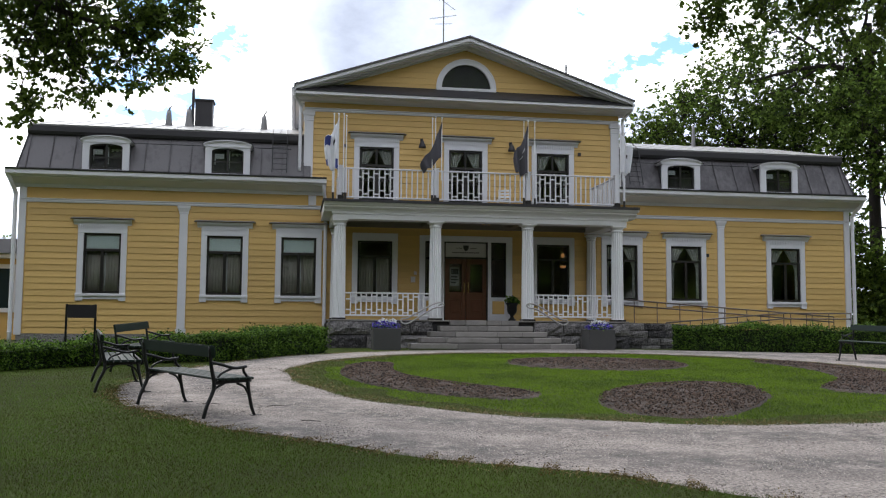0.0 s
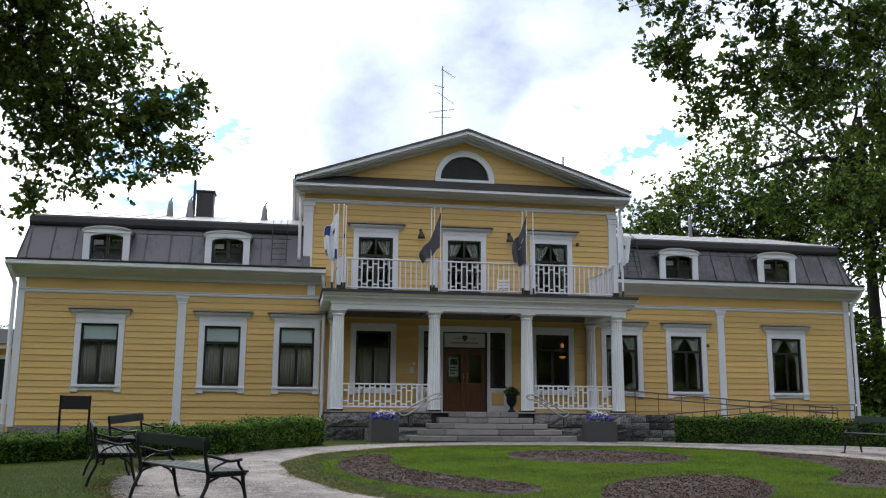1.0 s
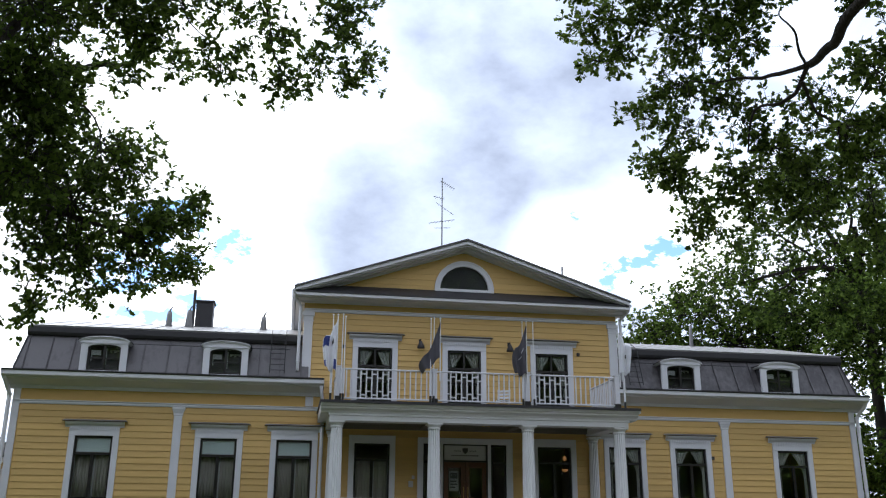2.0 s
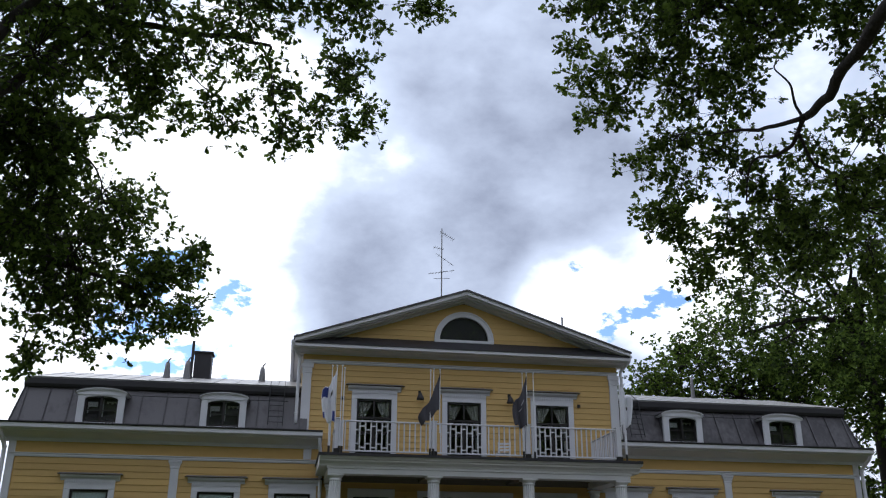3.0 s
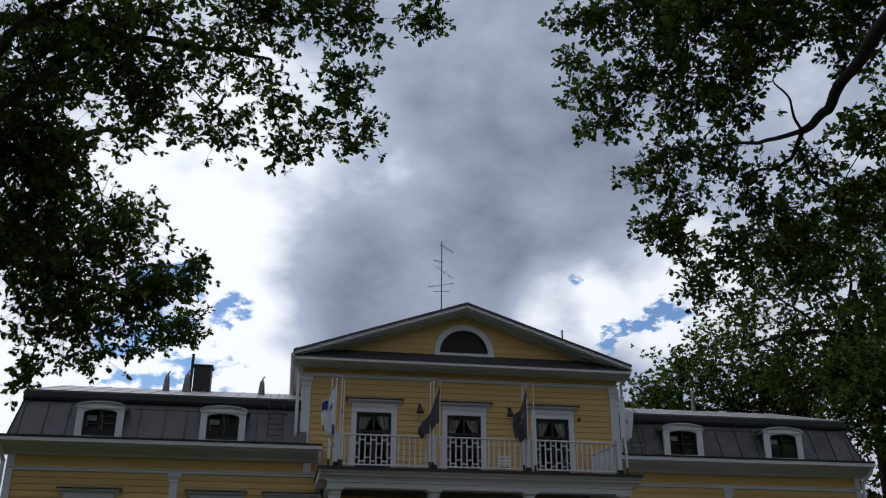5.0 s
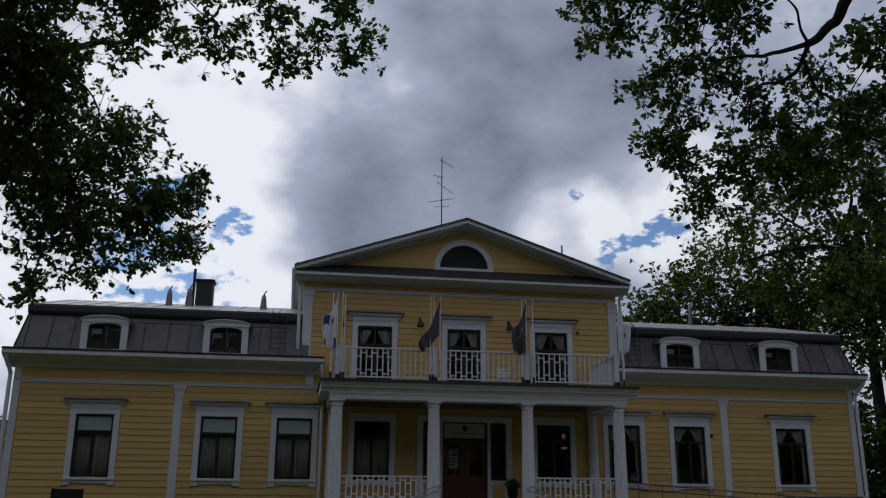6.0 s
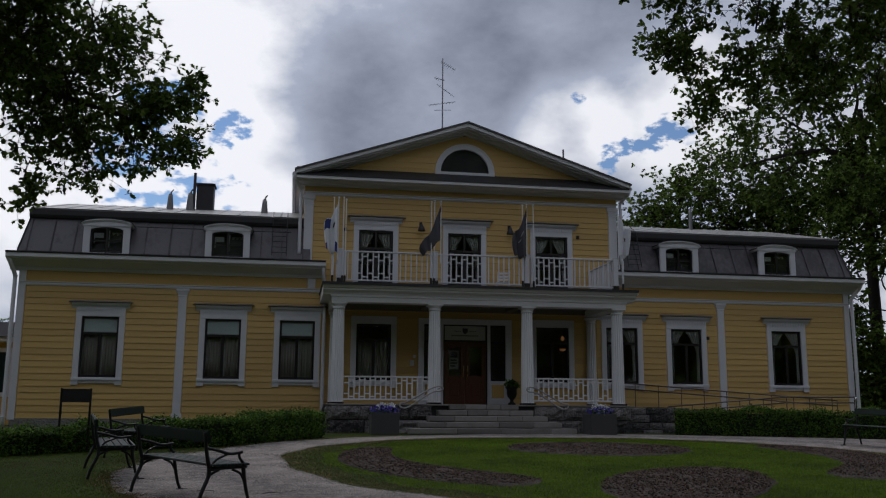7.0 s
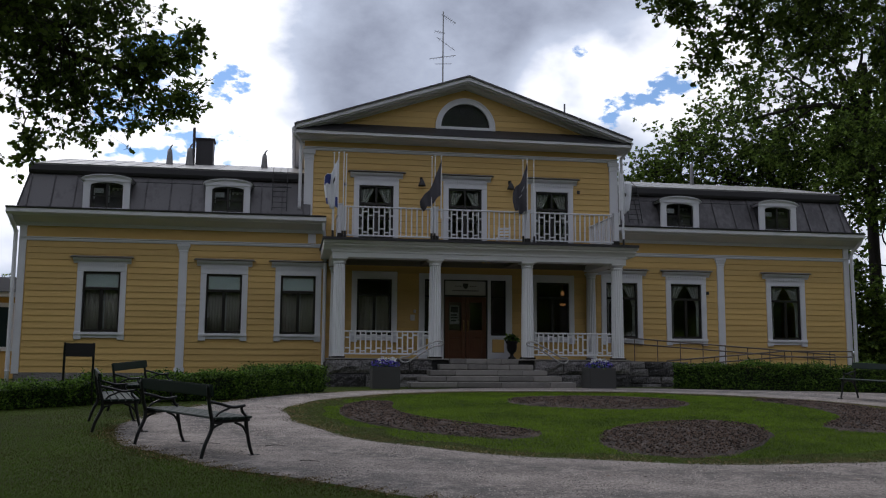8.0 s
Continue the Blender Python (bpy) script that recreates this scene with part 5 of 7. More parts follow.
def build_base():
    base = part("porch_base", boxes((1.12, 9.6, -2.66, 0.0, -0.3, 0.838)), CHIMNEY, house, "dark rough granite porch base")
    for z0, z1, mean in ((-0.10, 0.46, 0.85), (0.46, 0.838, 1.0)):
        stone_course(base, 0.98, 3.9, -2.80, z0, z1, mean)
        stone_course(base, 6.85, 9.72, -2.80, z0, z1, mean)
        stone_course(base, -2.6, 0.0, 0.99, z0, z1, mean, across=-1)
    steps = empty_part("front_steps", house, "grey cut granite steps")
    widths = (1.0, 1.34, 1.66, 1.97, 2.28)
    for i, hw in enumerate(widths):
        top = 0.878 - 0.158 * i
        y0 = -2.84 - 0.33 * i
        cuts = [-hw, -hw + hw * 2 * random.uniform(0.18, 0.3), hw * random.uniform(-0.15, 0.2), hw - hw * 2 * random.uniform(0.16, 0.27), hw]
        for a, b in zip(cuts, cuts[1:]):
            bm = boxes((5.37 + a + 0.004, 5.37 + b - 0.004, y0, y0 + 0.6, top - 0.140, top), (5.37 + a + 0.012, 5.37 + b - 0.012, y0 + 0.045, y0 + 0.59, top - 0.158 - (0.1 if i == 4 else 0), top - 0.135), bevel=0.01)
            part("step_stone", bm, STEP_STONE, steps)
    part("core", boxes((4.4, 6.34, -4.1, -2.3, -0.2, 0.15), (4.4, 6.34, -3.4, -2.3, 0.1, 0.5)), STEP_STONE, steps)
    # stone wall of the ramp, in small squared blocks
    ramp = thing("access_ramp", "granite-faced access ramp with brown steel rails beside porch", "ramp")
    core = part("core", boxes((9.74, 17.6, -2.35, -0.1, -0.2, 0.38), (9.74, 11.3, -2.35, -0.1, 0.38, 0.84)), STONE, ramp)
    wall = empty_part("facing", ramp, "blue-grey squared granite facing")
    for k in range(4):
        stone_course(wall, 9.74, 11.6, -2.62, -0.02 + 0.215 * k, 0.195 + 0.215 * k, 0.5, rough=0.025)
    bm = hull(bmesh.new(), [(9.7, -2.5, 0.80), (17.4, -2.5, 0.36), (17.4, -0.1, 0.36), (9.7, -0.1, 0.80)], [(9.7, -2.5, 0.865), (17.4, -2.5, 0.42), (17.4, -0.1, 0.42), (9.7, -0.1, 0.865)])
    part("deck", bm, STEP_STONE, ramp)

    def run(a, b, y, drop):
        for dz in (0.0, -drop):
            pa, pb = Vector((a[0], y, a[1] + dz)), Vector((b[0], y, b[1] + dz))
            part("hand_rail", tube(bmesh.new(), [pa, pb], 0.021, 8), RAIL, ramp, smooth=True)
        k = int(abs(b[0] - a[0]) / 0.72)
        for i in range(k + 1):
            t = i / k
            x, z = a[0] + (b[0] - a[0]) * t, a[1] + (b[1] - a[1]) * t
            part("rail_post", tube(bmesh.new(), [(x, y, z - 0.78 if y > -2 else max(0.05, z - 0.80)), (x, y, z)], 0.014, 6), RAIL, ramp)

    run((9.75, 1.60), (17.3, 1.10), -1.15, 0.17)
    run((17.05, 1.19), (14.8, 1.18), -2.45, 0.17)
    run((14.8, 1.18), (11.0, 0.86), -2.45, 0.17)
    for s in (-1, 1):
        h = thing("step_handrail", "bent pale steel handrail beside granite steps", "handrail", "handrails of the front steps")
        xo, xi = 5.37 + s * 2.42, 5.37 + s * 1.28
        y = -2.98
        loop = [(xo, y, 0.86), (xo - s * 0.06, y, 0.92), (xo - s * 0.22, y, 0.94), (xi + s * 0.25, y, 1.31), (xi, y, 1.37), (xi - s * 0.08, y, 1.31), (xi, y, 1.24), (xi + s * 0.25, y, 1.19), (xo - s * 0.25, y, 0.80), (xo - s * 0.06, y, 0.79), (xo, y, 0.86)]
        part("rail", tube(bmesh.new(), curve_pts(loop, 5), 0.021, 8), RAIL_PALE, h, smooth=True)
        for x, z, yy in ((xo - s * 0.30, 0.78, -2.76), (xi, 1.30, -2.62)):
            part("bracket", tube(bmesh.new(), [(x, yy, z), (x, y, z + 0.03)], 0.014, 8), RAIL_PALE, h)


RAIL = mat("brown_grey_steel_rail", (0.16, 0.13, 0.115), 0.4, 0.6, vary=0.15, bump=0.05)
RAIL_PALE = mat("pale_galvanised_rail", (0.42, 0.40, 0.38), 0.4, 0.5, vary=0.1, bump=0.05)
build_base()


# ---- roof things ----
def build_roof_things():
    ch = thing("chimney", "dark sheet-clad chimney with flat cap on the roof", "chimney", at=(-3.22, 4.0, 7.3))
    part("shaft", boxes((-0.29, 0.29, -0.3, 0.3, -0.1, 1.12), bevel=0.01), CHIMNEY, ch)
    part("cap", boxes((-0.34, 0.34, -0.35, 0.35, 1.12, 1.18), bevel=0.01), CHIMNEY, ch)
    for x, y, z, h, r in ((-4.28, 3.0, 7.30, 0.55, 0.085), (-3.62, 3.0, 7.30, 0.62, 0.10), (-1.13, 3.0, 7.30, 0.50, 0.085), (14.95, 4.0, 7.55, 0.85, 0.055)):
        v = thing("roof_vent", "grey sheet-metal vent pipe standing on the roof", "vent pipe", "roof vent pipes", at=(x, y, z))
        part("pipe", lathe(bmesh.new(), [(r * 1.5, -0.1), (r * 1.4, 0.05), (r, h * 0.8), (r * 0.9, h)], sides=14), VENT, v, smooth=True)
        if x < 10:
            bm = tube(bmesh.new(), [(0, 0, h), (0.02, 0, h + 0.10), (0.09, 0, h + 0.19)], 0.035, 8, 0.02)
            box(bm, -0.05, 0.05, -0.05, 0.05, h - 0.02, h + 0.03)
            part("cowl", bm, VENT, v)
    p = thing("roof_pipe", "tall thin dark flue pipe beside the chimney", "flue pipe", at=(-3.50, 3.0, 7.3))
    part("pipe", tube(bmesh.new(), [(0, 0, 0), (0, 0, 1.36)], 0.05, 10), CHIMNEY, p)
    p = thing("roof_pipe", "short thin grey pipe on the gable roof", "flue pipe", at=(9.6, 3.0, 8.3))
    part("pipe", tube(bmesh.new(), [(0, 0, -0.1), (0, 0, 1.9)], 0.035, 8), VENT, p)
    a = thing("antenna", "tall thin television antenna mast on the ridge", "antenna", at=(5.07, 3.0, 9.8))
    part("mast", tube(bmesh.new(), [(0, 0, 0), (0, 0, 3.62)], 0.028, 8, 0.02), VENT, a)
    for z, x0, x1, tilt, n in ((3.50, -0.06, 0.46, -0.62, 8), (2.86, -0.32, 0.06, -0.25, 5), (2.62, -0.22, 0.42, -0.72, 3), (1.80, -0.50, 0.46, 0.18, 8), (1.62, -0.30, 0.30, 0.05, 0)):
        bm = tube(bmesh.new(), [(x0, 0, z - tilt * x0 * 0 + 0.0), (x1, -0.05, z + tilt * (x1 - x0))], 0.010, 5)
        for i in range(n):
            t = (i + 0.5) / n
            x, zz = x0 + (x1 - x0) * t, z + tilt * (x1 - x0) * t
            tube(bm, [(x, -0.28, zz - 0.05), (x, 0.28, zz + 0.05)], 0.006, 4)
        part("boom", bm, VENT, a)
    part("rotor_box", boxes((0.08, 0.2, -0.06, 0.06, 0.85, 0.95)), VENT, a)
    for x0, x1, y0, z0, y1, z1 in ((-0.74, -0.30, -0.28, 5.36, 0.16, 6.62), (10.75, 11.2, -0.28, 5.36, 0.16, 6.62)):
        l = thing("roof_ladder", "thin dark steel ladder lying on mansard roof", "ladder", "roof ladders")
        for x in (x0, x1):
            part("stile", tube(bmesh.new(), [(x, y0, z0), (x, y1, z1), (x, y1 + 0.5, z1 + 0.27)], 0.016, 6), BLACK_IRON, l)
        for i in range(7):
            t = (i + 0.5) / 7
            part("rung", tube(bmesh.new(), [(x0, y0 + (y1 - y0) * t, z0 + (z1 - z0) * t), (x1, y0 + (y1 - y0) * t, z0 + (z1 - z0) * t)], 0.010, 6), BLACK_IRON, l)


VENT = mat("grey_galvanised_sheet", (0.20, 0.195, 0.195), 0.45, 0.6, vary=0.15, bump=0.05)
build_roof_things()


# ---- flags, wall lamps ----
def flag(x, y, top, material, spread, hoist, drop, fly, patches=(), label=""):
    """A slack flag: hoist is its length down the pole; its far edge starts drop lower and is fly long."""
    f = thing("flag", label, "flag", "flags on the balcony", at=(x, y, 0))
    part("pole", lathe(bmesh.new(), [(0.018, 4.9), (0.016, 6.0), (0.013, top), (0.03, top + 0.01), (0.03, top + 0.04), (0.0, top + 0.06)], sides=10), WHITE, f)
    n, m = 26, 30
    v, fc = [], []

    def surf(p, q):
        sag = 0.10 * math.sin(p * math.pi) + 0.03 * math.sin(p * 13 + q * 2)
        return (spread * (p - 0.12 * math.sin(q * 3.0 + p * 4.0) * p), -0.03 + 0.09 * math.sin(p * 12 + q * 2.2) * (0.35 + 0.65 * p), top - 0.06 - drop * p - sag - q * (hoist + (fly - hoist) * p))

    for j in range(m + 1):
        for i in range(n + 1):
            v.append(surf(i / n, j / m))
    for j in range(m):
        for i in range(n):
            fc.append((j * (n + 1) + i, j * (n + 1) + i + 1, (j + 1) * (n + 1) + i + 1, (j + 1) * (n + 1) + i))
    cloth = mesh_part("cloth", v, fc, material, f, "", True)
    so = cloth.modifiers.new("cloth", "SOLIDIFY")
    so.thickness = 0.004
    for p0, p1, q0, q1, pm in patches:
        v, fc = [], []
        for j in range(9):
            for i in range(9):
                a = surf(p0 + (p1 - p0) * i / 8, q0 + (q1 - q0) * j / 8)
                v.append((a[0], a[1] - 0.006, a[2]))
        for j in range(8):
            for i in range(8):
                fc.append((j * 9 + i, j * 9 + i + 1, (j + 1) * 9 + i + 1, (j + 1) * 9 + i))
        mesh_part("print", v, fc, pm, f, "", True)


flag(1.16, -2.62, 6.68, FLAG_WHITE, -0.36, 1.50, 0.62, 0.72, ((0.62, 0.98, 0.02, 0.34, FLAG_BLUE), (0.80, 1.0, 0.80, 1.0, FLAG_BLUE), (0.02, 0.22, 0.78, 0.99, FLAG_BLUE), (0.30, 0.44, 0.30, 0.40, PRINT)), label="white flag with blue marks hanging slack from pole")
flag(4.13, -2.62, 6.70, FLAG_DARK, -0.56, 1.02, 1.22, 0.30, label="dark grey flag hanging slack from a white pole")
flag(6.70, -2.62, 6.72, FLAG_DARK, -0.40, 1.45, 0.85, 0.55, ((0.30, 0.46, 0.34, 0.40, FLAG_PALE), (0.42, 0.58, 0.46, 0.50, FLAG_PALE)), label="dark grey flag with pale printed emblem on pole")
flag(9.56, -2.55, 6.70, FLAG_WHITE, 0.34, 1.30, 0.55, 0.70, ((0.42, 0.66, 0.34, 0.46, PRINT), ), label="white flag with small dark emblem on pole")
for x, tops in ((1.03, 6.68), (1.31, 6.70), (1.38, 6.64), (3.86, 6.68), (3.95, 6.72), (6.58, 6.70), (6.91, 6.72), (9.66, 6.52)):
    p = thing("flag_pole", "bare thin white flag pole in balcony post holder", "flag pole", "bare flag poles", at=(x, -2.60, 0))
    part("pole", lathe(bmesh.new(), [(0.018, 4.75), (0.015, 6.0), (0.012, tops)], sides=10), WHITE, p)
    part("knob", lathe(bmesh.new(), [(0.012, tops), (0.026, tops + 0.015), (0.026, tops + 0.035), (0.004, tops + 0.055)], sides=10), WHITE, p)
    part("socket", lathe(bmesh.new(), [(0.035, 4.46), (0.035, 5.16)], sides=10), TRIM, p)
    part("lower_socket", lathe(bmesh.new(), [(0.032, 4.24), (0.032, 4.46)], sides=10), DARK_FRAME, p, "black lower socket")

for x in (3.90, 6.79):
    l = thing("wall_lamp", "dark bell-shaped wall lamp on the yellow boards", "wall lamp", "wall lamps over the balcony", at=(x, -0.03, 6.40))
    part("shade", lathe(bmesh.new(), [(0.115, -0.10), (0.12, -0.09), (0.095, 0.0), (0.055, 0.08), (0.03, 0.13)], 0, -0.2, 20), CHIMNEY, l, smooth=True)
    part("arm", tube(bmesh.new(), [(0, -0.2, 0.13), (0, -0.2, 0.18), (0, -0.12, 0.20), (0, 0.0, 0.16)], 0.014, 8), CHIMNEY, l)
    part("wall_plate", boxes((-0.04, 0.04, -0.015, 0.01, 0.10, 0.22)), CHIMNEY, l)
for x, z in ((1.50, 6.30), (9.10, 6.32), (13.50, 3.10)):
    s = thing("alarm_box", "small dark brown alarm sounder on yellow boards", "alarm box", "alarm boxes", at=(x, -0.03, z))
    part("body", boxes((-0.045, 0.045, -0.06, 0.0, -0.05, 0.05), bevel=0.006), CHIMNEY, s)
    part("grille", boxes(*[(-0.035, 0.035, -0.064, -0.06, -0.03 + 0.02 * i, -0.02 + 0.02 * i) for i in range(4)]), PRINT, s)

# ---- benches, sign stand, planters ----
def bench(back_a, back_b, front_side, label):
    """A park bench: cast-iron end frames, slatted seat and one back board. back_a, back_b: feet of the back legs."""
    a, b = Vector((*back_a, 0)), Vector((*back_b, 0))
    ex = (b - a).normalized()
    length = (b - a).length
    ey = Vector((-ex.y, ex.x, 0)) * front_side
    o = thing("park_bench", label, "bench", "park benches", at=(0, 0, 0))
    za, zb = float(ground_z(a.y)), float(ground_z(b.y))

    def at(u, v, w):
        p = a + ex * u + ey * v
        return Vector((p.x, p.y, za + (zb - za) * u / length + 0.030 + w * 0.92))

    def slab(bm, u0, u1, v0, v1, w0, w1, lean=0.0):
        lo = [at(u0, v0, w0), at(u1, v0, w0), at(u1, v1, w0), at(u0, v1, w0)]
        hi = [at(u0, v0 - lean, w1), at(u1, v0 - lean, w1), at(u1, v1 - lean, w1), at(u0, v1 - lean, w1)]
        hull(bm, lo, hi)

    def bar(name, pts, r, end=None, rung=8):
        part(name, tube(bmesh.new(), [at(*p) for p in curve_pts(pts, 5)], r, rung, end), BLACK_IRON, o, smooth=True)

    for u in (0.06, length - 0.06):
        bar("back_leg", [(u, -0.02, 0), (u, 0.02, 0.15), (u, 0.09, 0.32), (u, 0.10, 0.42)], 0.020, 0.024)
        bar("back_post", [(u, 0.10, 0.42), (u, 0.06, 0.60), (u, 0.03, 0.84)], 0.024, 0.018)
        bar("front_leg", [(u, 0.62, 0.0), (u, 0.58, 0.10), (u, 0.54, 0.28), (u, 0.52, 0.42)], 0.017, 0.024)
        bar("seat_bearer", [(u, 0.08, 0.41), (u, 0.30, 0.425), (u, 0.56, 0.43)], 0.022)
        bar("brace", [(u, 0.06, 0.25), (u, 0.12, 0.35), (u, 0.22, 0.40)], 0.014)
        bar("brace", [(u, 0.54, 0.25), (u, 0.48, 0.35), (u, 0.38, 0.40)], 0.014)
        bar("arm_rest", [(u, 0.05, 0.66), (u, 0.18, 0.63), (u, 0.34, 0.585), (u, 0.44, 0.59), (u, 0.50, 0.60)], 0.017)
        bar("arm_post", [(u, 0.46, 0.595), (u, 0.47, 0.53), (u, 0.53, 0.46), (u, 0.56, 0.44)], 0.016)
        bar("arm_brace", [(u, 0.12, 0.44), (u, 0.18, 0.52), (u, 0.32, 0.58)], 0.013)
        bm = bmesh.new()
        slab(bm, u - 0.03, u + 0.03, 0.58, 0.70, -0.012, 0.006)
        part("foot", bm, BLACK_IRON, o)
    for i in range(5):
        v = 0.12 + i * 0.092
        bm = bmesh.new()
        slab(bm, 0.0, length, v, v + 0.078, 0.445 - 0.004 * math.sin(i), 0.475)
        bmesh.ops.bevel(bm, geom=bm.edges[:], offset=0.006, segments=1, affect="EDGES")
        part("seat_slat", bm, BENCH_GREEN, o)
    bm = bmesh.new()
    slab(bm, -0.01, length + 0.01, 0.045, 0.078, 0.715, 0.86, 0.022)
    bmesh.ops.bevel(bm, geom=bm.edges[:], offset=0.012, segments=2, affect="EDGES")
    part("back_board", bm, BENCH_GREEN, o)


bench((-0.89, -17.93), (-1.86, -16.51), -1, "dark green slatted park bench with black iron frame on gravel")
bench((-2.58, -15.30), (-2.95, -13.75), -1, "dark green park bench seen along its iron end")
bench((-3.0, -12.20), (-2.70, -10.65), -1, "dark green park bench before the clipped hedge")
bench((12.62, -9.15), (13.29, -10.75), -1, "dark green park bench at the drive's outer edge")


def build_sign():
    xa, ya, xb, yb = -4.02, -10.95, -3.58, -10.68
    s = thing("sign_stand", "dark blank panel on two black posts by hedge", "sign")
    g = float(ground_z(ya))
    d = Vector((xb - xa, yb - ya, 0))
    n = Vector((d.y, -d.x, 0)).normalized()
    for p in ((xa, ya), (xb, yb)):
        part("post", boxes((p[0] - 0.018, p[0] + 0.018, p[1] - 0.018, p[1] + 0.018, g - 0.1, 1.09)), BLACK_IRON, s)
    q = [Vector((xa, ya, 0)) + n * 0.022, Vector((xb, yb, 0)) + n * 0.022, Vector((xb, yb, 0)) - n * 0.022, Vector((xa, ya, 0)) - n * 0.022]
    part("panel", hull(bmesh.new(), [(p.x, p.y, 0.84) for p in q], [(p.x, p.y, 1.08) for p in q]), SIGN_DARK, s)


build_sign()


def clump(centre, radii, count, size, shape, rng, droop=0.0, shell=False):
    d = rng.normal(size=(count, 3))
    d /= np.linalg.norm(d, axis=1)[:, None]
    r = rng.uniform(0.75, 1.0, size=(count, 1)) if shell else rng.uniform(0, 1, size=(count, 1)) ** 0.5
    c = np.array(centre) + d * r * np.array(radii)
    return leaf_mesh(c, rng.uniform(0.7, 1.25, size=count) * size, shape, droop, rng)


def planter(x, y):
    g = float(ground_z(y))
    p = thing("planter", "grey square planter with violet and white flowers", "planter", "planters beside the steps", at=(x, y, g))
    w, h = 0.36, 0.56
    bm = boxes((-w, w, -w, -w + 0.03, 0, h), (-w, w, w - 0.03, w, 0, h), (-w, -w + 0.03, -w + 0.03, w - 0.03, 0, h), (w - 0.03, w, -w + 0.03, w - 0.03, 0, h), bevel=0.004)
    part("box", bm, PLANTER, p)
    part("soil", boxes((-w + 0.03, w - 0.03, -w + 0.03, w - 0.03, 0.1, h - 0.03)), SOIL, p)
    rng = np.random.default_rng(int(x * 10))
    v, f = clump((0, 0, h + 0.02), (0.36, 0.36, 0.14), 260, 0.07, OVAL, rng)
    fast_mesh("foliage", v, f, HEDGE_LEAF, p)
    v, f = clump((0, -0.03, h + 0.07), (0.36, 0.34, 0.11), 420, 0.055, OVAL, rng, shell=True)
    tagged(fast_mesh("violet_flowers", v, f, PETAL_BLUE, p), "violet-blue blossoms", kind="stuff")
    v, f = clump((0.04, 0.10, h + 0.16), (0.28, 0.22, 0.09), 200, 0.055, OVAL, rng, shell=True)
    tagged(fast_mesh("white_flowers", v, f, PETAL_WHITE, p), "white blossoms", kind="stuff")


planter(2.40, -4.35)
planter(8.22, -4.35)


def build_urn():
    u = thing("urn_planter", "black cast-iron urn with green plant by the door", "urn", at=(6.68, -0.75, 0.88))
    part("urn", lathe(bmesh.new(), [(0.12, 0), (0.12, 0.05), (0.07, 0.08), (0.045, 0.14), (0.07, 0.18), (0.13, 0.24), (0.16, 0.34), (0.155, 0.46), (0.20, 0.53), (0.20, 0.55), (0.16, 0.55)], sides=24), BLACK_IRON, u, smooth=True)
    rng = np.random.default_rng(3)
    v, f = clump((0, 0, 0.63), (0.24, 0.22, 0.12), 240, 0.09, OVAL, rng)
    fast_mesh("plant", v, f, HEDGE_LEAF, u)


build_urn()


SPRIG = np.array([(0, 0), (0.45, 0.28), (1, 0), (0.45, -0.28)])


def build_hedge(line, width, heights, seed):
    """A clipped hedge along a line of its front foot, its height running from point to point."""
    rng = np.random.default_rng(seed)
    h = thing("hedge", "clipped bright green leafy hedge before the house", "hedge", "hedges before the house")
    pts = [Vector((*p, 0)) for p in line]
    core = bmesh.new()
    cv = []
    for a, b, ha, hb in zip(pts, pts[1:], heights, heights[1:]):
        d = (b - a)
        ln = d.length
        d = d / ln
        nrm = Vector((-d.y, d.x, 0))
        q = [a + nrm * 0.08 - d * 0.05, b + nrm * 0.08 + d * 0.05, b + nrm * (width - 0.08) + d * 0.05, a + nrm * (width - 0.08) - d * 0.05]
        hull(core, [(p.x, p.y, float(ground_z(p.y)) - 0.05) for p in q], [(p.x, p.y, float(ground_z(p.y)) + t - 0.11) for p, t in zip(q, (ha, hb, hb, ha))])
        k = int(ln * 4200)
        t = rng.uniform(-0.06, ln + 0.06, k)
        tall = ha + (hb - ha) * t / ln
        front = rng.uniform(0, 1, k) < 0.55
        w = np.where(front, rng.normal(0.05, 0.045, k), rng.uniform(0, width, k))
        z = np.where(front, rng.uniform(0.02, 1, k) * tall, tall - 0.09 + rng.normal(0, 0.04, k))
        bulge = np.array([noise.noise((tt * 1.7, zz * 2.5, seed)) + 0.6 * noise.noise((tt * 5, zz * 6, seed + 3)) for tt, zz in zip(t, z)])
        w = w - np.where(front, 0.09 * bulge, 0)
        z = z + np.where(front, 0, 0.21 * np.array([noise.noise((tt * 1.3, ww * 2, seed + 5)) + 0.5 * noise.noise((tt * 5, ww * 6, seed)) for tt, ww in zip(t, w)]))
        x = a.x + d.x * t + nrm.x * w
        y = a.y + d.y * t + nrm.y * w
        cv.append(np.stack((x, y, ground_z(y) + z), 1))
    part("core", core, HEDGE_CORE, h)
    c = np.concatenate(cv)
    v, f = leaf_mesh(c, rng.uniform(0.035, 0.065, len(c)), SPRIG, -0.35, rng)
    fast_mesh("leaves", v, f, HEDGE_LEAF, h)["kind"] = "stuff"


build_hedge([(-8.5, -13.8), (-4.86, -11.75), (-3.4, -10.55)], 0.8, (0.40, 0.42, 0.47), 1)
build_hedge([(-3.3, -10.45), (-0.95, -9.35), (0.05, -7.75), (0.80, -6.45)], 0.8, (0.48, 0.56, 0.62, 0.60), 2)
build_hedge([(10.25, -4.75), (13.4, -6.45)], 0.9, (0.70, 0.70), 3)
build_hedge([(13.5, -6.5), (15.2, -7.3), (19.0, -9.0)], 0.9, (0.70, 0.68, 0.66), 4)


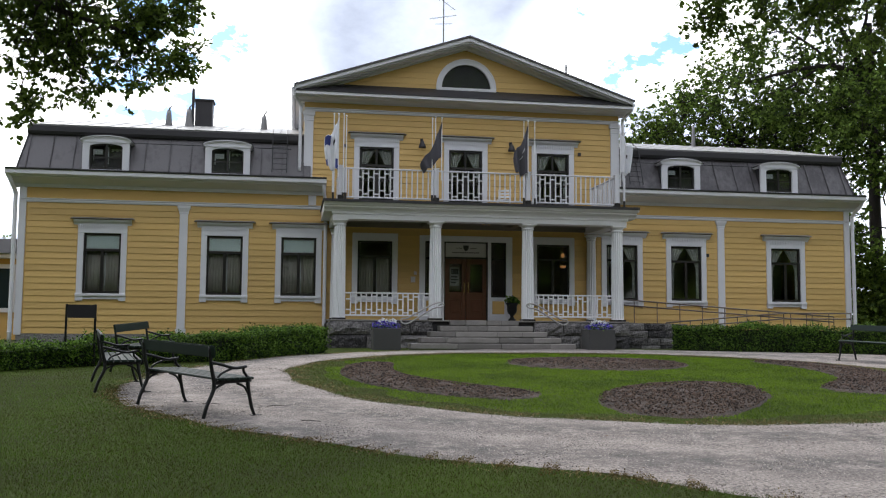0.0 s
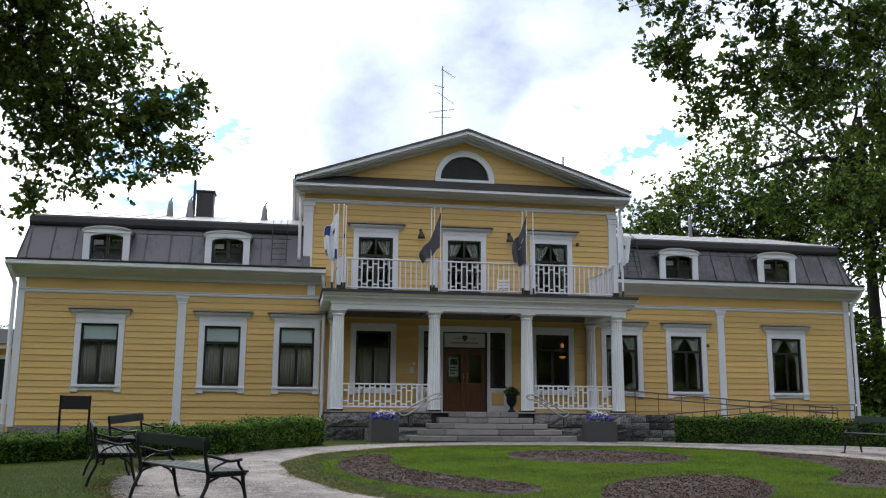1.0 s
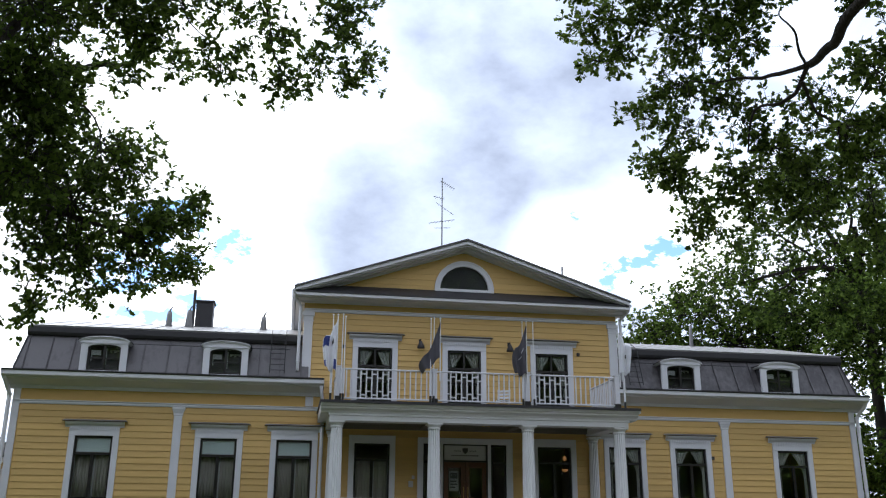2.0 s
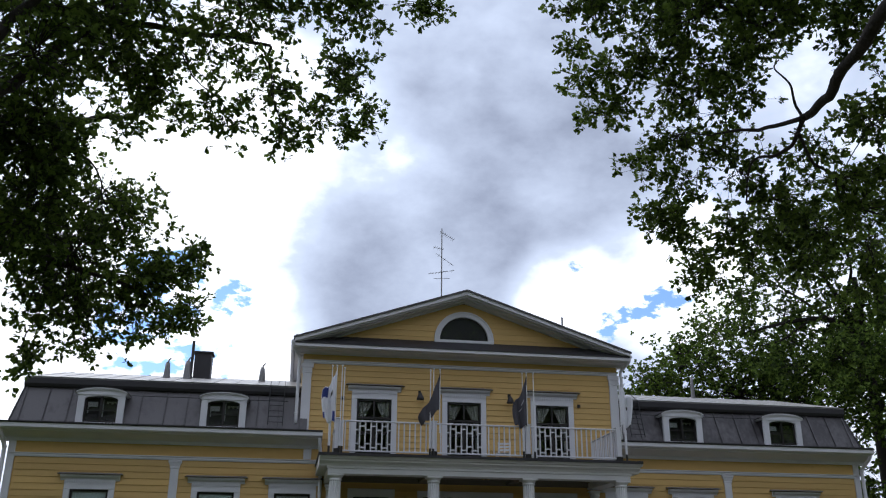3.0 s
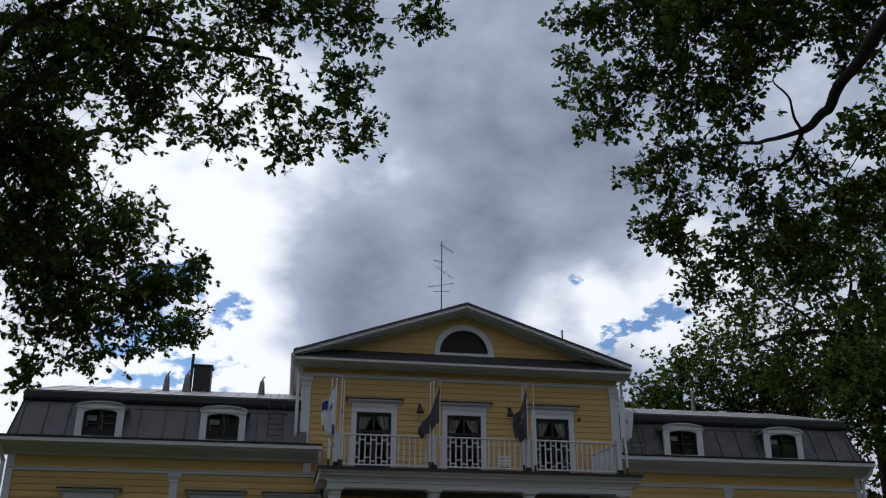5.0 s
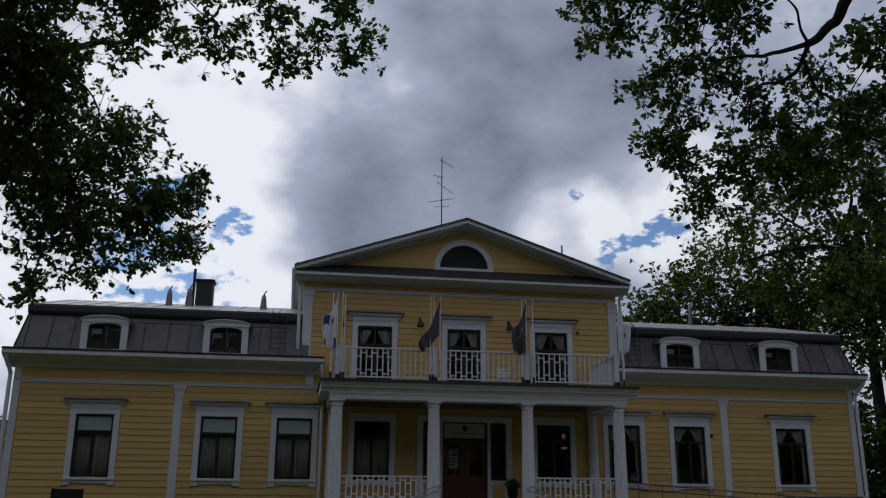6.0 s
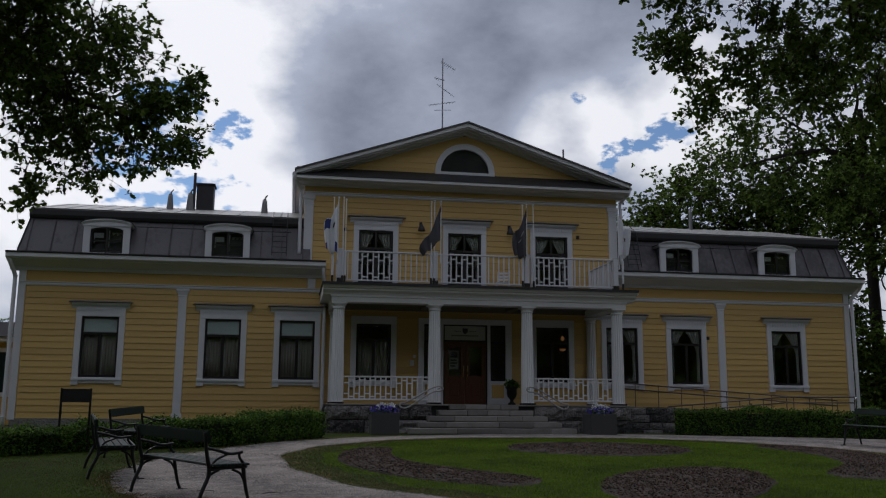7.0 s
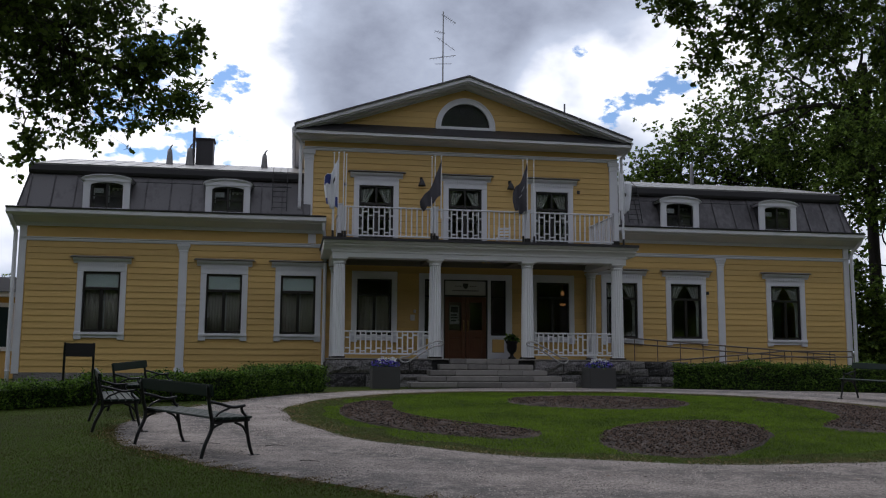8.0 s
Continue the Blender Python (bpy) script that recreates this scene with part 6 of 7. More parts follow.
# ---- the neighbouring wing at the edge ----
def build_neighbour():
    n = thing("garden_house", "low yellow wooden side house with grey roof", "house")
    part("wall", boxes((-17.0, -9.35, 6.0, 12.0, -0.3, 2.95)), YELLOW_FLAT, n)
    part("corner_board", boxes((-9.50, -9.30, 5.95, 6.0, -0.1, 2.95), bevel=0.006), TRIM, n)
    part("cornice", boxes((-17.3, -9.1, 5.6, 12.3, 2.95, 3.12), bevel=0.01), TRIM, n)
    part("roof", hull(bmesh.new(), [(-17.4, 5.5, 3.12), (-9.0, 5.5, 3.12), (-9.0, 12.5, 3.12), (-17.4, 12.5, 3.12)], [(-15.0, 8.8, 3.9), (-10.6, 8.8, 3.9), (-10.6, 9.2, 3.9), (-15.0, 9.2, 3.9)]), FELT, n, "dark felt roof")
    w = empty_part("window", n)
    part("casing", boxes((-11.1, -9.75, 5.93, 6.0, 1.05, 1.2), (-11.1, -9.75, 5.93, 6.0, 2.6, 2.75), (-11.1, -10.95, 5.93, 6.0, 1.2, 2.6), (-9.9, -9.75, 5.93, 6.0, 1.2, 2.6)), TRIM, w)
    part("pane", boxes((-10.95, -9.9, 5.965, 5.985, 1.2, 2.6)), DARK_GLASS, w)
    part("mullion", boxes((-10.45, -10.38, 5.94, 5.97, 1.2, 2.6)), DARK_FRAME, w)


FELT = mat("dark_roof_felt", (0.035, 0.034, 0.036), 0.95, spec=0.1, vary=0.2, bump=0.2)
DARK_GLASS = mat("dark_glazing", (0.02, 0.03, 0.035), 0.05, vary=0.1, bump=0, spec=0.6)
build_neighbour()
# a small lit chandelier inside the room by the porch
LAMP = mat("warm_lamp_glass", (0.8, 0.5, 0.25), 0.4, vary=0.05, bump=0)
LAMP.node_tree.nodes["Principled BSDF"].inputs["Emission Color"].default_value = (1.0, 0.45, 0.15, 1)
LAMP.node_tree.nodes["Principled BSDF"].inputs["Emission Strength"].default_value = 0.22
ch = thing("chandelier", "small warm lit chandelier inside the porch room", "chandelier", at=(9.0, 1.5, 2.75))
part("bowl", lathe(bmesh.new(), [(0.02, -0.06), (0.08, -0.04), (0.115, 0.01), (0.10, 0.02)], sides=20), LAMP, ch, smooth=True)
part("crown", lathe(bmesh.new(), [(0.03, 0.30), (0.065, 0.34), (0.05, 0.42), (0.02, 0.45)], sides=16), LAMP, ch, smooth=True)
part("rod", tube(bmesh.new(), [(0, 0, 0.0), (0, 0, 1.24)], 0.012, 6), BRASS, ch)


def garden_chair(x, y, z, rz):
    """A small slatted chair, standing on the balcony."""
    c = thing("garden_chair", "small pale metal garden chair on the balcony", "chair", "balcony chairs", at=(x, y, z), rz=rz)
    for sx in (-0.19, 0.19):
        part("front_leg", tube(bmesh.new(), [(sx, -0.2, 0), (sx, -0.18, 0.44)], 0.012, 6), WHITE, c)
        part("back_leg", tube(bmesh.new(), [(sx, 0.22, 0), (sx, 0.18, 0.44), (sx, 0.24, 0.84)], 0.012, 6), WHITE, c)
    for i in range(5):
        part("seat_slat", boxes((-0.2, 0.2, -0.19 + i * 0.075, -0.13 + i * 0.075, 0.435, 0.45)), WHITE, c)
    for i in range(3):
        part("back_slat", boxes((-0.2, 0.2, 0.205 + i * 0.018, 0.217 + i * 0.018, 0.55 + i * 0.1, 0.61 + i * 0.1)), WHITE, c)


garden_chair(6.45, -0.6, 4.216, -20)
for x in (5.62, 5.78):
    s = thing("porch_spotlight", "small brass spotlight under the porch ceiling", "spotlight", "porch spotlights", at=(x, -1.5, 3.895))
    part("stem", tube(bmesh.new(), [(0, 0, 0), (0, 0, -0.06)], 0.01, 6), BRASS, s)
    part("head", lathe(bmesh.new(), [(0.03, -0.14), (0.045, -0.13), (0.04, -0.07), (0.015, -0.05)], sides=14), BRASS, s, smooth=True)

# ---- trees ----
def gnarl(pts, amount):
    """Knees and kinks along a limb, none at its ends."""
    last = len(pts) - 1
    return [p + (noise.noise_vector(p * 2.3) + 0.6 * noise.noise_vector(p * 6.1)) * amount * min(1.0, i, last - i) for i, p in enumerate(pts)]


def tree(name, label, base, top, girth, blobs, leaf_size, per_twig, density, material, seed, limbs=(), shape=LOBED, group="", sparse_over=9.0):
    """A trunk from base to top, a limb to each blob (x, y, z, r), twigs inside the blob and leaves in tufts at the twigs' ends;
    blobs of more than sparse_over are thinner."""
    rng = np.random.default_rng(seed)
    rnd = random.Random(seed)
    t = thing(name, label, "tree", group)
    b, tp = Vector(base), Vector(top)
    wood = bmesh.new()
    trunk_pts = curve_pts([b - Vector((0, 0, 0.3)), b + (tp - b) * 0.35 + Vector((rnd.uniform(-.2, .2), rnd.uniform(-.2, .2), 0)), b + (tp - b) * 0.7, tp], 5)
    tube(wood, trunk_pts, girth, 14, girth * 0.4)
    nodes = [(p, girth * 0.55) for p in trunk_pts[len(trunk_pts) // 3:]]
    for path, r0, r1 in limbs:
        pts = gnarl(curve_pts(path, 6), min(0.06, max(0.035, r0 * 0.7)))
        tube(wood, pts, r0, 8, r1)
        nodes += [(p, r1) for p in pts]
    order = sorted(blobs, key=lambda q: (Vector(q[:3]) - tp).length)
    tufts = []
    for x, y, z, r in order:
        c = Vector((x, y, z))
        near, nr = min(nodes, key=lambda q: (q[0] - c).length + 0.15 * max(0, q[0].z - c.z))
        span = (c - near).length
        side = Vector((rnd.uniform(-1, 1), rnd.uniform(-1, 1), rnd.uniform(-0.2, 1))) * span * 0.14
        side2 = Vector((rnd.uniform(-1, 1), rnd.uniform(-1, 1), rnd.uniform(-0.6, 0.6))) * span * 0.10
        pts = gnarl(curve_pts([near, near.lerp(c, 0.35) + side, near.lerp(c, 0.7) + side2, c], 5), min(0.06, span * 0.04))
        r0 = min(nr, 0.016 * (1 + span) * (1 + r * 0.6) * (girth / 0.4) ** 0.5)
        tube(wood, pts, r0, 7, r0 * 0.35)
        nodes += [(p, r0 * 0.6) for p in pts[3:]]
        k = int(density * (r / leaf_size) ** 2 * min(1.0, (sparse_over / r) ** 3)) + 5
        seeds = pts[len(pts) // 2:]
        for _ in range(k):
            d = Vector(rng.normal(size=3)).normalized()
            rr = r * rnd.uniform(0.15, 1.0) ** 0.55 * (1 + 0.35 * noise.noise(d * 1.6 + c))
            e = c + Vector((d.x, d.y, d.z * 0.85)) * rr
            s = seeds[rnd.randrange(len(seeds))]
            s = s.lerp(e, rnd.uniform(0, 0.25))
            m = s.lerp(e, 0.55) + Vector(rng.normal(size=3)) * rr * 0.13
            tube(wood, [s, m, e], max(0.005, r0 * 0.3), 4, 0.003)
            tufts.append((e, (e - m).normalized(), per_twig))
            if rnd.random() < 0.8:
                tufts.append((m, (e - s).normalized(), per_twig // 2))
            for _ in range(2):
                if rnd.random() < 0.75:
                    e2 = m + (e - s) * rnd.uniform(0.2, 0.5) + Vector(rng.normal(size=3)) * max(rr * 0.22, leaf_size)
                    tube(wood, [m.lerp(e, rnd.uniform(0, 0.6)), e2], 0.004, 3, 0.002)
                    tufts.append((e2, (e2 - m).normalized(), per_twig))
    part("trunk", wood, BARK, t, smooth=True)
    cs, ways = [], []
    for p, way, k in tufts:
        cs.append(np.array(p) + rng.normal(size=(k, 3)) * leaf_size * 0.13)
        ways.append(np.repeat(np.array(way)[None], k, 0))
    c, ways = np.concatenate(cs), np.concatenate(ways)
    v, f = leaf_mesh(c, rng.uniform(0.65, 1.2, len(c)) * leaf_size, shape, 0.15, rng, ways)
    crown = fast_mesh("crown", v, f, material, t)
    return t


# crowns by bough: x, y, z, radius of each leafy mass
OAK_TIP_SPRAYS = [  # outermost sprays over the bench
    (-1.76, -14.74, 5.27, 0.32), (-1.64, -14.29, 4.91, 0.26), (-1.57, -14.11, 4.66, 0.16), (-1.99, -14.34, 4.53, 0.3), (-2.28, -15.17, 5.05, 0.5), (-1.53, -14.67, 5.46, 0.16), (-3.85, -14.72, 3.61, 0.13), (-3.04, -14.6, 3.99, 0.1), (-3.64, -14.93, 3.84, 0.16)]
OAK_LOW_BOUGH = [  # over the bench
    (-3.02, -16.15, 4.94, 1.0), (-3.36, -17.34, 4.92, 0.9), (-2.44, -15.74, 5.64, 0.7), (-2.09, -14.94, 5.08, 0.55), (-3.08, -15.47, 4.43, 0.75),
    (-2.43, -14.82, 4.49, 0.5), (-1.88, -14.28, 4.72, 0.28), (-3.46, -17.68, 5.65, 0.8), (-1.52, -15.0, 5.53, 0.14), (-4.4, -16.5, 5.3, 1.1),
    (-5.2, -16.8, 3.9, 0.9), (-3.6, -15.42, 3.71, 0.18), (-2.88, -14.99, 4.0, 0.16), (-3.43, -16.06, 4.31, 0.5), (-2.32, -14.97, 5.06, 0.5),
    (-2.72, -16.34, 5.62, 0.7), (-3.6, -15.4, 5.3, 0.9), (-3.3, -14.6, 4.9, 0.6), (-3.25, -17.39, 5.13, 0.6),
    (-3.16, -17.56, 5.59, 0.5)]
OAK_MID_BOUGH = [  # towards the drive; the wide overhead masses are unseen, added for shade
    (-2.95, -17.09, 5.99, 0.45), (-3.05, -19.04, 6.25, 0.9), (-2.37, -18.71, 7.0, 0.7), (-1.61, -17.96, 7.02, 0.55), (-4.2, -17.8, 6.6, 1.1),
    (-3.2, -19.8, 7.6, 1.0), (-1.6, -19.4, 8.2, 0.9), (-3.0, -21.5, 8.5, 1.4), (-2.13, -17.8, 6.57, 0.5), (-3.12, -17.82, 6.14, 0.7),
    (-1.71, -16.7, 6.81, 0.3), (-3.05, -18.9, 6.9, 0.6), (-2.6, -18.5, 6.75, 0.55), (-2.0, -18.6, 7.4, 0.55), (-2.2, -18.0, 6.8, 0.5),
    (-3.5, -18.0, 5.9, 0.6), (-5.0, -24.5, 9.5, 1.8)]
OAK_HIGH_BOUGH = [  # reaching furthest out
    (-2.31, -17.1, 6.5, 0.35), (0.85, -16.75, 7.08, 0.25), (0.51, -16.91, 7.4, 0.3),
    (-0.88, -18.2, 7.53, 0.65), (-0.57, -17.28, 7.03, 0.5), (0.13, -16.85, 6.91, 0.38), (0.3, -17.51, 7.43, 0.42), (0.56, -17.86, 7.95, 0.42),
    (1.29, -18.08, 8.15, 0.28), (0.2, -19.4, 8.8, 0.9), (-1.1, -17.58, 6.47, 0.42), (-0.38, -16.99, 6.52, 0.36), (0.53, -16.94, 6.63, 0.16),
    (1.53, -18.02, 8.04, 0.2), (-1.3, -18.1, 7.2, 0.5), (-0.92, -18.25, 7.94, 0.5), (-0.43, -18.14, 8.17, 0.5), (0.02, -17.87, 8.15, 0.45),
    (0.4, -17.78, 8.36, 0.3)]
OAK_SHADE_CROWN = [  # over the trunk, out of view, added to shade the near lawn
    (-5.5, -19.5, 8.0, 1.6), (-11.0, -14.5, 8.0, 2.2), (-10.0, -18.0, 9.2, 2.2), (-8.5, -21.0, 9.0, 2.0), (-13.0, -17.0, 10.0, 2.2),
    (-9.0, -19.0, 11.5, 2.2), (-7.5, -24.0, 8.0, 1.8)]
DRIVE_OAK_TIPS = [  # outer sprays
    (3.49, -18.03, 7.14, 0.28), (3.76, -17.89, 6.75, 0.3), (3.87, -18.19, 7.17, 0.35), (5.06, -17.14, 5.61, 0.3), (5.29, -17.14, 5.38, 0.3),
    (3.65, -18.91, 7.6, 0.34), (4.0, -18.66, 7.04, 0.34), (4.37, -19.6, 7.2, 0.55), (4.5, -18.4, 6.24, 0.42), (4.6, -20.6, 8.0, 0.9),
    (3.13, -18.79, 7.7, 0.22), (3.26, -18.54, 7.28, 0.18), (3.89, -18.35, 6.62, 0.24), (4.35, -17.75, 6.06, 0.26), (4.61, -17.39, 5.57, 0.26),
    (3.42, -18.96, 7.79, 0.3), (4.2, -19.0, 7.3, 0.4), (4.5, -18.9, 7.3, 0.45), (4.59, -18.31, 6.88, 0.4), (4.25, -18.94, 7.65, 0.45),
    (4.4, -19.04, 8.04, 0.45), (3.85, -18.89, 8.16, 0.4)]
DRIVE_OAK_UPPER = [  # above the bare limb
    (4.74, -18.83, 6.76, 0.5), (5.66, -20.67, 6.62, 0.55), (5.18, -18.91, 6.93, 0.45), (5.1, -19.9, 6.9, 0.5), (4.9, -19.3, 6.3, 0.4),
    (5.2, -18.2, 6.3, 0.4), (5.72, -19.57, 7.39, 0.5), (5.5, -18.98, 7.34, 0.5), (5.01, -19.55, 7.56, 0.5), (4.68, -19.54, 7.79, 0.5),
    (5.2, -19.85, 7.79, 0.55), (5.5, -20.23, 7.31, 0.45), (5.58, -20.9, 6.97, 0.4), (5.79, -21.09, 6.63, 0.4)]
DRIVE_OAK_HANGING = [  # below the bare limb
    (6.1, -18.15, 5.28, 0.5), (6.25, -18.83, 5.92, 0.4), (6.46, -19.47, 6.07, 0.35),
    (4.88, -17.79, 5.91, 0.42), (4.9, -17.36, 5.52, 0.36), (5.29, -18.54, 5.76, 0.5), (5.58, -17.82, 5.22, 0.48), (5.55, -17.09, 5.0, 0.4),
    (5.91, -18.7, 5.35, 0.45), (6.1, -20.37, 5.6, 0.4), (6.04, -19.55, 5.2, 0.4), (6.4, -19.47, 4.91, 0.45), (6.39, -18.09, 4.71, 0.4),
    (7.01, -18.38, 4.5, 0.45), (5.33, -16.96, 4.87, 0.3), (6.43, -18.39, 5.06, 0.4), (5.74, -17.92, 4.96, 0.42), (7.3, -19.6, 5.6, 0.6),
    (6.73, -19.38, 5.57, 0.35)]
DRIVE_OAK_SHADE_CROWN = [  # over the trunk, mostly out of view, overhead canopy added for shade
    (6.2, -21.2, 7.8, 1.1), (7.6, -20.0, 6.6, 1.1), (8.6, -20.5, 8.2, 1.6), (6.2, -23.0, 8.6, 1.4), (9.5, -18.5, 7.5, 1.7), (8.2, -23.5, 9.0, 1.9),
    (10.5, -21.0, 10.0, 2.2), (4.5, -24.5, 9.5, 1.8), (12.0, -23.5, 9.0, 2.0)]


def build_trees():
    tree("oak_tree", "old oak with dark limbs reaching over the lawn", (-8.6, -18.6, float(ground_z(-18.6))), (-7.2, -18.2, 7.5), 0.46, OAK_TIP_SPRAYS + OAK_LOW_BOUGH + OAK_MID_BOUGH + OAK_HIGH_BOUGH + OAK_SHADE_CROWN, 0.108, 8, 0.95, OAK_LEAF, 11, sparse_over=1.15,
         limbs=[([(-7.9, -18.4, 3.6), (-5.6, -17.7, 5.0), (-4.0, -17.6, 5.75), (-3.1, -17.3, 6.25), (-2.5, -16.9, 6.6)], 0.10, 0.035), ([(-7.4, -18.3, 6.2), (-5.2, -18.8, 6.9), (-3.4, -18.7, 7.0), (-1.8, -18.0, 7.35), (-0.6, -17.6, 7.5)], 0.09, 0.02),
                ([(-5.6, -17.7, 5.0), (-4.2, -16.6, 4.9), (-3.0, -15.6, 4.9), (-2.2, -14.9, 4.8)], 0.07, 0.02),
                ([(-5.6, -18.9, 5.0), (-3.53, -19.28, 5.5), (-3.2, -18.9, 5.9), (-2.91, -18.73, 6.4), (-2.58, -18.58, 6.91), (-2.3, -18.4, 7.48)], 0.085, 0.03), ([(-3.54, -19.42, 5.55), (-3.16, -19.29, 6.58), (-2.81, -19.12, 7.05), (-2.29, -18.95, 7.56)], 0.07, 0.025)])
    tree("oak_tree", "old oak with gnarled bare limb over the drive", (12.2, -22.8, float(ground_z(-22.8))), (10.2, -22.2, 8.0), 0.46, DRIVE_OAK_TIPS + DRIVE_OAK_UPPER + DRIVE_OAK_HANGING + DRIVE_OAK_SHADE_CROWN, 0.104, 8, 0.98, OAK_LEAF, 23, sparse_over=1.15,
         limbs=[([(10.6, -22.4, 5.0), (8.0, -22.9, 6.3), (5.9, -22.6, 6.35), (5.4, -21.52, 6.05), (5.43, -20.84, 5.89), (5.41, -20.29, 5.73), (5.36, -19.98, 5.71)], 0.10, 0.042),
                ([(5.36, -19.98, 5.71), (5.18, -19.63, 5.76), (4.98, -19.22, 5.93), (4.85, -18.9, 6.0)], 0.032, 0.010), ([(5.36, -19.98, 5.71), (5.46, -19.57, 5.58), (5.36, -19.35, 5.53), (5.24, -19.06, 5.59), (5.36, -18.59, 5.28)], 0.030, 0.010),
                ([(5.4, -19.81, 5.6), (5.69, -19.6, 5.37), (5.99, -19.5, 5.3), (6.15, -19.24, 5.07)], 0.022, 0.008), ([(5.36, -19.98, 5.71), (5.26, -20.03, 5.9), (5.16, -20.18, 6.02), (5.05, -20.11, 6.23), (5.11, -20.1, 6.35)], 0.018, 0.006),
                ([(5.9, -22.6, 6.35), (5.28, -21.13, 6.79), (5.15, -20.44, 7.14), (5.02, -19.65, 7.34), (4.74, -19.24, 7.72)], 0.06, 0.02)])
    far = [(22.5, 5.64, 12.0, 1.6), (20.9, 6.85, 12.3, 1.5), (19.4, 7.85, 11.7, 1.3), (21.89, 5.54, 14.0, 1.7), (23.6, 4.37, 14.6, 2.0), (20.2, 6.73, 14.0, 1.4), (24.5, 4.63, 12.2, 1.6), (22.6, 6.2, 16.0, 1.9), (25.0, 5.0, 17.0, 2.3), (27.0, 5.5, 13.5, 2.2), (21.0, 6.5, 15.7, 1.4),
           (26.0, 7.0, 10.0, 2.0), (21.99, 8.56, 11.23, 1.5), (21.79, 4.6, 9.65, 1.3), (21.9, 3.8, 8.54, 1.4), (22.3, 3.2, 9.76, 1.4), (21.5, 4.9, 8.39, 1.3), (20.0, 9.0, 13.38, 1.3)]
    tree("maple_tree", "tall spreading tree with dark forked limbs behind house", (24.2, 6.2, 0.09), (23.6, 5.6, 13.5), 0.30, far, 0.16, 8, 0.68, FAR_LEAF, 31, shape=OVAL, group="trees behind the house",
         limbs=[([(24.0, 5.9, 9.0), (23.2, 5.6, 10.9), (22.3, 5.8, 11.6), (21.0, 6.6, 11.7), (19.6, 7.6, 11.4), (18.6, 8.3, 11.2)], 0.16, 0.03), ([(23.8, 5.7, 10.3), (22.9, 5.6, 12.2), (22.2, 5.6, 13.4), (21.4, 6.0, 14.6)], 0.15, 0.03),
                ([(22.3, 5.8, 11.6), (21.4, 6.2, 12.5), (20.6, 6.6, 13.2), (19.9, 7.0, 13.3)], 0.08, 0.02), ([(21.6, 6.2, 11.65), (20.6, 6.7, 10.9), (19.8, 7.2, 10.7)], 0.06, 0.02), ([(22.9, 5.6, 12.2), (23.3, 5.3, 13.6), (23.0, 5.0, 15.0)], 0.10, 0.03)])
    low = [(18.7, 10.2, 10.5, 1.7), (17.2, 12.6, 10.0, 1.7), (15.8, 15.0, 9.7, 1.4), (20.8, 11.8, 9.6, 2.2), (19.2, 14.7, 9.4, 2.2), (23.5, 10.4, 9.0, 2.4), (21.0, 12.0, 7.3, 2.2), (24.1, 8.7, 7.6, 2.2), (25.8, 9.5, 10.6, 2.4), (18.0, 14.0, 8.0, 2.2), (22.4, 10.6, 11.0, 1.7), (17.16, 13.46, 10.3, 1.4), (18.37, 12.54, 11.6, 1.5), (19.79, 11.51, 12.6, 1.6), (21.44, 11.21, 11.32, 1.7), (22.55, 11.0, 9.69, 1.8), (16.4, 14.4, 9.2, 1.3)]
    tree("maple_tree", "broad leafy green tree rising behind the roof", (21.5, 13.5, 0.09), (21.0, 12.8, 9.0), 0.40, low, 0.16, 8, 0.76, FAR_LEAF, 47, shape=OVAL, group="trees behind the house")
    thicket_low = [(21.6, 4.0, 3.9, 0.8), (21.5, 3.8, 2.7, 0.8), (21.3, 4.1, 1.5, 0.8), (22.3, 3.0, 1.2, 1.0), (22.0, 3.6, 3.2, 1.1), (22.1, 3.4, 2.0, 1.0), (21.7, 4.2, 4.6, 0.8), (22.4, 3.6, 6.6, 0.8), (23.6, 2.6, 3.4, 1.8), (22.0, 4.6, 2.6, 1.6), (24.6, 2.2, 6.2, 2.0), (21.5, 6.0, 4.2, 1.6), (23.0, 3.0, 1.4, 1.5), (25.0, 1.5, 2.2, 1.9), (21.3, 5.2, 1.2, 1.3), (26.5, 3.0, 1.5, 2.0), (27.0, 0.0, 4.0, 2.2), (25.5, 6.0, 1.5, 1.8), (24.0, 1.8, 4.4, 1.6)]
    thicket_high = [(21.9, 3.3, 0.9, 1.0), (23.5, 6.0, 1.2, 1.4), (22.6, 4.0, 0.7, 1.0), (22.7, 3.6, 7.5, 1.5), (23.5, 3.0, 9.0, 1.5), (24.3, 2.8, 8.0, 1.4), (22.4, 6.0, 9.6, 1.7), (24.6, 6.0, 10.2, 1.8), (26.4, 5.0, 9.4, 1.9), (23.4, 6.5, 11.4, 1.7), (25.6, 6.5, 12.2, 1.8), (20.6, 7.0, 9.8, 1.5), (27.0, 4.0, 7.2, 1.8)]
    tree("understorey_tree", "dense dark green young trees beside the gable", (23.2, 4.0, 0.09), (23.2, 3.8, 5.0), 0.14, thicket_low + thicket_high, 0.17, 7, 1.0, FAR_LEAF, 53, shape=OVAL, group="trees behind the house")
    left = [(-14.5, 22.0, 4.2, 1.6), (-13.3, 22.5, 5.2, 1.0), (-16.5, 22.0, 4.6, 1.8), (-13.0, 23.0, 3.6, 1.3)]
    tree("birch_tree", "small light green tree beyond the side house", (-14.6, 22.5, 0.09), (-14.6, 22.5, 5.0), 0.14, left, 0.15, 6, 0.22, FAR_LEAF, 61, shape=OVAL)


build_trees()


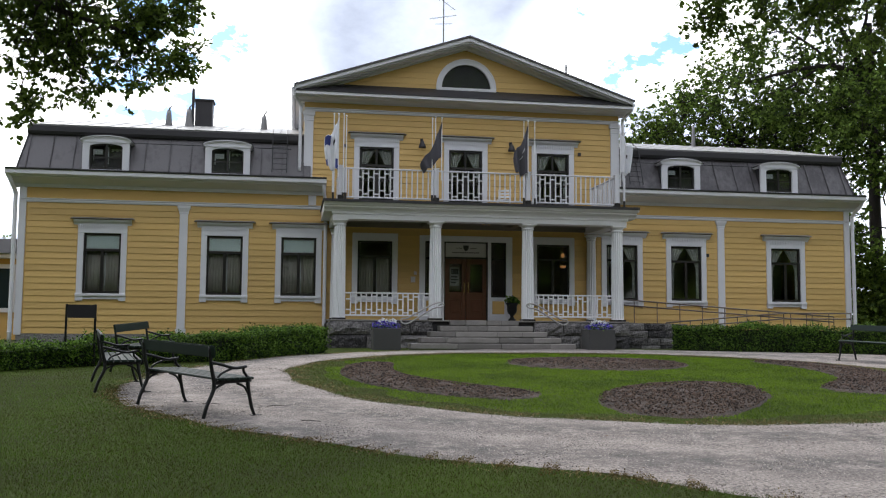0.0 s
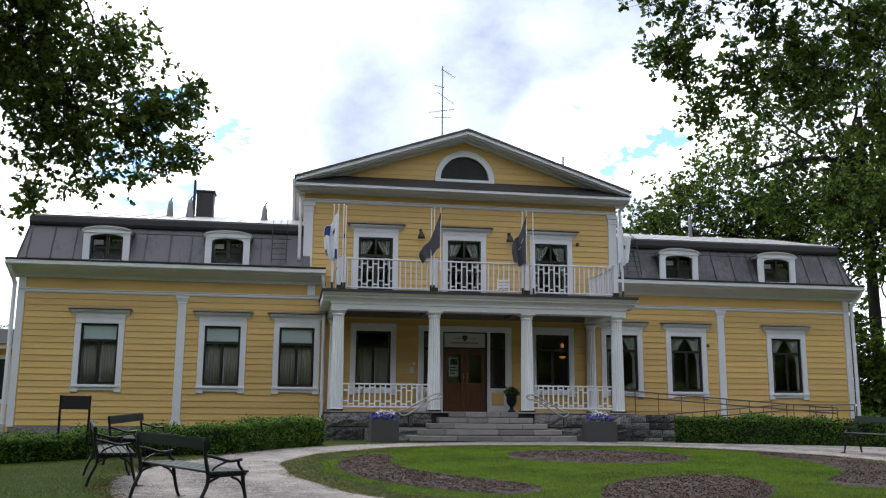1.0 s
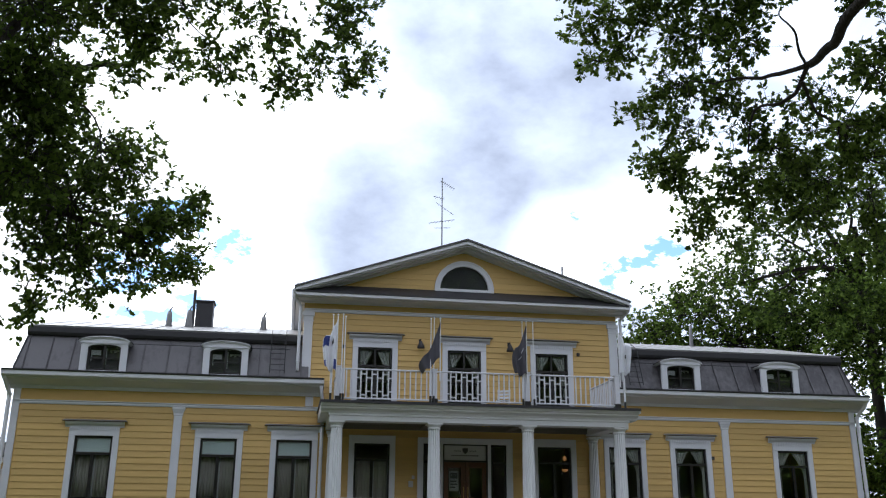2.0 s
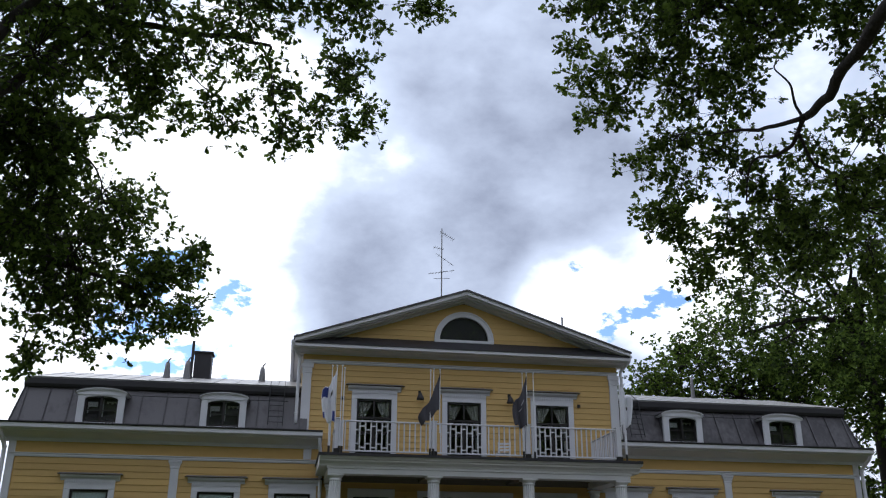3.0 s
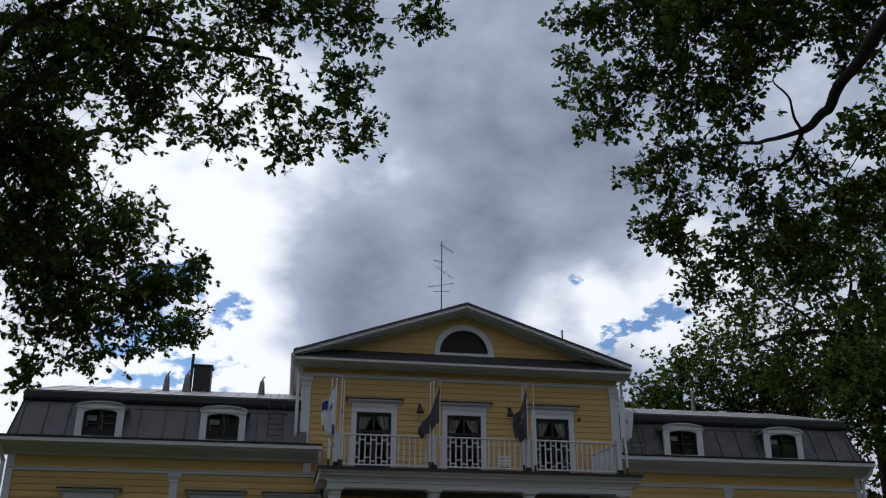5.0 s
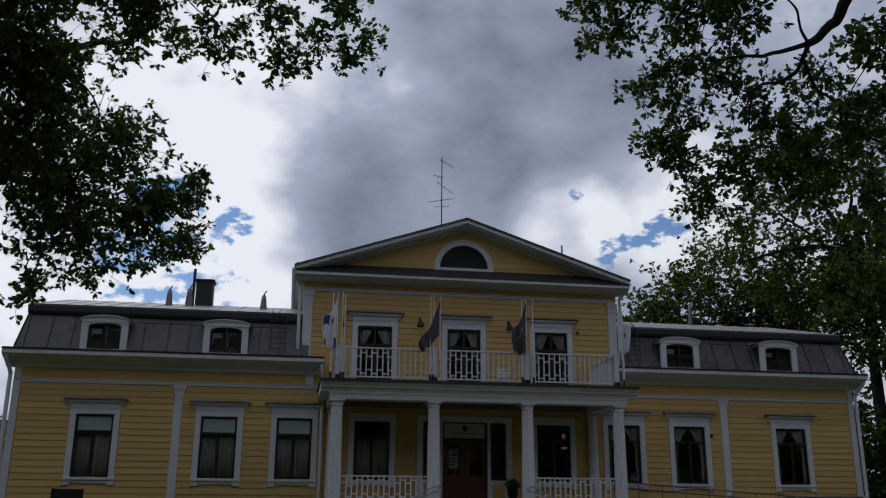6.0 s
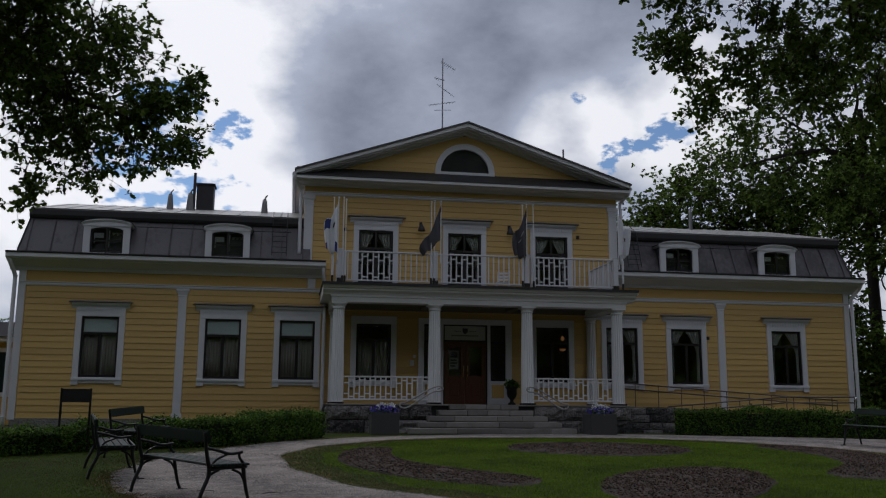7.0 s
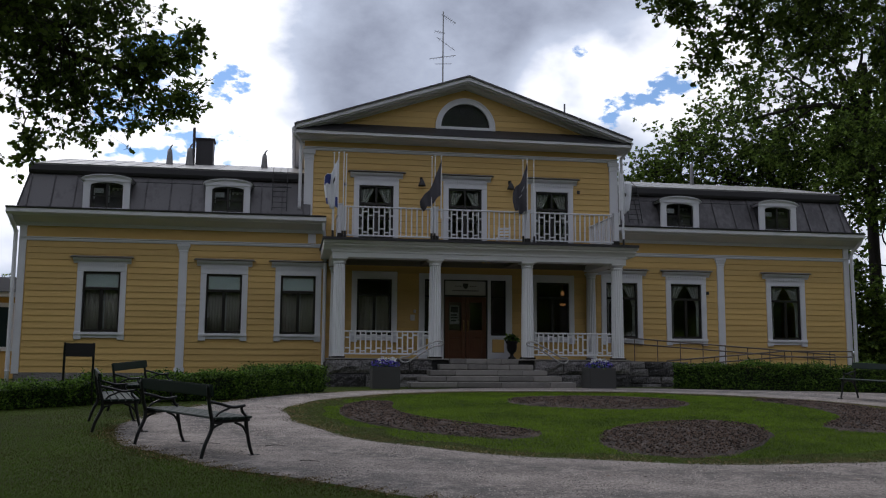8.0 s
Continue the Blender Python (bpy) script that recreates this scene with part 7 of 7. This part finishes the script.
def build_woods():
    """The park's wooded edge: added unseen behind the standpoint, and finer where it shows past the gable."""
    rng = np.random.default_rng(8)

    def belt(a0, a1, r0, r1, k, tall, lo, hi):
        a = np.radians(rng.uniform(a0, a1, k))
        lump = 1 + 0.3 * np.sin(a * 9 + 1) * np.sin(a * 4.3) + 0.2 * np.sin(a * 23)
        r = rng.uniform(r0, r1, k)
        c = np.stack((4 + r * np.cos(a), -10 + r * np.sin(a), rng.uniform(0, 1, k) ** 0.8 * tall * lump), 1)
        v, f = leaf_mesh(c, rng.uniform(lo, hi, k), OVAL, 0.2, rng)
        w = fast_mesh("woods", v, f, FAR_LEAF, None)
        tagged(w, "belt of leaves standing in for woods, mostly out of view", "woods", "", "stuff")

    # out of view; blocks frontal sky and darkens what the windows reflect
    belt(165, 345, 50, 66, 34000, 22, 1.3, 2.4)
    belt(-15, 42, 46, 60, 26000, 8.0, 0.45, 0.85)


build_woods()


# ---- grass, stones, clods ----
def scatter_grass(name, x0, x1, y0, y1, per_m2, tall, seed, only, material=None, far=1.0):
    """Blades over a stretch of turf; far: the share of them that is left at its far side."""
    material = material or GRASS
    rng = np.random.default_rng(seed)
    k = int((x1 - x0) * (y1 - y0) * per_m2)
    x, y = rng.uniform(x0, x1, k), rng.uniform(y0, y1, k)
    keep = rng.uniform(0, 1, k) < np.interp(y, (y0 + 0.25 * (y1 - y0), y1), (1.0, far))
    x, y = x[keep], y[keep]
    ok = np.array([only(a, b) for a, b in zip(x, y)])
    x, y = x[ok], y[ok]
    k = len(x)
    h = tall * rng.uniform(0.5, 1.3, k)
    a = rng.uniform(0, 2 * math.pi, k)
    w = 0.0015 + 0.0016 * rng.uniform(0, 1, k)
    lean = rng.normal(0, 0.5, (k, 2)) * h[:, None]
    z = ground_z(y)
    v = np.empty((k, 3, 3))
    v[:, 0] = np.stack((x - w * np.cos(a), y - w * np.sin(a), z - 0.003), 1)
    v[:, 1] = np.stack((x + w * np.cos(a), y + w * np.sin(a), z - 0.003), 1)
    v[:, 2] = np.stack((x + lean[:, 0], y + lean[:, 1], z + h), 1)
    g = fast_mesh(name, v.reshape(-1, 3), np.arange(k * 3).reshape(k, 3), material)
    tagged(g, "short mown green grass blades of the lawn", "grass", "", "stuff")


def edge_gap(x, y):
    return not on_gravel(x, y)


def in_island(x, y):
    dx, dy = x - ISLAND[0], y - ISLAND[1]
    return math.hypot(dx, dy) < inner_radius(math.degrees(math.atan2(dy, dx))) + 0.05 and not in_bed(x, y, -0.02)


def worn_rim(x, y):
    dx, dy = x - ISLAND[0], y - ISLAND[1]
    return math.hypot(dx, dy) > inner_radius(math.degrees(math.atan2(dy, dx))) - 0.62 - 0.5 * noise.noise((x * 0.9, y * 0.9, 2.0))


def sunlit_island(x, y):
    return in_island(x, y) and not worn_rim(x, y)


def dry_island(x, y):
    return in_island(x, y) and worn_rim(x, y)


def off_island(x, y):
    return edge_gap(x, y) and math.hypot(x - ISLAND[0], y - ISLAND[1]) > 6.5


scatter_grass("grass", -9.0, 4.2, -23.0, -8.0, 4400, 0.020, 1, off_island, far=0.16)
scatter_grass("grass", ISLAND[0] - 6.2, ISLAND[0] + 6.2, ISLAND[1] - 6.5, ISLAND[1] + 6.2, 3200, 0.028, 3, sunlit_island, SUNLIT_LUSH)
scatter_grass("grass", ISLAND[0] - 6.2, ISLAND[0] + 6.2, ISLAND[1] - 6.5, ISLAND[1] + 6.2, 2400, 0.020, 5, dry_island, WORN)
scatter_grass("grass", 10, 20, -12.0, -5.0, 350, 0.035, 4, off_island)


def scatter_stones(name, label, count, seed, place, size, material, category):
    """Small broken stones, each a rough little solid."""
    rng = np.random.default_rng(seed)
    pts = []
    while len(pts) < count:
        q = place(rng)
        if q:
            pts.append(q)
    pts = np.array(pts)
    s = size * rng.uniform(0.5, 1.6, count)
    octa = np.array([(1, 0, 0), (0, 1, 0), (-1, 0, 0), (0, -1, 0), (0, 0, 0.7), (0, 0, -0.5)])
    tri = np.array([(0, 1, 4), (1, 2, 4), (2, 3, 4), (3, 0, 4), (1, 0, 5), (2, 1, 5), (3, 2, 5), (0, 3, 5)])
    v = pts[:, None, :] + s[:, None, None] * octa[None] * rng.uniform(0.6, 1.3, (count, 6, 3))
    f = (np.arange(count)[:, None, None] * 6 + tri[None]).reshape(-1, 3)
    g = fast_mesh(name, v.reshape(-1, 3), f, material)
    tagged(g, label, category, "", "stuff")


def gravel_spot(rng):
    x, y = rng.uniform(-3.2, 8), rng.uniform(-23, -6)
    return (x, y, float(ground_z(y)) + 0.016) if on_gravel(x, y) else None


def bed_spot(rng):
    x, y = rng.uniform(0, 12), rng.uniform(-18.5, -8)
    q = bed_depth(x, y)
    return (x, y, float(ground_z(y)) + 0.035 + 0.05 * (1 - q ** 4)) if q < 0.97 else None


def scatter_straw():
    """Dry tufts where the turf meets the gravel, and a litter of leaves and twigs."""
    rng = np.random.default_rng(12)
    pts = []
    while len(pts) < 18000:
        a = rng.uniform(-90, 270)
        inner = rng.uniform() < 0.5
        r = inner_radius(a) - abs(rng.normal(0, 0.22)) if inner else outer_radius(a) + abs(rng.normal(0, 0.14)) - 0.05
        if noise.noise((a * 0.25, 3.0 if inner else 9.0, 0)) < -0.15:
            continue
        x, y = ISLAND[0] + r * math.cos(radians(a)), ISLAND[1] + r * math.sin(radians(a))
        if y < -5.5:
            pts.append((x, y))
    p = np.array(pts)
    k = len(p)
    z = ground_z(p[:, 1])
    h = rng.uniform(0.012, 0.035, k)
    a = rng.uniform(0, 2 * math.pi, k)
    lean = rng.normal(0, 1.3, (k, 2)) * h[:, None]
    v = np.empty((k, 3, 3))
    v[:, 0] = np.stack((p[:, 0] - 0.005 * np.cos(a), p[:, 1] - 0.005 * np.sin(a), z), 1)
    v[:, 1] = np.stack((p[:, 0] + 0.005 * np.cos(a), p[:, 1] + 0.005 * np.sin(a), z), 1)
    v[:, 2] = np.stack((p[:, 0] + lean[:, 0], p[:, 1] + lean[:, 1], z + h), 1)
    g = fast_mesh("dry_grass", v.reshape(-1, 3), np.arange(k * 3).reshape(k, 3), STRAW)
    tagged(g, "dry straw-coloured grass along the turf's edge", "grass", "", "stuff")
    pts = []
    while len(pts) < 7000:
        a = rng.uniform(195, 268)
        spot = noise.noise((a * 0.9, 21.0, 0)) + 0.5 * noise.noise((a * 2.7, 4.0, 0))
        if spot < 0.12:
            continue
        r = outer_radius(a) + rng.normal(0.0, 0.06 + 0.22 * spot)
        pts.append((ISLAND[0] + r * math.cos(radians(a)), ISLAND[1] + r * math.sin(radians(a))))
    p = np.array(pts)
    c = np.stack((p[:, 0], p[:, 1], ground_z(p[:, 1]) + rng.uniform(0.008, 0.022, len(p))), 1)
    v, f = leaf_mesh(c, rng.uniform(0.008, 0.018, len(c)), OVAL, 0.0, rng)
    tagged(fast_mesh("moss", v, f, MOSS), "brown-green moss and dead grass along the drive's edge", "moss", "", "stuff")
    pts = []
    while len(pts) < 500:
        x, y = rng.uniform(-3, 9), rng.uniform(-22.5, -8)
        if on_gravel(x, y) and noise.noise((x * 0.9, y * 0.9, 7)) > 0.05:
            pts.append((x, y, float(ground_z(y)) + 0.03))
    v, f = leaf_mesh(np.array(pts), rng.uniform(0.03, 0.07, len(pts)), LOBED, 0.0, rng)
    v[:, 2] = np.repeat(np.array(pts)[:, 2], len(LOBED)) + (v[:, 2] - np.repeat(np.array(pts)[:, 2], len(LOBED))) * 0.15
    g = fast_mesh("leaf_litter", v, f, LITTER)
    tagged(g, "scattered dead brown leaves on the gravel", "leaves", "", "stuff")
    for i in range(14):
        x, y = rng.uniform(-2, 6), rng.uniform(-20.5, -15)
        if not on_gravel(x, y):
            continue
        t = thing("twig", "thin dry brown twig lying on gravel", "twig", "twigs on the drive")
        z, d = float(ground_z(y)) + 0.028, Vector((rng.normal(), rng.normal() * 0.4, 0)).normalized()
        part("stem", tube(bmesh.new(), [(x, y, z), (x + d.x * 0.10, y + d.y * 0.1 + 0.02, z + 0.008), (x + d.x * 0.24, y + d.y * 0.24, z)], 0.004, 5, 0.002), BARK, t)


scatter_straw()
PEBBLE = mat("gravel_stones", (0.40, 0.35, 0.315), 0.9, vary=0.35, bump=0, per_island=0.9, tint=(0.24, 0.21, 0.19))
CLOD = mat("soil_clods", (0.100, 0.068, 0.052), 0.95, spec=0.15, vary=0.4, bump=0, per_island=0.9, tint=(0.045, 0.032, 0.025))
scatter_stones("gravel_stones", "loose small pale stones on the gravel drive", 26000, 3, gravel_spot, 0.0075, PEBBLE, "gravel")
scatter_stones("soil_clods", "crumbly brown clods of soil in the beds", 14000, 4, bed_spot, 0.014, CLOD, "soil")
